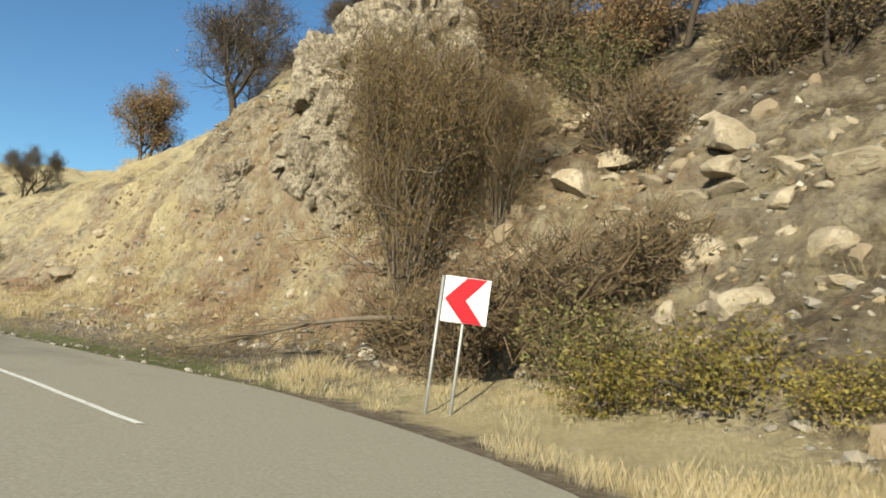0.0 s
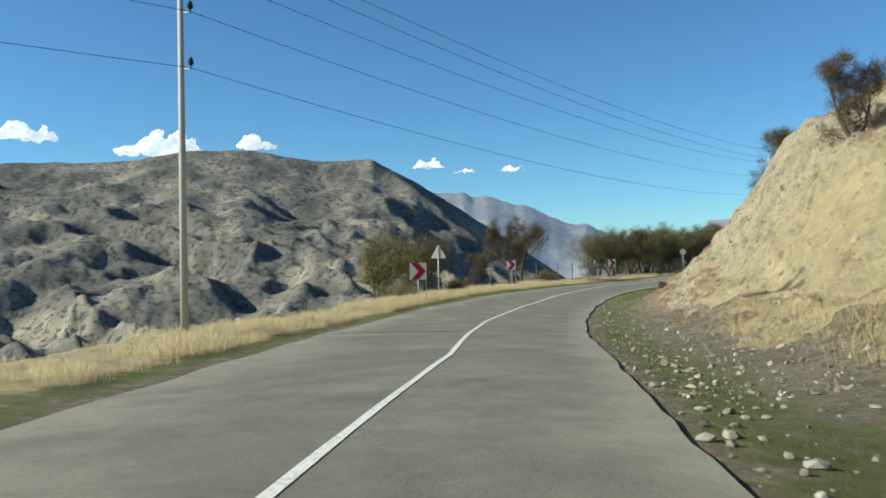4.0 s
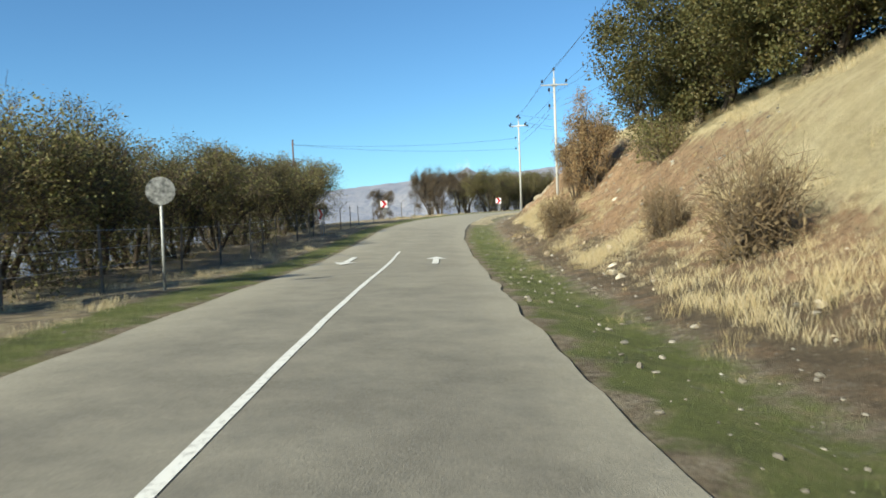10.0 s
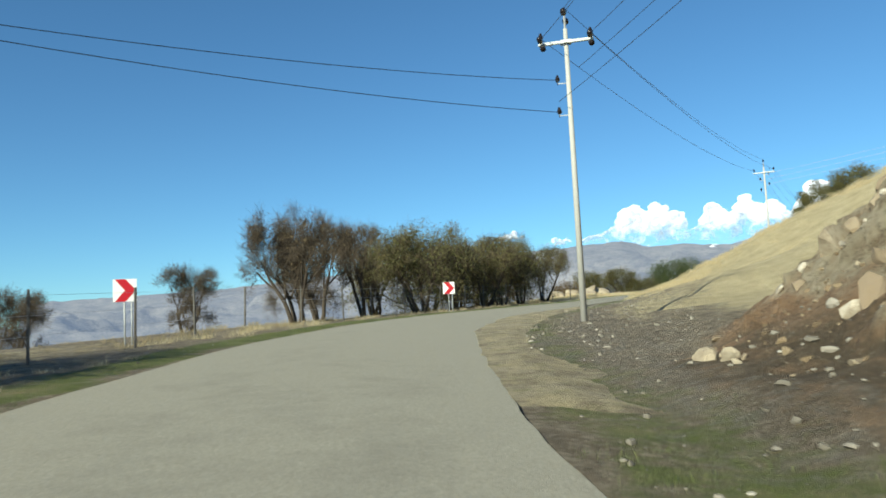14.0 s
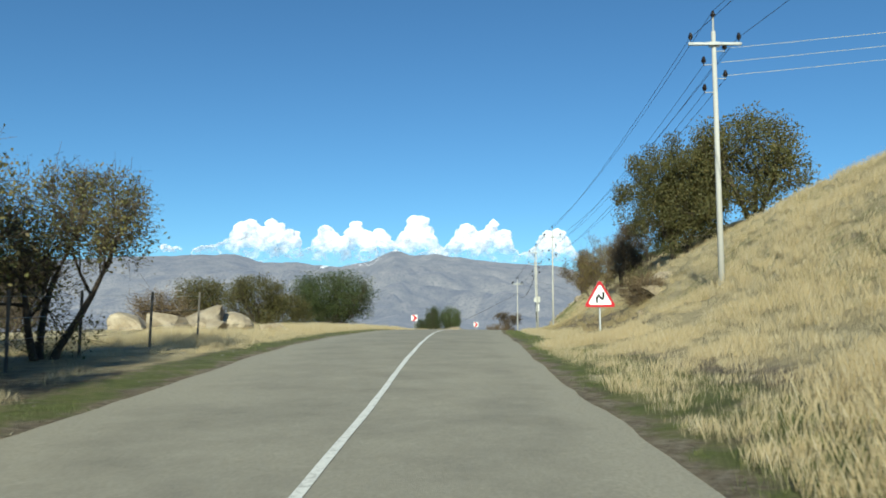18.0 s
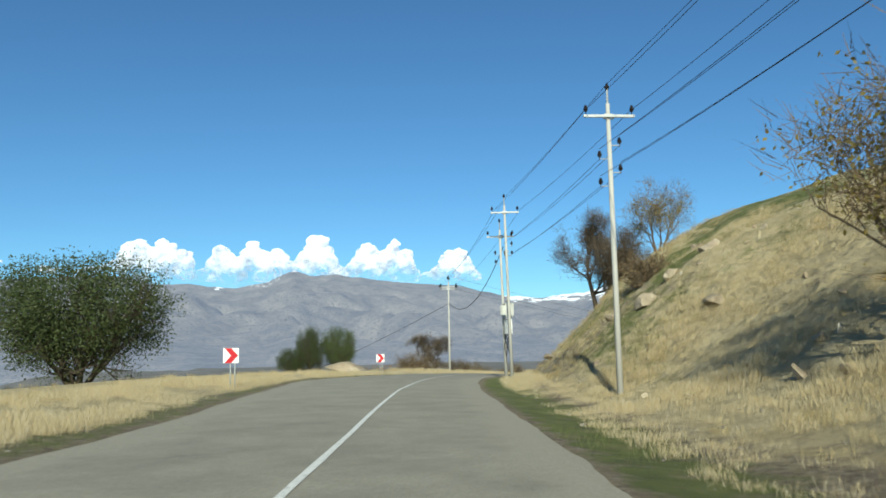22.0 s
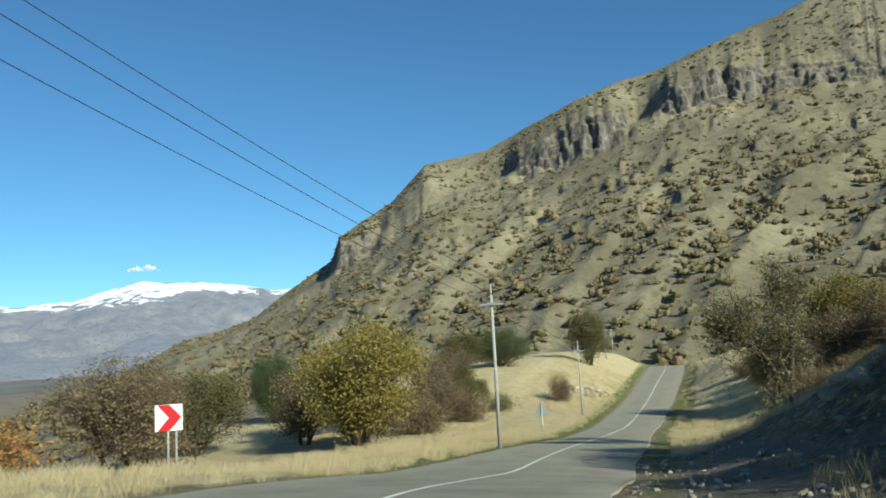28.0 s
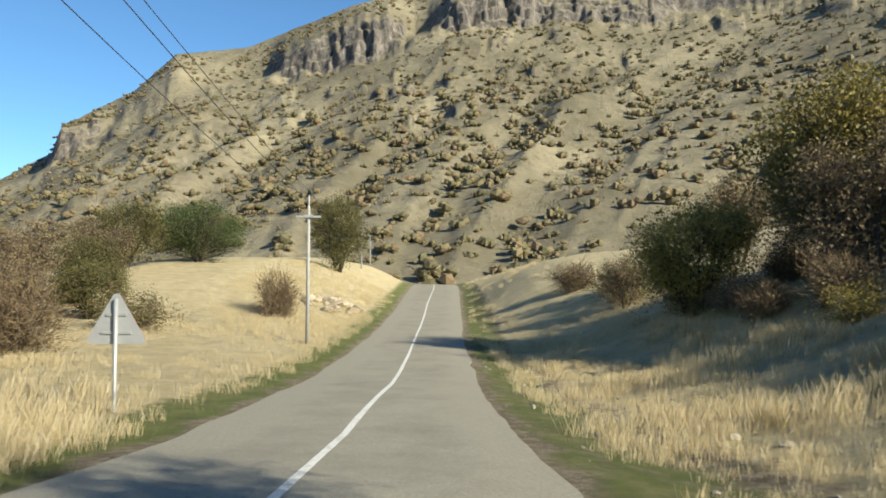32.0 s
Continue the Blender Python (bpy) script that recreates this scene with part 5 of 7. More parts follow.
def leaf_quads(centres, size, rng, droop=0.0):
    n = len(centres)
    a = rng.normal(size=(n, 3))
    a /= np.linalg.norm(a, axis=1)[:, None]
    b = np.cross(a, rng.normal(size=(n, 3)))
    b /= np.linalg.norm(b, axis=1)[:, None] + 1e-9
    s = size * rng.uniform(0.6, 1.35, n)[:, None]
    a, b = a * s * 0.62, b * s * 0.36
    bend = np.cross(a, b) / (s + 1e-6) * 0.35
    v = np.stack([centres - a, centres + b + bend, centres + a, centres - b + bend], 1).reshape(-1, 3)
    return v, np.arange(4 * n).reshape(n, 4)


def twig_quads(tips, dirs, rng, length, width):
    n = len(tips)
    d = dirs + rng.normal(size=(n, 3)) * 0.55
    d /= np.linalg.norm(d, axis=1)[:, None]
    w = np.cross(d, rng.normal(size=(n, 3)))
    w /= np.linalg.norm(w, axis=1)[:, None]
    ln = (length * rng.uniform(0.4, 1.2, n))[:, None]
    v = np.stack([tips - w * width, tips + w * width, tips + d * ln + w * width * 0.3, tips + d * ln - w * width * 0.3], 1).reshape(-1, 3)
    return v, np.arange(4 * n).reshape(n, 4)


def skeleton_of(rng, height, stems, lean, levels, kids, radius, crown_low, shrink=0.62, upward=0.25):
    segs, tips, dirs = [], [], []

    def branch(p, d, length, r, level):
        n = 4 if level == 0 else 3
        for i in range(n):
            q = p + d * length / n
            r1 = r * (0.86 if i < n - 1 else 0.72)
            segs.append((*p, *q, r, r1))
            if level < levels and (level > 0 or (i + 1) / n >= crown_low):
                for _ in range(kids if i == n - 1 else max(1, kids - 1)):
                    k = d + rng.normal(size=3) * 0.75
                    k[2] += upward
                    k /= np.linalg.norm(k)
                    branch(q, k, length * shrink * rng.uniform(0.7, 1.15), r1 * 0.58, level + 1)
            if level >= levels:
                tips.append(q)
                dirs.append(d)
            p, r = q, r1
            d = d + rng.normal(size=3) * 0.16 + np.array([0, 0, 0.05])
            d = d / np.linalg.norm(d)

    for k in range(stems):
        a = 2 * math.pi * (k + rng.uniform(-0.3, 0.3)) / stems
        d = np.array([math.cos(a) * lean, math.sin(a) * lean, 1.0])
        branch(np.array([math.cos(a) * 0.1, math.sin(a) * 0.1, -0.25]), d / np.linalg.norm(d), height * rng.uniform(0.42, 0.58), radius, 0)
    return segs, np.array(tips), np.array(dirs)


KINDS = {}


def plant_kind(key, name, category, labels, seed, height, width, stems=1, lean=0.3, levels=3, kids=3, radius=0.12, crown_low=0.5, leaves=2500, size=0.15, spread=0.35, leaf=LEAF_OLIVE, bark=BARK, twigs=0, twig=0.5, upward=0.25, dome=True, fill=0.0):
    """Builds one plant of its kind at the origin, height metres tall and width metres wide, as trunk and crown meshes."""
    rng = np.random.RandomState(seed)
    segs, tips, dirs = skeleton_of(rng, height, stems, lean, levels, kids, radius, crown_low, upward=upward)
    pts = np.vstack([np.array(segs)[:, 3:6], tips])
    hi = np.percentile(pts[:, 2], 99.5) + spread * 0.5
    wid = 2 * np.percentile(np.hypot(pts[:, 0], pts[:, 1]), 96) + spread
    kx, kz = width / wid, height / hi
    scale = np.array([kx, kx, kz])
    sg = np.array(segs)
    sg[:, :3] *= scale
    sg[:, 3:6] *= scale
    tips = tips * scale

    def domed(q):
        """Draws stray boughs in towards a rounded crown."""
        if not dome:
            return q
        e = (q - np.array([0, 0, 0.56 * height])) / np.array([0.5 * width, 0.5 * width, 0.42 * height])
        r = np.linalg.norm(e, axis=1, keepdims=True) + 1e-6
        k = np.where((r > 0.8) & (e[:, 2:3] > -0.5), (0.8 + 0.28 * np.tanh((r - 0.8) / 0.45)) / r, 1.0)
        return q * np.array([0, 0, 1]) + (q * np.array([1, 1, 0])) * k + (k - 1) * (q - np.array([0, 0, 0.56 * height])) * np.array([0, 0, 1])

    sg[:, :3], sg[:, 3:6], tips = domed(sg[:, :3]), domed(sg[:, 3:6]), domed(tips)
    v, f = tubes(sg[sg[:, 6] > radius * 0.012], 5)
    trunk = mesh_from("trunk", v, f, bark, True)
    vs, fs = [], []
    if leaves:
        pick = tips[rng.randint(0, len(tips), leaves)]
        if fill:
            # sprays between the boughs round the crown out
            way = rng.normal(size=(130, 3))
            way /= np.linalg.norm(way, axis=1)[:, None]
            sprays = way * rng.uniform(0.35, 1, (130, 1)) ** 0.5 * np.array([0.45 * width, 0.45 * width, 0.40 * height]) + np.array([0, 0, 0.54 * height])
            n = int(leaves * fill)
            pick[:n] = sprays[rng.randint(0, 130, n)]
        c = pick + np.clip(rng.normal(size=(leaves, 3)), -1.4, 1.4) * spread * np.array([0.8, 0.8, 0.65])
        c[:, 2] = np.maximum(c[:, 2], 0.05)
        v, f = leaf_quads(c, size, rng)
        vs.append(v), fs.append(f)
    crown = mesh_from("crown", np.vstack(vs), np.vstack(fs), leaf) if vs else None
    tw = None
    if twigs:
        k = rng.randint(0, len(tips), twigs)
        v, f = twig_quads(tips[k] + rng.normal(size=(twigs, 3)) * 0.12, dirs[k], rng, twig, 0.008)
        tw = mesh_from("twigwork", v, f, TWIGS_DARK if bark == BARK else TWIGS)
    KINDS[key] = [name, category, labels, height, trunk, crown, tw]


def plant(key, x, y, height, wide=1.0, turn=None, label=None, sink=0.1, z=None):
    """Sets one plant on the ground, with that height."""
    name, category, labels, h, trunk, crown, tw = KINDS[key]
    e = anchor(name, label or labels, category, "roadside trees and bushes")
    for nm, me in (("trunk", trunk), ("crown", crown), ("twigwork", tw)):
        if me:
            ob = new(nm, me)
            ob.parent = e
            if nm != "trunk":
                tagged(ob, kind="stuff")
    k = height / h
    a = turn if turn is not None else (x * 37.7 + y * 91.3) % 360
    e.matrix_basis = pose(x, y, (ground_z(x, y) if z is None else z) - sink, 0, 0, a) @ Matrix.Diagonal((k * wide, k * wide, k, 1))
    return e


G1 = "gnarled dark-stemmed tree with sparse olive autumn leaves behind a fence"
plant_kind("grove_a", "almond_tree", "tree", G1, 11, 5.0, 5.4, 4, 0.45, 3, 3, 0.12, 0.7, 13000, 0.072, 0.36, LEAF_OLIVE, BARK, 4000, 0.45)
plant_kind("grove_b", "almond_tree", "tree", G1, 12, 5.0, 5.0, 3, 0.5, 3, 3, 0.12, 0.7, 9500, 0.072, 0.33, LEAF_OLIVE, BARK, 4600, 0.45)
plant_kind("grove_c", "almond_tree", "tree", G1, 13, 5.0, 5.6, 5, 0.5, 3, 3, 0.10, 0.65, 15000, 0.072, 0.38, LEAF_OLIVE, BARK, 3200, 0.45)
plant_kind("bare_a", "bare_tree", "tree", "nearly bare grey tree with fine twigs and a few leaves", 21, 5.0, 4.8, 3, 0.4, 4, 2, 0.13, 0.5, 900, 0.07, 0.3, LEAF_BROWN, BARK, 9000, 0.45)
plant_kind("bare_b", "bare_tree", "tree", "nearly bare grey tree with fine twigs and a few leaves", 22, 5.0, 4.6, 2, 0.35, 4, 2, 0.14, 0.5, 1400, 0.07, 0.3, LEAF_BROWN, BARK, 9000, 0.45)
plant_kind("oak", "oak_tree", "tree", "broad oak with dense brown-green autumn leaves on the slope", 31, 7.0, 7.6, 2, 0.35, 4, 3, 0.20, 0.35, 76000, 0.085, 0.40, LEAF_OAK, BARK, 0, fill=0.4)
plant_kind("oak_b", "oak_tree", "tree", "oak with brown-green leaves on top of the bank", 32, 6.0, 6.0, 3, 0.45, 3, 3, 0.15, 0.4, 16000, 0.11, 0.45, LEAF_OAK, BARK, 600, fill=0.35)
plant_kind("green", "green_tree", "tree", "dense dark green round tree beside the road", 41, 6.0, 8.4, 4, 0.6, 3, 3, 0.16, 0.25, 48000, 0.088, 0.6, LEAF_GREEN, BARK, 0, fill=0.6)
plant_kind("russet", "russet_tree", "tree", "small tree with russet brown leaves on the bank", 51, 4.5, 3.4, 2, 0.25, 3, 3, 0.10, 0.25, 13000, 0.068, 0.24, LEAF_RUSSET, BARK, 900)
plant_kind("willow", "willow_tree", "tree", "thin upright tree with sparse yellowish leaves on the slope", 61, 5.0, 4.8, 7, 0.42, 3, 2, 0.07, 0.35, 3200, 0.075, 0.32, LEAF_YELLOW, BARK_PALE, 3200, 0.6, 0.5, dome=False)
plant_kind("yellow", "yellow_tree", "tree", "round tree with dull yellow-green autumn leaves beside the road", 71, 6.0, 6.2, 4, 0.5, 3, 3, 0.13, 0.3, 20000, 0.11, 0.52, LEAF_YELLOW, BARK, 400, fill=0.4)
plant_kind("brown", "brown_tree", "tree", "tree with thinning brown leaves in the shade of the bank", 72, 4.5, 4.2, 3, 0.4, 3, 3, 0.10, 0.35, 5200, 0.09, 0.4, LEAF_BROWN, BARK, 2600, 0.45)
plant_kind("bush_olive", "bush", "bush", "low olive-green bush with small leaves", 81, 1.6, 2.0, 8, 0.8, 2, 2, 0.03, 0.2, 3000, 0.055, 0.24, LEAF_OLIVE, BARK_PALE, 500, 0.3)
plant_kind("bush_brown", "bush", "bush", "tangled brown bush with bare twigs", 82, 1.6, 2.0, 9, 0.8, 2, 3, 0.03, 0.2, 700, 0.08, 0.22, LEAF_BROWN, BARK_PALE, 2400, 0.4)
plant_kind("bush_yellow", "bush", "bush", "low bush with fading yellow-green leaves", 83, 1.4, 1.9, 8, 0.8, 2, 2, 0.03, 0.2, 2600, 0.06, 0.24, LEAF_YELLOW, BARK_PALE, 300, 0.3)
plant_kind("bush_orange", "bush", "bush", "wide bush with orange autumn leaves", 84, 2.4, 4.2, 9, 0.9, 2, 3, 0.04, 0.2, 3200, 0.12, 0.35, LEAF_ORANGE, BARK_PALE, 600, 0.4)
plant_kind("thicket", "willow_thicket", "thicket", "tall thicket of thin pale stems and fine brown twigs", 91, 6.2, 6.0, 16, 0.5, 3, 2, 0.045, 0.25, 27000, 0.05, 0.55, LEAF_BROOM, BARK_PALE, 5200, 0.7, 0.5, dome=False)

plant_kind("sparse", "roadside_tree", "tree", "thin forked tree with sparse olive leaves beside the road", 73, 5.5, 5.2, 2, 0.35, 4, 2, 0.12, 0.5, 8000, 0.07, 0.34, LEAF_OLIVE, BARK, 4000, 0.45)
plant_kind("hoary", "half_bare_tree", "tree", "wide old tree with a rounded crown of fine grey-brown twigs", 23, 6.0, 6.6, 2, 0.3, 4, 3, 0.17, 0.35, 5200, 0.06, 0.32, LEAF_BROWN, BARK, 16000, 0.42)

GROVE = ("grove_a", "grove_b", "grove_c")
rng = np.random.RandomState(5)
# over the valley
plant("grove_a", -62.6, 47.9, 5.6, 1.0)
plant("grove_c", -72.5, 57.0, 6.4, 0.95)
plant("bare_a", -63.5, 60.8, 5.7)
plant("bare_b", -73.0, 63.5, 3.6)
plant("bush_olive", -54.5, 44.6, 1.2, 1.6)
plant("bush_orange", -36.5, 22.5, 2.6, 0.7)
for x, y, h in ((-66.0, 66.0, 1.1), (-60.0, 52.5, 0.9), (-68, 58, 1.2)):
    plant("bush_brown", x, y, h, 1.4)
# the grove behind the fence
for i, s in enumerate(np.arange(101.5, 149, 4.3)):
    x, y = spot(s, -10.4 - 0.9 * rng.rand())
    plant(GROVE[i % 3], x, y, (4.2 if s < 106 else 4.9) + 0.7 * rng.rand(), 1.05)
    if s < 104:
        continue
    x, y = spot(s + 2.2, -14.8 - 1.6 * rng.rand())
    plant(GROVE[(i + 1) % 3], x, y, 4.6 + 0.9 * rng.rand(), 1.05)
for s, off, h in ((153, -21, 4), (158, -25, 4.5), (163, -19, 3.8), (168, -23, 4.4), (173, -18, 4.0)):
    x, y = spot(s, off)
    plant("bare_b", x, y, h)
for x, y, h in ((-80.6, 146.5, 5.2), (-81.0, 150.7, 5.4), (-79.8, 154.6, 5.0), (-83.5, 156.0, 4.8)):
    plant("bare_a" if h > 5.1 else "bare_b", x, y, h, 0.85)
for i, s in enumerate(np.arange(181, 199.5, 3.6)):
    x, y = spot(s, -8.4 - 0.8 * rng.rand())
    plant(GROVE[(i + 2) % 3], x, y, 5.35 - 0.035 * (s - 181) + 0.45 * rng.rand(), 0.92)
    x, y = spot(min(s + 1.8, 198), -12.2 - 1.5 * rng.rand())
    plant(GROVE[i % 3], x, y, 5.4 - 0.03 * (s - 181) + 0.5 * rng.rand(), 0.95)
for s, off, h in ((216, -19, 3.6), (221, -23, 4.0), (226, -27, 3.8)):
    x, y = spot(s, off)
    plant("bare_b", x, y, h)
plant("oak_b", -62.6, 219.0, 4.4, 1.2, label="broad bush-like tree with dull brown-green leaves")
plant("oak_b", -66.0, 233.0, 5.6, 1.2)
plant("oak_b", -57.5, 240.0, 4.2, 1.2)
plant("bush_olive", -61.5, 232.0, 2.6, 1.3)
plant("bush_brown", -69.5, 214.0, 2.6, 1.4)
plant("green", -51.5, 248.0, 7.4, 1.0)
plant("green", -31.9, 270.4, 4.5, 0.47, label="upright dark green tree on the edge of the drop")
plant("green", -28.7, 272.2, 4.7, 0.52, label="upright dark green tree on the edge of the drop")
plant("green", -33.8, 270.0, 2.6, 0.8, label="low dark green bush on the edge of the drop")
plant("bare_b", -18.9, 273.5, 4.6, 1.25, label="wide bare brown tree behind a power pole")
plant("bush_brown", -20.8, 272.5, 2.2, 1.5)
# right bank
plant("hoary", -7.6, 28.8, 6.3, 1.2, label="half-bare brown tree on the brow of the bank", sink=1.6)
plant("russet", -14.7, 37.6, 4.9)
plant("bare_a", -21.8, 41.2, 3.3, 1.1)
plant("bare_b", -28.4, 45.8, 3.0, 1.1)
plant("bare_b", -25.2, 43.5, 1.5, 1.2)
plant("bush_olive", -17.8, 31.6, 1.5, 0.8)
plant("bare_b", -38.1, 56.4, 3.6, 1.2, label="small half-bare tree on the brow of the cut slope", sink=0.9)
for x, y, h in ((-54.3, 98.9, 8.2), (-51.6, 93.6, 7.6), (-48.6, 88.2, 7.0), (-45.5, 83.5, 5.6), (-55.9, 101.2, 4.9)):
    plant("oak_b" if h < 6.1 else "oak", x, y, h, 1.0, sink=0.9)
plant("bush_olive", -55.8, 98.8, 2.0, 0.9, label="olive bush hanging over the red earth bank")
plant("russet", -59.0, 104.9, 4.7, 0.75)
plant("russet", -60.1, 106.4, 4.2, 0.7)
plant("bush_brown", -59.9, 100.6, 1.6, 0.9)
for x, y, h in ((-62.4, 126.6, 1.9), (-60.4, 124.6, 2.2), (-57.2, 127.5, 1.8)):
    plant("oak_b", x, y, h, 1.0, label="low oak bush on the brow of the bank")
plant("bush_brown", -53.9, 83.4, 1.9, 0.8)
plant("bush_brown", -55.5, 89.5, 1.3, 0.8)
plant("oak", -46.2, 189.9, 7.1, 0.82, sink=0.8)
plant("oak_b", -44.2, 187.0, 5.4, 1.0)
plant("bare_a", -44.6, 197.2, 3.8, 1.1, label="bare many-stemmed tree on the grassy slope", sink=0.9)
plant("bare_b", -40.6, 201.2, 3.7, 1.2, label="bare many-stemmed tree on the grassy slope", sink=0.5)
plant("willow", -40.1, 207.9, 5.2)
plant("bush_brown", -52.0, 184.0, 1.2, 1.3)
plant("bush_olive", -49.5, 188.0, 1.3, 1.2)
plant("hoary", -25.6, 236.2, 6.0, 1.0, label="old half-bare tree leaning over the slope by the poles")
plant("willow", -24.4, 232.4, 4.0, 1.0)
plant("bush_brown", -20.0, 238.5, 1.8, 1.2)
plant("bush_brown", -30.5, 226.5, 1.5, 1.2)
# the last bend
plant("yellow", 9.2, 272.5, 6.0)
plant("brown", 12.5, 274.5, 3.6)
plant("brown", -1.0, 276.2, 4.6, 1.2)
plant("brown", 2.2, 278.8, 4.2, 1.2)
plant("bush_orange", 1.0, 289.0, 3.4, 1.3)
plant("bush_orange", -6.0, 291.5, 3.0, 1.2)
plant("bush_yellow", -8.5, 283.0, 2.6, 1.6)
for x, y, h, k in ((-12.5, 279.5, 3.4, "brown"), (-9.0, 281.5, 3.8, "brown"), (-4.5, 281.0, 3.6, "brown"), (-15.5, 283.5, 3.2, "bush_olive"), (5.5, 281.5, 4.2, "brown"), (14.0, 279.5, 4.2, "brown"), (17.5, 282.0, 4.4, "oak_b"), (21.0, 281.0, 3.6, "brown"), (18.5, 277.5, 3.0, "brown"), (24.5, 283.5, 4.0, "brown"), (-19.0, 285.5, 3.0, "bush_orange"), (11.0, 284.5, 4.6, "oak_b")):
    plant(k, x, y, h, 1.15)
for s, off, h, k in ((339.5, 12.4, 4.2, "brown"), (343.0, 13.6, 4.6, "oak_b"), (347.0, 14.4, 4.4, "brown")):
    plant(k, *spot(s, off), h, 1.1)
plant("green", 24.7, 290.8, 5.4, 0.5, label="narrow dark evergreen tree")
for x, y, h, k in ((54.0, 290.5, 4.6, "oak_b"), (59.0, 288.0, 4.4, "green"), (48.5, 288.5, 3.8, "brown"), (36.8, 283.8, 4.2, "brown"), (32.0, 281.5, 3.6, "brown"), (41.5, 284.5, 3.4, "oak_b"), (29.5, 279.5, 2.8, "brown")):
    plant(k, x, y, h, 1.15)
plant("oak_b", 75.0, 283.2, 7.3, 0.75)
plant("oak_b", 96.0, 291.0, 3.4)
plant("bush_brown", 44.9, 276.1, 2.3, 0.8)
for x, y, h, k in ((8.3, 254.4, 5.6, "sparse"), (27.0, 245.5, 4.6, "oak_b"), (36.2, 257.6, 4.2, "yellow"), (35.0, 253.2, 6.2, "yellow"), (33.0, 237.0, 6.0, "oak"), (24.0, 241.0, 4.6, "brown"), (46.0, 254.5, 4.2, "brown"), (44.5, 259.5, 2.6, "brown"), (33.0, 251.5, 4.4, "brown")):
    plant(k, x, y, h, 1.0)
# first four bushes, mostly out of view, added to throw dappled shade on the road
for s, off, h, k in ((305.2, 9.2, 2.1, "bush_brown"), (306.8, 8.6, 1.8, "bush_olive"), (308.2, 9.6, 2.2, "bush_brown"), (309.6, 8.8, 1.6, "bush_brown"), (300, 6.5, 1.8, "bush_brown"), (303, 8.5, 2.0, "bush_olive"), (321.0, 8.4, 0.8, "bush_brown"), (323.5, 9.2, 1.0, "bush_brown"), (325.5, 8.6, 0.8, "bush_olive"), (328.0, 9.8, 1.1, "bush_brown"), (330.5, 9.0, 0.9, "bush_brown"), (332.5, 10.2, 1.2, "bush_brown"), (335.0, 9.4, 0.9, "bush_yellow"), (337.5, 10.4, 1.2, "bush_brown"), (340.0, 9.6, 1.0, "bush_brown"), (343.0, 10.4, 1.2, "bush_brown"), (346.0, 9.8, 1.0, "bush_olive"), (349.0, 10.6, 1.3, "bush_brown"), (325.0, 16.5, 1.8, "bush_brown"), (335.0, 18.5, 2.4, "bush_brown"), (329.0, 19.0, 2.4, "bush_brown"), (322.0, 11.0, 0.9, "bush_brown"), (326.0, 11.6, 0.9, "bush_brown"), (329.5, 11.8, 1.0, "bush_olive"), (333.5, 12.0, 0.9, "bush_brown"), (336.5, 12.4, 1.0, "bush_brown"), (341.0, 12.2, 1.0, "bush_brown"), (345.0, 12.6, 1.0, "bush_brown"), (324.0, 13.6, 1.0, "bush_brown"), (328.0, 14.2, 1.1, "bush_brown"), (332.0, 14.6, 1.1, "bush_olive"), (338.0, 14.8, 1.1, "bush_brown"), (342.0, 15.0, 1.2, "bush_brown"), (347.0, 13.5, 1.2, "bush_brown"), (290, 8.5, 1.8, "bush_brown"), (294, 10.5, 2.6, "bush_brown"), (356, 10, 2.2, "bush_olive"), (364, 9, 1.6, "bush_brown")):
    plant(k, *spot(s, off), h, 1.4)
# brush on the first slope
plant("thicket", *spot(13.4, 6.1), 6.2, 0.72)
plant("thicket", *spot(12.2, 7.2), 3.8, 0.6)
plant("thicket", *spot(14.6, 6.6), 4.4, 0.7)
for s, off, h, k in ((11.2, 9.4, 2.0, "bush_brown"), (7.0, 10.6, 2.6, "russet"), (4.6, 10.8, 2.4, "brown"), (2.0, 11.2, 2.8, "brown"), (9.2, 11.6, 3.2, "brown"), (12.4, 11.8, 3.4, "russet"), (15.0, 12.0, 3.2, "brown"), (18.0, 12.4, 3.6, "russet"), (0.5, 10.4, 2.0, "bush_brown"), (6.0, 12.6, 3.4, "brown")):
    plant(k, *spot(s, off), h, 1.1)
for s, off, h, k in ((10.5, 4.6, 1.7, "bush_brown"), (9.6, 5.4, 2.0, "bush_brown"), (8.6, 4.9, 1.6, "bush_olive"), (7.8, 4.6, 1.1, "bush_yellow"), (6.8, 5.0, 1.2, "bush_yellow"), (5.9, 5.3, 0.8, "bush_yellow"), (5.2, 5.8, 0.9, "bush_brown"), (4.2, 4.9, 0.9, "bush_yellow"), (9.0, 6.6, 1.5, "bush_brown"), (12.0, 4.8, 1.4, "bush_brown"), (3.2, 6.2, 1.6, "bush_yellow"), (2.0, 5.2, 1.2, "bush_brown"), (9.8, 11.5, 1.8, "bush_brown"), (7.5, 11.8, 2.0, "bush_brown"), (5.0, 11.0, 2.0, "bush_brown"), (12.5, 10.6, 2.2, "bush_olive"), (14.5, 10.8, 2.4, "bush_brown"), (17, 10.8, 2.2, "bush_brown"), (20.5, 10.5, 2.4, "bare_b"), (12, 13, 4.0, "bare_a"), (8, 13.5, 4.5, "bare_b"), (16.5, 13, 4.4, "bare_a"), (3, 13, 4, "bare_b")):
    plant(k, *spot(s, off), h, 1.15)
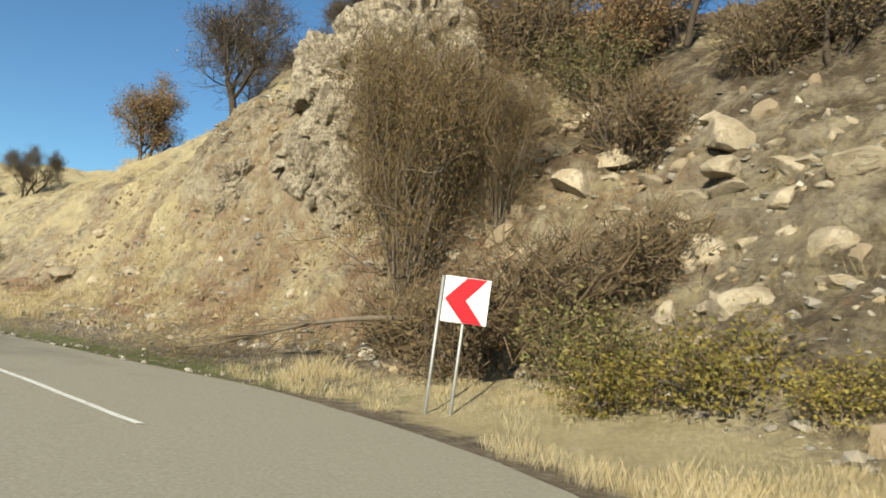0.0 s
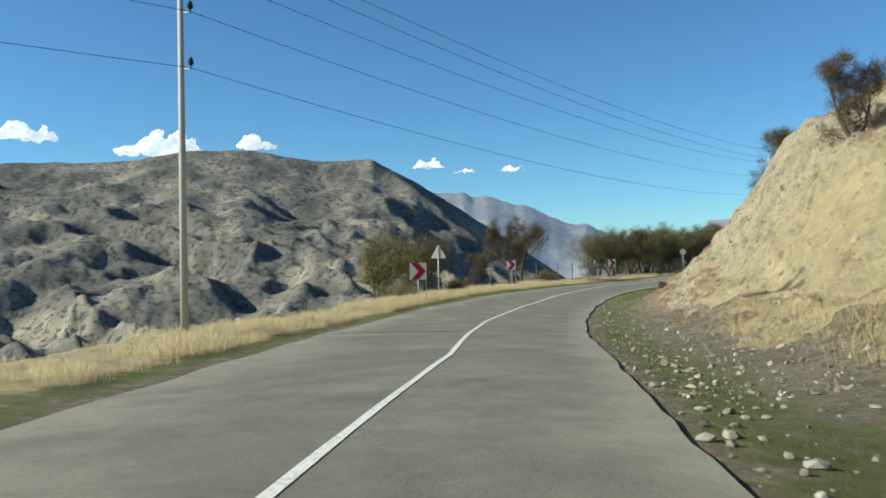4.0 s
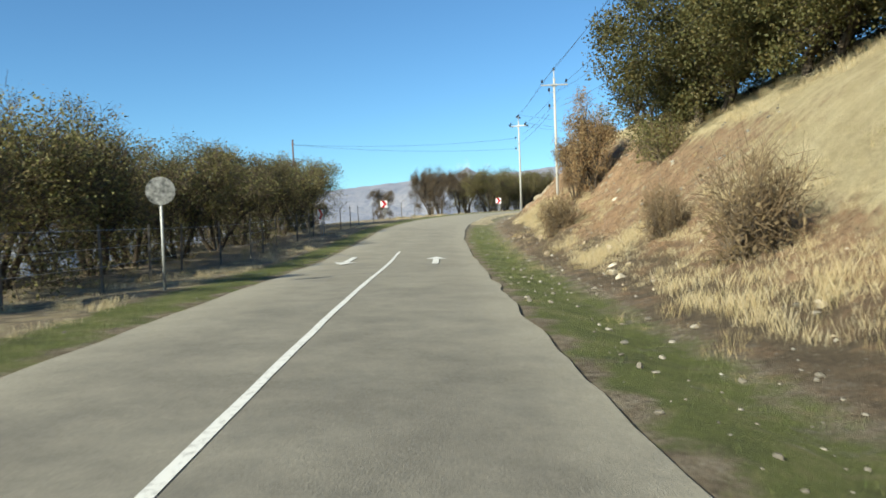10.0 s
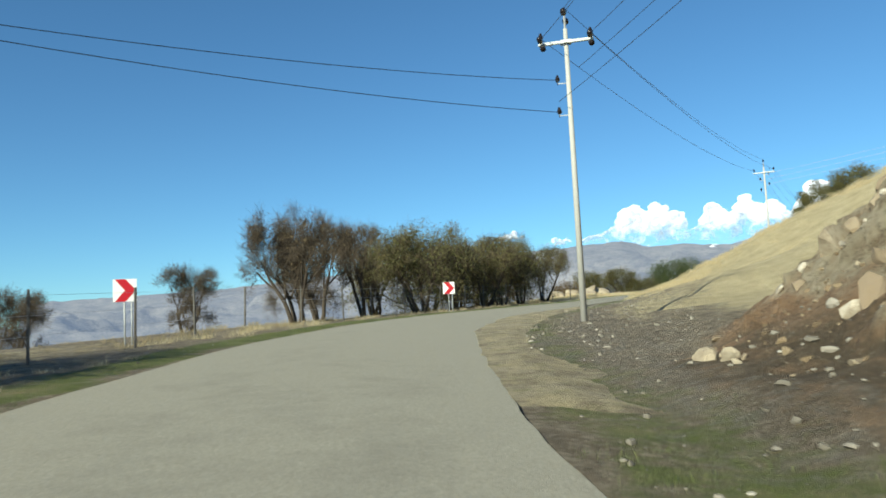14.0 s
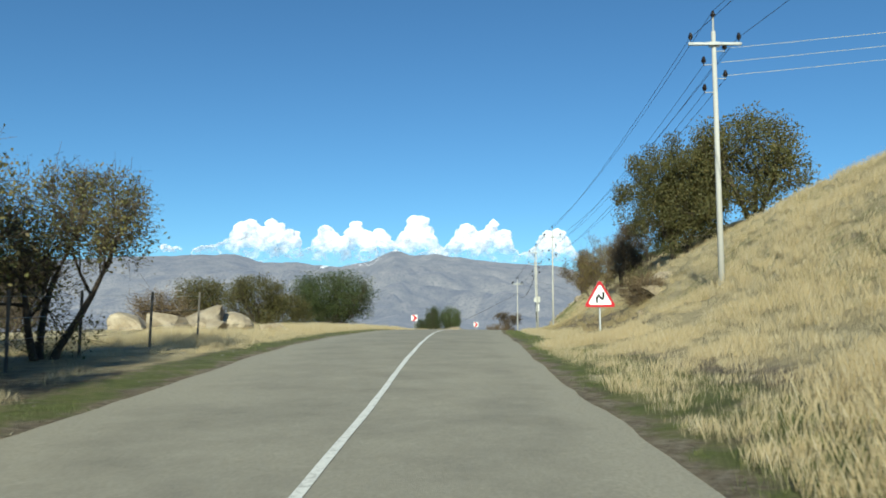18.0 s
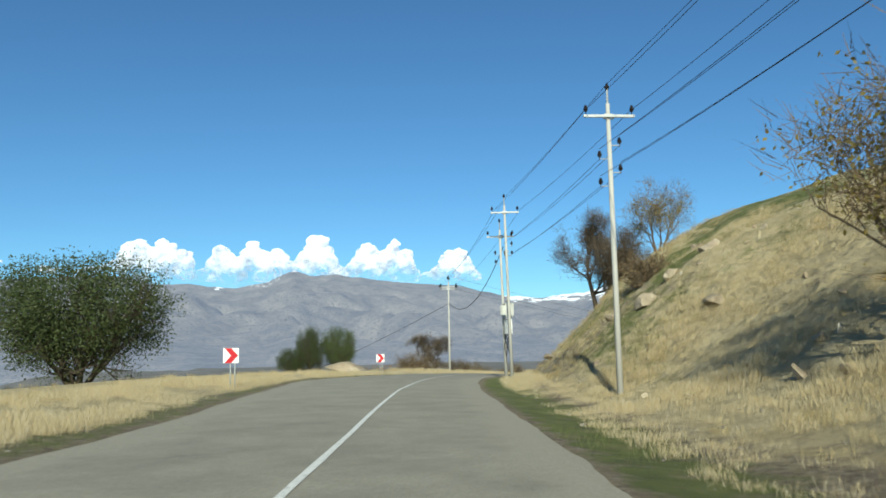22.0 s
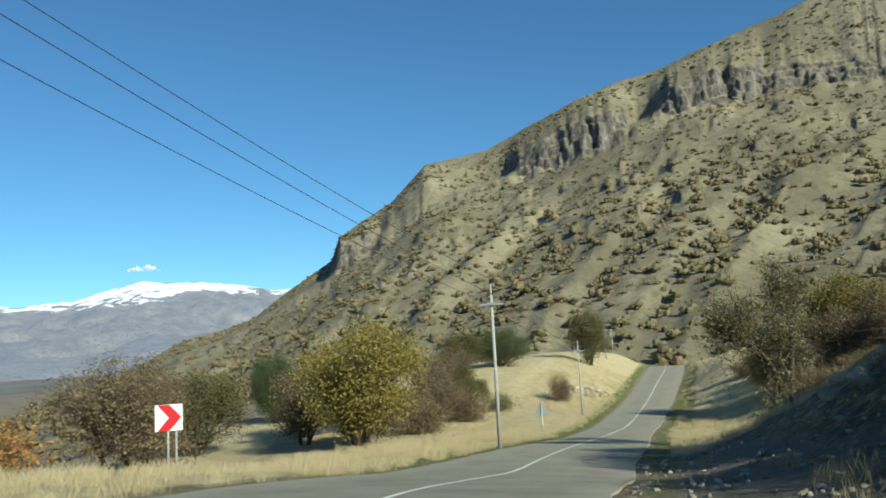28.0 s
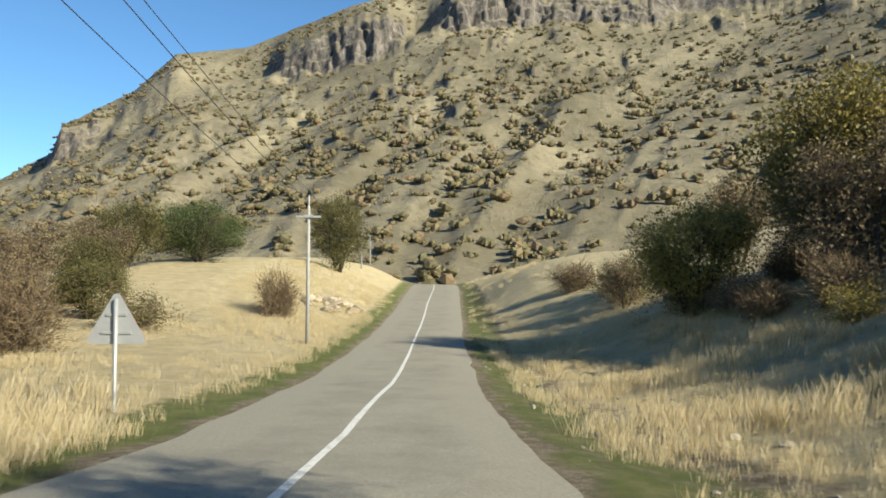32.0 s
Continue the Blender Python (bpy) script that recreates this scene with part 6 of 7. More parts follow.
for s, off, h, k in ((333, -11, 2.2, "bush_brown"), (337, -13, 2.6, "brown"), (341, -10.5, 2.0, "bush_brown"), (345, -12.5, 2.6, "brown"), (349, -10, 1.8, "bush_olive"), (340, -15.5, 2.8, "brown"), (330, -14, 2.4, "brown"), (352, -13, 2.6, "oak_b")):
    plant(k, *spot(s, off), h, 1.3)
# the felled stem lying out of the thicket
log = anchor("fallen_branch", "pale fallen branch with a fresh cut end lying in brush", "branch")
rngl = np.random.RandomState(9)
tip, foot = np.array([-0.35, 13.1, 1.15]), np.array([-4.6, 15.6, 0.15])
segs, side = [], []
prev = tip
for k in range(1, 9):
    u = k / 8
    q = tip + (foot - tip) * u + np.array([0, 0, 0.10 * math.sin(u * 5)])
    segs.append((*prev, *q, 0.055 * (1 - 0.8 * (u - 0.125)), 0.055 * (1 - 0.8 * u)))
    if k > 2:
        for _ in range(4):
            d = (foot - tip) / 5 + rngl.normal(size=3) * np.array([0.4, 0.4, 0.25])
            side.append((*q, *(q + d), 0.014, 0.006))
            side.append((*(q + d), *(q + d * 1.8 + rngl.normal(size=3) * 0.2), 0.006, 0.003))
    prev = q
way = np.array([a[:3] for a in segs] + [segs[-1][3:6]])
fat = np.array([a[6] for a in segs] + [segs[-1][7]])
dw = (foot - tip) / np.linalg.norm(foot - tip)
e1 = np.cross(dw, (0, 0, 1.0))
e1 /= np.linalg.norm(e1)
e2 = np.cross(dw, e1)
ang = np.arange(8) * math.pi / 4
v = (way[:, None] + fat[:, None, None] * (np.cos(ang)[:, None] * e1 + np.sin(ang)[:, None] * e2)).reshape(-1, 3)
f = np.array([(r * 8 + k, r * 8 + (k + 1) % 8, r * 8 + 8 + (k + 1) % 8, r * 8 + 8 + k) for r in range(len(way) - 1) for k in range(8)])
ob = new("stem", mesh_from("stem", v, f, BARK_PALE, True))
ob.parent = log
v, f = tubes(side, 4)
ob = tagged(new("brushwood", mesh_from("brushwood", v, f, BARK_PALE, True)), kind="stuff")
ob.parent = log
bm = bmesh.new()
dv = (tip - foot) / np.linalg.norm(tip - foot)
rod(bm, tip - dv * 0.02, tip + dv * 0.12, 0.052, 0.02, 8)
part("cut_end", bm, CUT_WOOD, log, "fresh pale cut wood")
k = 900
c = tip + (foot - tip) * rngl.uniform(0.3, 1.25, k)[:, None] + rngl.normal(size=(k, 3)) * np.array([0.5, 0.5, 0.2])
c[:, 2] = [max(a[2], ground_z(a[0], a[1]) + 0.1) for a in c]
v, f = twig_quads(c, np.tile((foot - tip) / 6, (k, 1)), rngl, 0.55, 0.0035)
ob = tagged(new("twigwork", mesh_from("twigwork", v, f, TWIGS)), kind="stuff")
ob.parent = log

# scrub on the far hill
gold = (1 + 5**0.5) / 2
CLUMP = np.array([(-1, gold, 0), (1, gold, 0), (-1, -gold, 0), (1, -gold, 0), (0, -1, gold), (0, 1, gold), (0, -1, -gold), (0, 1, -gold), (gold, 0, -1), (gold, 0, 1), (-gold, 0, -1), (-gold, 0, 1)]) / 1.9
CLUMP_FACES = np.array([(0, 11, 5), (0, 5, 1), (0, 1, 7), (0, 7, 10), (0, 10, 11), (1, 5, 9), (5, 11, 4), (11, 10, 2), (10, 7, 6), (7, 1, 8), (3, 9, 4), (3, 4, 2), (3, 2, 6), (3, 6, 8), (3, 8, 9), (4, 9, 5), (2, 4, 11), (6, 2, 10), (8, 6, 7), (9, 8, 1)])
hv, hf, base = [], [], 0
rngs = np.random.RandomState(17)
rows, cols = hx.shape
count = 0
while count < 6800:
    i, j = rngs.randint(2, int(rows * 0.88)), rngs.randint(2, cols - 2)
    d = math.hypot(hx[i, j] - OC[0], hy[i, j] - OC[1])
    if rngs.rand() > min(1.0, d / 420) or 0.61 < i / rows < 0.73:
        continue
    g = i / rows / 0.62
    lean = (22 + 0.13 * j) - 20 * g
    if float(rough(np.array([lean]), np.array([g * 3.0]), 0.28, 3, 0.6, 2)[0]) < rngs.uniform(-1.0, 0.5):
        continue
    r = 1.15 * (0.55 + 1.3 * rngs.rand() ** 1.8) * (1.15 if i < rows * 0.45 else 0.8)
    at = np.array([hx[i, j], hy[i, j], hh[i, j]])
    for _ in range(rngs.randint(3, 6)):
        lump = CLUMP[None] * rngs.uniform(0.72, 1.28, (1, 12, 1)) * rngs.uniform(0.42, 0.62, (1, 1, 3)) * r * np.array([1, 1, 0.8])
        v = (lump + at + rngs.normal(size=3) * np.array([0.42, 0.42, 0.18]) * r + np.array([0, 0, 0.38 * r])).reshape(-1, 3)
        hv.append(v), hf.append(CLUMP_FACES + base)
        base += 12
    c = rngs.normal(size=(9, 3)) * np.array([0.6, 0.6, 0.36]) * r + at + np.array([0, 0, 0.5 * r])
    v, f = leaf_quads(c, 0.38 + 0.12 * r, rngs)
    hv.append(v), hf.append(np.vstack([f[:, [0, 1, 2]], f[:, [0, 2, 3]]]) + base)
    base += len(v)
    count += 1
LEAF_SCRUB = leafy("scrub_leaves", [(0.125, 0.11, 0.058), (0.165, 0.14, 0.074), (0.20, 0.16, 0.088), (0.105, 0.102, 0.054), (0.175, 0.128, 0.076)], 0.7, 0.1)
tagged(new("hill_scrub", mesh_from("hill_scrub", np.vstack(hv), np.vstack(hf), LEAF_SCRUB)), "scattered olive and brown scrub over the dry hillside", "scrub", kind="stuff")
hv, hf, base = [], [], 0
for _ in range(520):
    s, off = rngs.uniform(322, 470), -rngs.uniform(34, 95)
    x, y = spot(s, off)
    r = rngs.uniform(0.7, 1.8)
    n = int(22 + 14 * r)
    c = rngs.normal(size=(n, 3)) * np.array([0.5, 0.5, 0.35]) * r + np.array([x, y, ground_z(x, y) + 0.5 * r])
    v, f = leaf_quads(c, 0.4 + 0.1 * r, rngs)
    hv.append(v), hf.append(f + base)
    base += len(v)
tagged(new("valley_scrub", mesh_from("valley_scrub", np.vstack(hv), np.vstack(hf), LEAF_SCRUB)), "low brown scrub on the slope below the road", "scrub", kind="stuff")

# ---- stones ----
def rock_shape(k, fineness):
    """An angular block, its faces knapped off by planes."""
    bm = bmesh.new()
    bmesh.ops.create_icosphere(bm, subdivisions=fineness, radius=0.5)
    sh = Vector((5.3 * k, 2.1 * k, 0))
    for v in bm.verts:
        n = v.co.normalized()
        for j in range(11):
            d = Vector((noise.noise(sh + Vector((j * 1.7, 0.4, 1.3))), noise.noise(sh + Vector((0.7, j * 1.3, 2.7))), noise.noise(sh + Vector((3.1, 0.2, j * 1.9))))).normalized()
            over = v.co.dot(d) - 0.22 - 0.016 * j
            if over > 0:
                v.co -= d * over
        v.co *= 1 + 0.14 * noise.noise(n * 1.4 + sh) + 0.07 * noise.noise(n * 4 + sh) + 0.035 * noise.noise(n * 9 + sh)
        v.co *= 1.45
        v.co.x *= 1.15
        v.co.z *= 0.62
    me = bpy.data.meshes.new("rock")
    bm.to_mesh(me)
    bm.free()
    me.materials.append(ROCK)
    return me


ROCKS = [rock_shape(k, 3) for k in range(7)]
SMALL_ROCKS = [rock_shape(k, 2) for k in range(7)]


LEDGE, t, p = material("conglomerate", 0.95)
c = ramp(t, noise_node(t, 1.4, 8, 0.75), (0.3, (0.25, 0.205, 0.145)), (0.5, (0.41, 0.35, 0.255)), (0.7, (0.56, 0.495, 0.385)))
pebbles = node(t, "ShaderNodeTexVoronoi", Scale=26.0)
co = t.nodes.new("ShaderNodeTexCoord")
t.links.new(co.outputs["Object"], pebbles.inputs["Vector"])
c = mixed(t, ramp(t, pebbles.outputs["Distance"], (0.35, (0, 0, 0)), (0.7, (0.6, 0.6, 0.6))), c, (0.13, 0.105, 0.075))
c = mixed(t, ramp(t, noise_node(t, 3, 8, 0.75), (0.5, (0, 0, 0)), (0.6, (0.75, 0.75, 0.75))), c, (0.12, 0.092, 0.062))
t.links.new(c, p.inputs["Base Color"])
bump(t, p, noise_node(t, 6, 9, 0.75), 1.0, 0.15)
LEDGES = []
for k in range(4):
    # a steep lump of cemented pebbles with hollows
    bm = bmesh.new()
    bmesh.ops.create_icosphere(bm, subdivisions=5, radius=0.5)
    sh = Vector((7.1 * k, 3.3 * k, 1.7))
    for v in bm.verts:
        n = v.co.normalized()
        q = n * 0.5
        q = Vector([max(-0.40, min(0.40, c)) for c in q]) * 1.15
        near = noise.voronoi(q * 13 + sh)[0]
        fine_near = noise.voronoi(q * 21 + sh)[0]
        d = 0.18 * noise.noise(n * 1.6 + sh) - 0.34 * max(0.0, noise.noise(n * 3.1 + sh) - 0.08) + 0.09 * noise.noise(n * 6.5 + sh)
        d += 0.05 * (0.45 - near[0]) + 0.03 * (0.45 - fine_near[0])
        v.co = q + n * d
    me = bpy.data.meshes.new("ledge")
    bm.to_mesh(me)
    bm.free()
    me.materials.append(LEDGE)
    LEDGES.append(me)


def rock(x, y, size, label="pale angular limestone boulder on the slope", sink=0.3, k=None, flat=1.0, z=None, long=1.0):
    k = int(abs(x * 13 + y * 7)) % 7 if k is None else k
    ob = tagged(new("boulder", ROCKS[k]), label, "rock", "boulders")
    zz = ground_z(x, y) if z is None else z
    ob.matrix_basis = pose(x, y, zz + size * flat * (0.36 - sink), (x * 31) % 40 - 20, (y * 17) % 30 - 15, (x * 77 + y * 53) % 360) @ Matrix.Diagonal((size * long, size, size * flat, 1))
    return ob


for x, y, size in ((5.1, 14.5, 1.2), (4.2, 13.8, 0.95), (5.0, 11.0, 0.7), (4.0, 11.9, 0.9), (5.9, 11.0, 0.9), (5.0, 10.1, 0.75), (4.7, 12.9, 0.55), (5.4, 12.2, 0.6), (4.5, 11.4, 0.45), (5.6, 13.2, 0.55), (6.2, 12.4, 0.5), (3.6, 12.8, 0.5), (4.9, 9.4, 0.5), (6.4, 10.2, 0.6), (5.3, 15.6, 0.6), (3.9, 14.9, 0.5), (2.6, 15.5, 0.9), (3.3, 16.3, 1.1)):
    rock(x, y, 0.78 * size)
for x, y, size in ((-12.75, 27.5, 0.95), (-10.1, 24.3, 0.8), (-10.9, 25.6, 0.5), (-11.8, 26.6, 0.4), (-13.8, 28.8, 0.5), (-14.9, 29.8, 0.45), (-8.6, 22.6, 0.5), (-9.4, 24.9, 0.4), (-12.2, 28.6, 0.45)):
    rock(x, y, size, "white limestone block lying in dry grass", 0.42)
for s, off, size, k in ((16.4, 8.3, 2.3, 0), (18.0, 8.5, 2.5, 2), (19.6, 8.8, 2.1, 1), (14.8, 8.4, 2.2, 3), (17.2, 9.4, 2.6, 1), (13.4, 8.6, 2.0, 0)):
    rock(*spot(s, off), size, "massive brown-grey conglomerate ledge jutting from the cut bank", 0.30, k, 1.25, None, 1.1).data = LEDGES[k]
for x, y, size, k in ((-3.7, 20.4, 1.1, 1), (-3.2, 19.9, 1.2, 2), (-2.7, 19.5, 1.2, 0), (-2.25, 19.0, 1.4, 3), (-3.9, 21.0, 1.2, 3), (-2.9, 20.4, 1.7, 0), (-2.2, 19.9, 1.7, 2), (-1.8, 18.7, 1.3, 1)):
    rock(x, y, size, "massive brown-grey conglomerate ledge jutting from the cut bank", 0.36, k, 1.5, None, 1.0).data = LEDGES[k]
rngr = np.random.RandomState(23)
for _ in range(60):
    s = rngr.uniform(1, 12)
    rock(*spot(s, rngr.uniform(5.8, 10.5)), 0.3 + 0.4 * rngr.rand() ** 1.6, "pale limestone stone in the cut bank")
for _ in range(14):
    s = rngr.uniform(15.5, 22)
    rock(*spot(s, rngr.uniform(6.8, 9.2)), rngr.uniform(0.5, 1.2), "rough grey conglomerate outcrop in the cut bank", 0.42).data = LEDGES[rngr.randint(0, 4)]
for dx, dy, size in ((0, 0, 2.0), (-1.6, -1.2, 1.4), (1.2, 1.0, 1.3), (-2.8, 0.2, 1.5), (0.4, -1.6, 1.0), (-1.0, 1.5, 1.2)):
    rock(-67.6 + dx, 192.6 + dy, size, "pile of pale boulders in dry grass", 0.25)
rock(-64.6, 192.5, 0.8, "dark boulder beside the road", 0.2)
rock(-31.2, 262.2, 2.2, "large pale boulder in dry grass by the road", 0.25, flat=0.7)
for x, y, size in ((-30.7, 222.5, 0.85), (-31.9, 223.2, 0.65), (-33.6, 222.8, 0.75), (-32.6, 226.0, 0.6), (-29.6, 227.2, 0.7), (-28.2, 230.0, 0.6), (-34.2, 218.8, 0.55)):
    rock(x, y, size, "reddish boulder on the grassy hillside", 0.3)
rock(-30.3, 234.0, 0.5, "pale stone on the green slope", 0.2)
for x, y, size in ((-50.8, 184.6, 1.1), (-51.8, 183.4, 0.7), (-49.6, 186.2, 0.8)):
    rock(x, y, size, "grey boulder in long dry grass", 0.35)
for _ in range(26):
    a, r = rngr.uniform(0, 6.28), rngr.uniform(0, 1) ** 0.7
    rock(53.0 + 3.0 * r * math.cos(a), 276.0 + 1.5 * r * math.sin(a), rngr.uniform(0.35, 0.8), "stone of a rubble heap", 0.15)
for x, y, size in ((-2.4, 251.9, 0.7), (-1.0, 252.6, 0.5), (0.6, 252.4, 0.5)):
    rock(x, y, size, "pale stone on the shaded bank", 0.25)
slab = anchor("culvert_block", "broken earth-stained concrete culvert block at the foot of the bank", "concrete block")
bm = bmesh.new()
box(bm, (0.5, 0.2, 0.32), (0, 0, 0.0), bevel=0.05)
box(bm, (0.35, 0.25, 0.16), (0.35, 0.05, -0.1), (0, 12, 8), bevel=0.03)
bmesh.ops.subdivide_edges(bm, edges=bm.edges[:], cuts=2, use_grid_fill=True)
for v in bm.verts:
    v.co += Vector((noise.noise(v.co * 3), noise.noise(v.co * 3 + Vector((5, 0, 0))), noise.noise(v.co * 3 + Vector((0, 5, 0))))) * 0.04
part("block", bm, DIRTY_CONCRETE, slab)
slab.matrix_basis = pose(*spot(68.2, 3.6), ground_z(*spot(68.2, 3.6)) + 0.15, 6, 14, 60)


def ground_zs(x, y):
    i = np.clip(np.searchsorted(GX, x) - 1, 0, len(GX) - 2)
    j = np.clip(np.searchsorted(GY, y) - 1, 0, len(GY) - 2)
    u, v = (x - GX[i]) / (GX[i + 1] - GX[i]), (y - GY[j]) / (GY[j + 1] - GY[j])
    return (HZ[j, i] * (1 - u) + HZ[j, i + 1] * u) * (1 - v) + (HZ[j + 1, i] * (1 - u) + HZ[j + 1, i + 1] * u) * v


def scatter(n, s0, s1, u0, u1, right, rng, power=1.0):
    """Random places beside the road: u is the distance from its edge."""
    s = rng.uniform(s0, s1, n)
    u = u0 + (u1 - u0) * rng.uniform(0, 1, n) ** power
    off = right_edge(s) + u if right else left_edge(s) - u
    k = np.clip(np.searchsorted(S, s), 0, len(S) - 1)
    x, y = np.interp(s, S, LX) + off * NX[k], np.interp(s, S, LY) + off * NY[k]
    return x, y, ground_zs(x, y), s, u


# the cut banks: crumbling faces with runnels and lumps of their own


def from_grid(values, x, y):
    i = np.clip(np.searchsorted(GX, x) - 1, 0, len(GX) - 2)
    j = np.clip(np.searchsorted(GY, y) - 1, 0, len(GY) - 2)
    u, v = (x - GX[i]) / (GX[i + 1] - GX[i]), (y - GY[j]) / (GY[j + 1] - GY[j])
    return (values[j, i] * (1 - u) + values[j, i + 1] * u) * (1 - v) + (values[j + 1, i] * (1 - u) + values[j + 1, i + 1] * u) * v


def earth_bank(label, s0, s1, u0, u1, tall, shift, step=0.12):
    s, u = np.arange(s0, s1, step), np.arange(u0, u1, step * 0.85)
    ss, uu = np.meshgrid(s, u)
    off = right_edge(ss) + uu
    nx, ny = np.interp(ss, S, NX), np.interp(ss, S, NY)
    x, y = np.interp(ss, S, LX) + off * nx, np.interp(ss, S, LY) + off * ny
    z = ground_zs(x, y)
    for _ in range(4):
        z[1:-1, 1:-1] = (z[:-2, 1:-1] + z[2:, 1:-1] + z[1:-1, :-2] + z[1:-1, 2:]) / 4
    pts = np.stack([x, y, z], -1)
    across, up = np.gradient(pts, axis=1), np.gradient(pts, axis=0)
    n = np.cross(across, up)
    n /= np.linalg.norm(n, axis=-1, keepdims=True)
    n *= np.sign(n[..., 2:3])
    arc = np.cumsum(np.linalg.norm(up, axis=-1), 0)
    a, b = ss + 0.3 * rough(ss, arc, 0.6, 2, 0.5, shift), arc + 0.3 * rough(ss, arc, 0.6, 2, 0.5, shift + 7)
    d = 0.34 * np.abs(rough(a, b * 0.8, 0.8, 2, 0.5, shift)) + 0.22 * np.abs(rough(a * 1.5, b * 0.7, 1.5, 2, 0.6, shift + 3)) + 0.13 * np.abs(rough(a, b, 3.1, 3, 0.6, shift + 5)) + 0.10 * rough(a * 2.2, b * 0.35, 1.3, 3, 0.6, shift + 9)
    d = d + 0.10 * np.abs(rough(a * 1.2, b, 5.5, 2, 0.6, shift + 13)) + 0.05 * rough(a, b, 9.0, 2, 0.6, shift + 17)
    d = tall * (d - d.mean())
    w = smooth(np.minimum(np.minimum(ss - s0, s1 - ss), np.minimum(uu - u0, u1 - uu)), 0, 1.3)
    d = d * w + 0.02 * w - 0.10 * (1 - w)
    pts = pts + n * d[..., None]
    me = mesh_from("earth_bank", pts.reshape(-1, 3), grid_faces(*ss.shape), GROUND)
    for key, value in masks.items():
        v = from_grid(np.clip(value, 0, 1).reshape(shape), x, y)
        v = v + w * {"stone": 0.5, "straw": -0.35, "soil": -0.5, "red": 0.2}.get(key, 0.0) * d / tall * (v > 0.03)
        me.attributes.new(key, "FLOAT", "POINT").data.foreach_set("value", np.clip(v, 0, 1).ravel().astype(np.float32))
    return tagged(new("earth_bank", me), label, "earth bank", kind="structure")


earth_bank("steep crumbling bank of earth, pale rubble and dry grass", -4, 33, 2.3, 9.6, 1.15, 0.0, 0.085)
earth_bank("eroded bank of pale rubble and ochre earth", 33.5, 76, 1.7, 9.4, 0.95, 30.0, 0.095)
earth_bank("low earth bank with straw grass beside the verge", 76.5, 111.5, 2.3, 7.4, 0.7, 60.0, 0.11)
earth_bank("cut bank of reddish brown earth", 112, 152, 2.5, 7.8, 0.8, 90.0, 0.10)
earth_bank("grassy slope of brown earth with small outcrops", 246, 283, 2.6, 11.0, 0.45, 150.0, 0.12)
earth_bank("shaded earth bank at the last bend", 297, 321, 2.2, 8.0, 0.4, 120.0)

# soil washed over the edge of the asphalt
ss, oo = np.meshgrid(np.arange(146, 176, 0.15), np.arange(-2.4, 1.6, 0.15))
off = right_edge(ss) + oo
x, y = np.interp(ss, S, LX) + off * np.interp(ss, S, NX), np.interp(ss, S, LY) + off * np.interp(ss, S, NY)
reach = table(ss, (146, -0.6), (152, -0.1), (158, 0.3), (164, 0.7), (169, 0.5), (176, -0.5)) - 0.35 + 0.5 * rough(x, y, 0.3, 5, 0.7, 71)
heap = 0.035 * np.tanh((oo + reach) / 1.1) + 0.025 * rough(x, y, 1.8, 3, 0.6, 75) * smooth(oo + reach, 0, 1)
heap -= 0.16 * (1 - smooth(np.minimum(np.minimum(ss - 146, 176 - ss), 1.6 - oo), 0.15, 1.2))
level = np.maximum(np.interp(ss, S, LZ) + banking(ss, off) + 0.02, np.where(oo > 0.2, ground_zs(x, y), -99))
me = mesh_from("dirt_fan", np.stack([x, y, level + heap], -1).reshape(-1, 3), grid_faces(*ss.shape)[:, ::-1], GROUND, True)
for key, value in (("stone", 0.4), ("straw", 0.34), ("green", 0.2)):
    me.attributes.new(key, "FLOAT", "POINT").data.foreach_set("value", np.full(ss.size, value, np.float32))
tagged(new("dirt_fan", me), "brown soil and grit washed over the edge of the asphalt", "dirt", kind="structure")

# stones sticking out of the banks, too many to count
SHAPES = []
for me in SMALL_ROCKS:
    co = np.empty(len(me.vertices) * 3, np.float32)
    me.vertices.foreach_get("co", co)
    SHAPES.append((co.reshape(-1, 3), np.array([list(p.vertices) for p in me.polygons])))
rngb = np.random.RandomState(61)
bv, bf, base = [], [], 0
for n, s0, s1, u0, u1, lo, hi in ((420, -2, 14, 2.8, 9, 0.10, 0.42), (460, 13, 32, 2.4, 8, 0.05, 0.26), (40, 14, 24, 5, 8.5, 0.12, 0.4), (130, 30, 56, 2.5, 8, 0.06, 0.24), (110, 55, 76, 2.2, 8, 0.05, 0.18), (120, 76, 112, 2.5, 6, 0.06, 0.25), (200, 112, 151, 2.5, 7, 0.06, 0.26), (60, 142, 151, 4.0, 7.5, 0.2, 0.55), (60, 284, 318, 2, 7, 0.08, 0.3), (420, 36, 68, 0.5, 3.4, 0.03, 0.10), (60, 205, 262, 3, 11, 0.1, 0.35)):
    x, y, z, s, u = scatter(n, s0, s1, u0, u1, True, rngb)
    size = lo + (hi - lo) * rngb.uniform(0, 1, n) ** 2.4
    for k in range(n):
        co, fa = SHAPES[rngb.randint(0, len(SHAPES))]
        turn = np.array(pose(0, 0, 0, *rngb.uniform(-180, 180, 3)).to_3x3())
        v = (co * rngb.uniform(0.7, 1.3, 3)) @ turn.T * size[k] + np.array([x[k], y[k], z[k] + 0.06 * size[k]])
        bv.append(v), bf.append(fa + base)
        base += len(v)
STONES = bpy.data.materials.new("bank_stone")
STONES.use_nodes = True
t, p = STONES.node_tree, STONES.node_tree.nodes["Principled BSDF"]
p.inputs["Roughness"].default_value = 0.9
g = t.nodes.new("ShaderNodeNewGeometry")
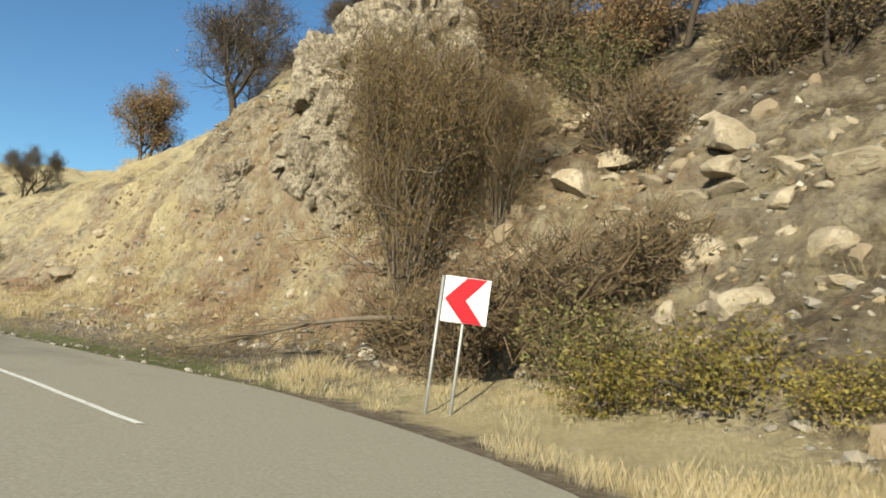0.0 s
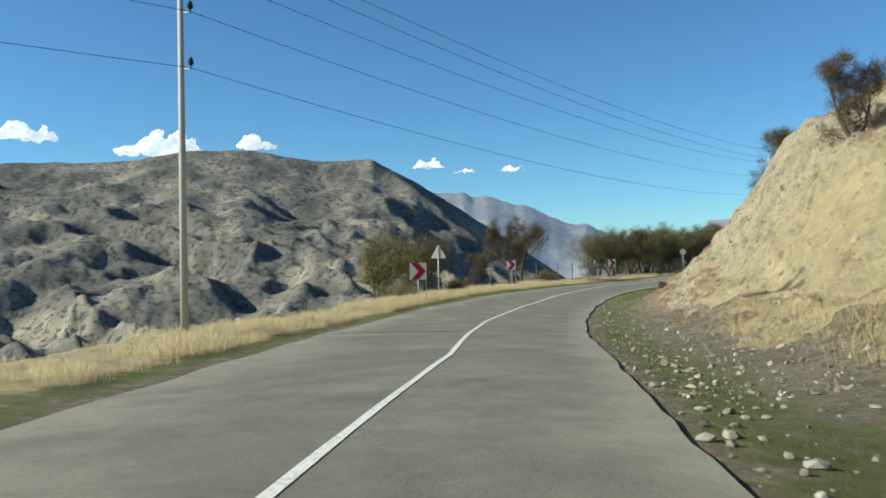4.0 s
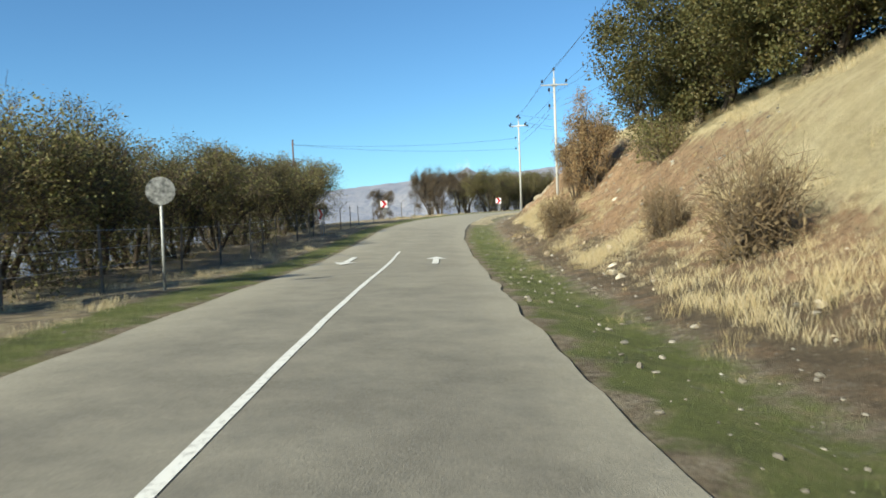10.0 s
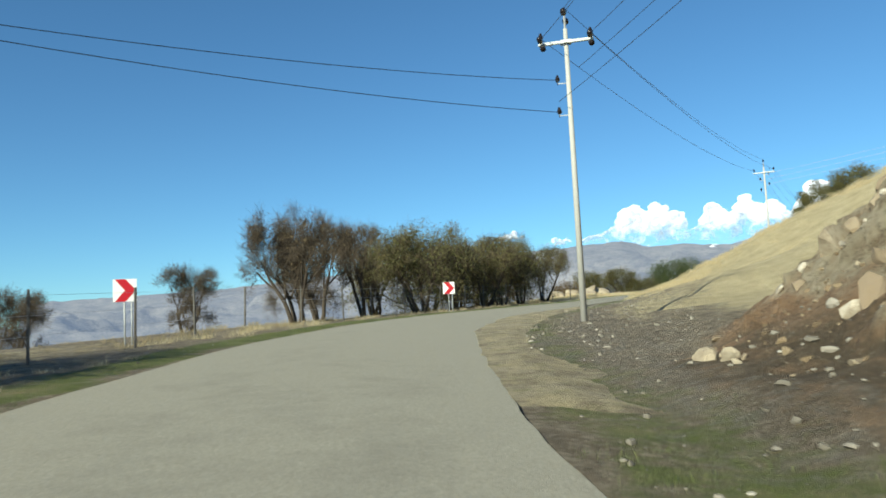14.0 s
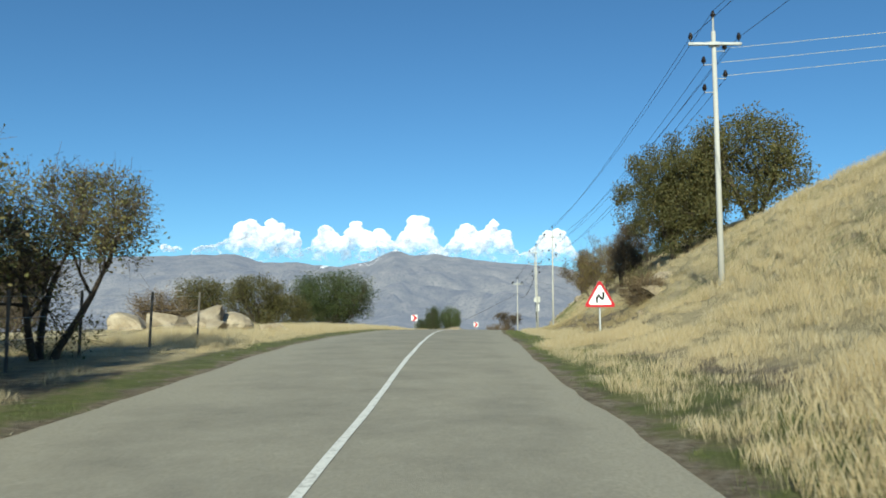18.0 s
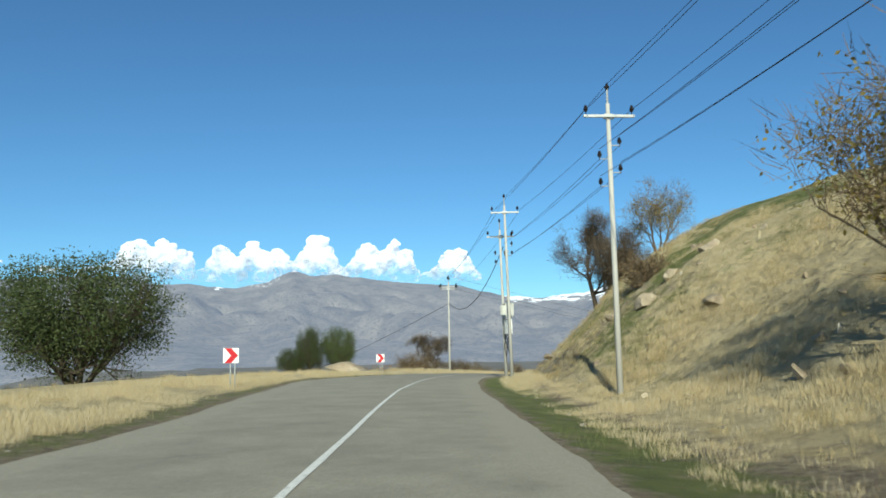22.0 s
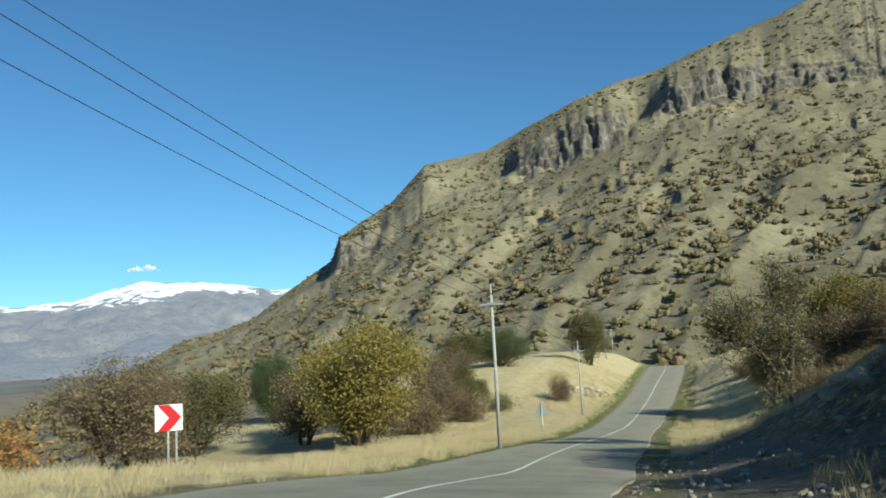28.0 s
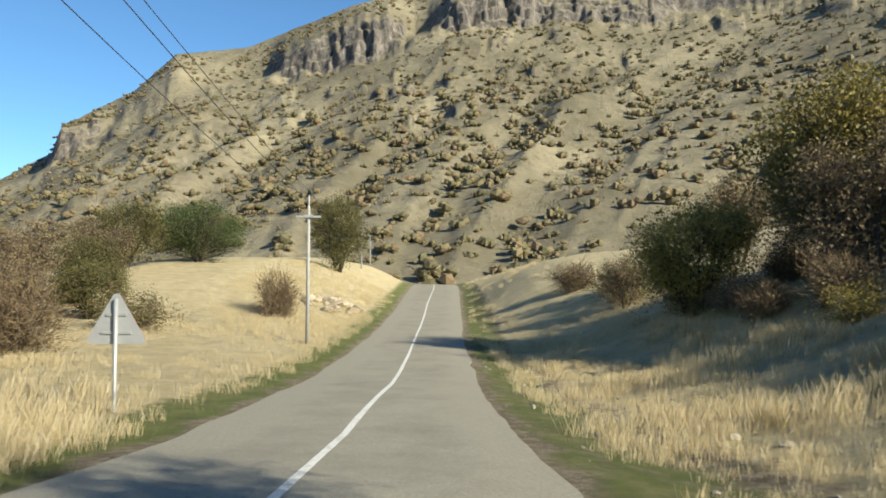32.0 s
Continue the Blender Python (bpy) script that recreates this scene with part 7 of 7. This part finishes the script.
c = ramp(t, g.outputs["Random Per Island"], (0.0, (0.22, 0.165, 0.105)), (0.5, (0.31, 0.25, 0.165)), (0.85, (0.41, 0.35, 0.255)), (1.0, (0.56, 0.51, 0.41)))
c = mixed(t, ramp(t, noise_node(t, 6, 8, 0.7), (0.45, (0, 0, 0)), (0.65, (0.8, 0.8, 0.8))), c, (0.22, 0.17, 0.115))
t.links.new(c, p.inputs["Base Color"])
bump(t, p, noise_node(t, 12, 8, 0.7), 0.6, 0.05)
tagged(new("bank_stones", mesh_from("bank_stones", np.vstack(bv), np.vstack(bf), STONES)), "pale and brown stones sticking out of the earth banks", "stones", kind="stuff")

# clods of earth that have broken out of the cut banks
CLODS = []
for k in range(4):
    bm = bmesh.new()
    bmesh.ops.create_icosphere(bm, subdivisions=1, radius=0.6)
    for v in bm.verts:
        v.co *= 1 + 0.8 * noise.noise(v.co * 2.4 + Vector((3 * k, 0, 1))) + 0.4 * noise.noise(v.co * 6 + Vector((0, 4 * k, 0)))
    CLODS.append((np.array([v.co[:] for v in bm.verts]), np.array([[v.index for v in a.verts] for a in bm.faces])))
    bm.free()
bv, bf, base = [], [], 0
for n, s0, s1, u0, u1, lo, hi in ((4600, 10, 32, 2.6, 8.6, 0.03, 0.20), (1200, 56, 76, 2.6, 7, 0.03, 0.14), (1600, 112, 150, 3, 7, 0.03, 0.14), (900, -2, 10, 3, 8, 0.04, 0.16)):
    x, y, z, s, u = scatter(n, s0, s1, u0, u1, True, rngb)
    size = lo + (hi - lo) * rngb.uniform(0, 1, n) ** 2.0
    for k in range(n):
        co, fa = CLODS[rngb.randint(0, 4)]
        turn = np.array(pose(0, 0, 0, *rngb.uniform(-180, 180, 3)).to_3x3())
        v = (co * rngb.uniform(0.6, 1.3, 3)) @ turn.T * size[k] + np.array([x[k], y[k], z[k] - 0.05 * size[k]])
        bv.append(v), bf.append(fa + base)
        base += len(v)
CLOD, t, p = material("clod_earth", 0.95)
g = t.nodes.new("ShaderNodeNewGeometry")
c = ramp(t, g.outputs["Random Per Island"], (0.0, (0.14, 0.10, 0.06)), (0.5, (0.27, 0.195, 0.115)), (1.0, (0.42, 0.33, 0.205)))
c = mixed(t, ramp(t, noise_node(t, 5, 8, 0.75), (0.45, (0, 0, 0)), (0.65, (0.7, 0.7, 0.7))), c, (0.20, 0.15, 0.09))
t.links.new(c, p.inputs["Base Color"])
bump(t, p, noise_node(t, 14, 8, 0.75), 0.8, 0.08)
tagged(new("earth_clods", mesh_from("earth_clods", np.vstack(bv), np.vstack(bf), CLOD)), "ochre earth clods crumbling out of the cut banks", "earth", kind="stuff")

# loose gravel and small stones
gv, gf, base = [], [], 0
ico, icf = CLUMP, CLUMP_FACES
rngg = np.random.RandomState(31)
for n, s0, s1, u0, u1, right, lo, hi in ((700, 12, 40, 0.1, 3.5, True, 0.02, 0.11), (2600, 36, 68, 0.1, 3.8, True, 0.015, 0.06), (900, 64, 84, 1.4, 4.2, True, 0.02, 0.10), (900, 82, 150, 0.3, 5.0, True, 0.02, 0.10), (500, 150, 180, 0.0, 5.0, True, 0.02, 0.09), (250, 200, 275, 1.0, 5, True, 0.02, 0.10), (900, 276, 311, 0.1, 4.5, True, 0.03, 0.14), (120, 312, 345, 0.2, 4.5, True, 0.03, 0.14), (500, 0, 320, 0.0, 1.2, False, 0.015, 0.05), (2600, -2, 26, 2.6, 9, True, 0.04, 0.2), (350, 110, 150, 3, 8, True, 0.04, 0.16)):
    n = int(n * 1.8)
    x, y, z, s, u = scatter(n, s0, s1, u0, u1, right, rngg)
    r = 0.7 * (lo * 0.8 + (hi - lo) * rngg.uniform(0, 1, n) ** 4)
    v = ico[None] * r[:, None, None] * rngg.uniform(0.7, 1.25, (n, 12, 1)) * rngg.uniform(0.6, 1.3, (n, 1, 3)) * np.array([1.1, 1.0, 0.65])
    a = rngg.uniform(0, 6.28, n)
    ca, sa = np.cos(a)[:, None], np.sin(a)[:, None]
    v = np.stack([v[..., 0] * ca - v[..., 1] * sa + x[:, None], v[..., 0] * sa + v[..., 1] * ca + y[:, None], v[..., 2] + (z + 0.25 * r)[:, None]], -1)
    gv.append(v.reshape(-1, 3))
    gf.append((icf[None] + (base + 12 * np.arange(n))[:, None, None]).reshape(-1, 3))
    base += 12 * n
GRAVEL, t, p = material("gravel", 0.9)
g = t.nodes.new("ShaderNodeNewGeometry")
t.links.new(ramp(t, g.outputs["Random Per Island"], (0.0, (0.13, 0.115, 0.09)), (0.6, (0.23, 0.205, 0.165)), (0.92, (0.30, 0.27, 0.22)), (1.0, (0.42, 0.39, 0.33))), p.inputs["Base Color"])
tagged(new("gravel", mesh_from("gravel", np.vstack(gv), np.vstack(gf), GRAVEL)), "loose pale gravel and small stones on the verge", "gravel", kind="stuff")

# ---- grass ----


def grass(name, mat, label, zones, seed, clump=20):
    rng = np.random.RandomState(seed)
    vs = []
    for n, s0, s1, u0, u1, right, lo, hi, width, *rest in zones:
        x, y, z, s, u = scatter(n, s0, s1, u0, u1, right, rng, rest[0] if rest else 1.0)
        lush = rough(x, y, 0.35, 3, 0.5, 4)
        keep = lush > rng.uniform(-0.6, 0.4, n)
        x, y, z, lush = x[keep], y[keep], z[keep], lush[keep]
        m = len(x) * clump
        cx, cy, cz = (np.repeat(k, clump) for k in (x, y, z))
        a, d = rng.uniform(0, 6.28, m), 0.26 * rng.uniform(0, 1, m) ** 0.7
        bx, by = cx + d * np.cos(a), cy + d * np.sin(a)
        hgt = np.repeat(rng.uniform(0.45, 1.1, len(x)) * (0.55 + 0.7 * smooth(lush, -0.4, 0.4)), clump) * rng.uniform(lo, hi, m) * 0.58
        ln = hgt * rng.uniform(0.1, 0.6, m)
        b = rng.uniform(0, 6.28, m)
        w = 0.25 * width * rng.uniform(0.5, 1.4, m)
        wx, wy = w * np.cos(b + 1.57), w * np.sin(b + 1.57)
        mx, my = bx + 0.58 * ln * np.cos(b), by + 0.58 * ln * np.sin(b)
        tx, ty = bx + ln * np.cos(b), by + ln * np.sin(b)
        q = np.stack([np.stack([bx - wx, by - wy, cz - 0.04], 1), np.stack([bx + wx, by + wy, cz - 0.04], 1), np.stack([mx + wx * 0.7, my + wy * 0.7, cz + hgt * 0.6], 1), np.stack([tx, ty, cz + hgt], 1)], 1)
        vs.append(q.reshape(-1, 3))
    v = np.vstack(vs)
    return tagged(new(name, mesh_from(name, v, np.arange(len(v)).reshape(-1, 4), mat)), label, "grass", kind="stuff")


grass("dry_grass", GRASS_DRY, "tall straw-yellow dry grass along the verges and slopes", [
    (1500, -8, 14, 0.5, 2.2, True, 0.25, 0.7, 0.0045), (70, 14, 26, 2.0, 3.4, True, 0.2, 0.4, 0.006), (1000, 13, 30, 2.8, 7.5, True, 0.12, 0.36, 0.005), (800, 122, 149, 7.2, 9.6, True, 0.25, 0.6, 0.008), (700, 232, 246, 2.4, 9, True, 0.2, 0.5, 0.008), (800, 244, 255, 2.2, 9, True, 0.2, 0.5, 0.008), (1300, 24, 46, 2.8, 7, True, 0.12, 0.36, 0.005), (300, 26, 44, 2.6, 4.2, True, 0.15, 0.4, 0.006), (160, 44, 58, 4, 8, True, 0.12, 0.3, 0.006), (420, 72.5, 82, 3.0, 7.5, True, 0.2, 0.5, 0.006),
    (1800, 36, 80, 0.9, 3.4, False, 0.25, 0.6, 0.008), (420, 78, 100, 1.0, 3.4, False, 0.2, 0.5, 0.008), (520, 100, 205, 1.2, 3.4, False, 0.12, 0.34, 0.008), (1300, 86, 114, 2.7, 5.8, True, 0.2, 0.5, 0.007), (500, 110, 126, 3.0, 5.5, True, 0.2, 0.5, 0.007), (650, 124, 133, 3.2, 5.6, True, 0.2, 0.6, 0.007), (600, 132, 139, 3.0, 5.0, True, 0.3, 0.8, 0.007),
    (900, -6, 10, 1.6, 3.2, True, 0.2, 0.6, 0.0045), (700, 175, 184, 2.4, 10, True, 0.15, 0.4, 0.006), (2000, 182, 205, 0.6, 3.2, True, 0.2, 0.45, 0.006), (2600, 183, 206, 2.0, 12, True, 0.16, 0.4, 0.006), (1800, 206, 240, 5.5, 13, True, 0.16, 0.42, 0.007), (800, 204, 246, 1.2, 2.2, True, 0.15, 0.42, 0.006), (1100, 244, 274, 1.1, 2.6, True, 0.18, 0.45, 0.006), (900, 240, 262, 3.5, 12, True, 0.25, 0.5, 0.008), (1300, 252, 280, 6.5, 11, True, 0.2, 0.5, 0.008), (1800, 183, 206, 2.5, 14, True, 0.2, 0.5, 0.007),
    (4000, 200, 268, 0.8, 6, False, 0.2, 0.52, 0.008), (3000, 262, 330, 0.5, 5, False, 0.22, 0.55, 0.008), (3000, 312, 352, 0.9, 7.0, True, 0.25, 0.6, 0.010), (2600, 318, 390, 0.7, 9, False, 0.2, 0.6, 0.011), (700, 345, 420, 0.6, 8, True, 0.2, 0.6, 0.012), (400, 284, 322, 4.5, 9, True, 0.2, 0.5, 0.009), (900, 20, 75, 9, 14, True, 0.2, 0.5, 0.010), (900, 95, 150, 8.5, 12, True, 0.25, 0.6, 0.010), (800, 112, 149, 7.6, 9.2, True, 0.3, 0.6, 0.009)], 41, 42)
grass("withered_grass", GRASS_OLD, "withered brown grass and weeds on the banks", [
    (900, 0, 30, 1.6, 7, True, 0.15, 0.5, 0.006), (700, 60, 130, 1.5, 7, True, 0.1, 0.35, 0.006), (2900, 185, 285, 3.5, 13, True, 0.12, 0.34, 0.007), (900, 206, 240, 2, 5.5, True, 0.1, 0.35, 0.006), (2600, 248, 284, 2.6, 12, True, 0.15, 0.42, 0.009), (900, 284, 350, 2.5, 9, True, 0.2, 0.6, 0.008), (900, 318, 350, 6, 15, True, 0.2, 0.6, 0.008), (900, 78, 205, 3.0, 9, False, 0.15, 0.4, 0.008), (700, 200, 320, 5, 14, False, 0.2, 0.5, 0.010)], 42, 30)
grass("green_grass", GRASS_GREEN, "short green grass beside the asphalt", [
    (1500, 30, 150, 0.1, 2.2, True, 0.03, 0.12, 0.004), (1300, 40, 200, 0.1, 1.3, False, 0.03, 0.12, 0.004), (900, 180, 275, 0.2, 1.6, True, 0.05, 0.18, 0.005), (500, 200, 330, 0.1, 0.9, False, 0.05, 0.15, 0.005), (700, 312, 380, 0.2, 1.6, True, 0.05, 0.16, 0.005), (500, 318, 380, 0.1, 1.2, False, 0.05, 0.16, 0.005)], 43, 24)
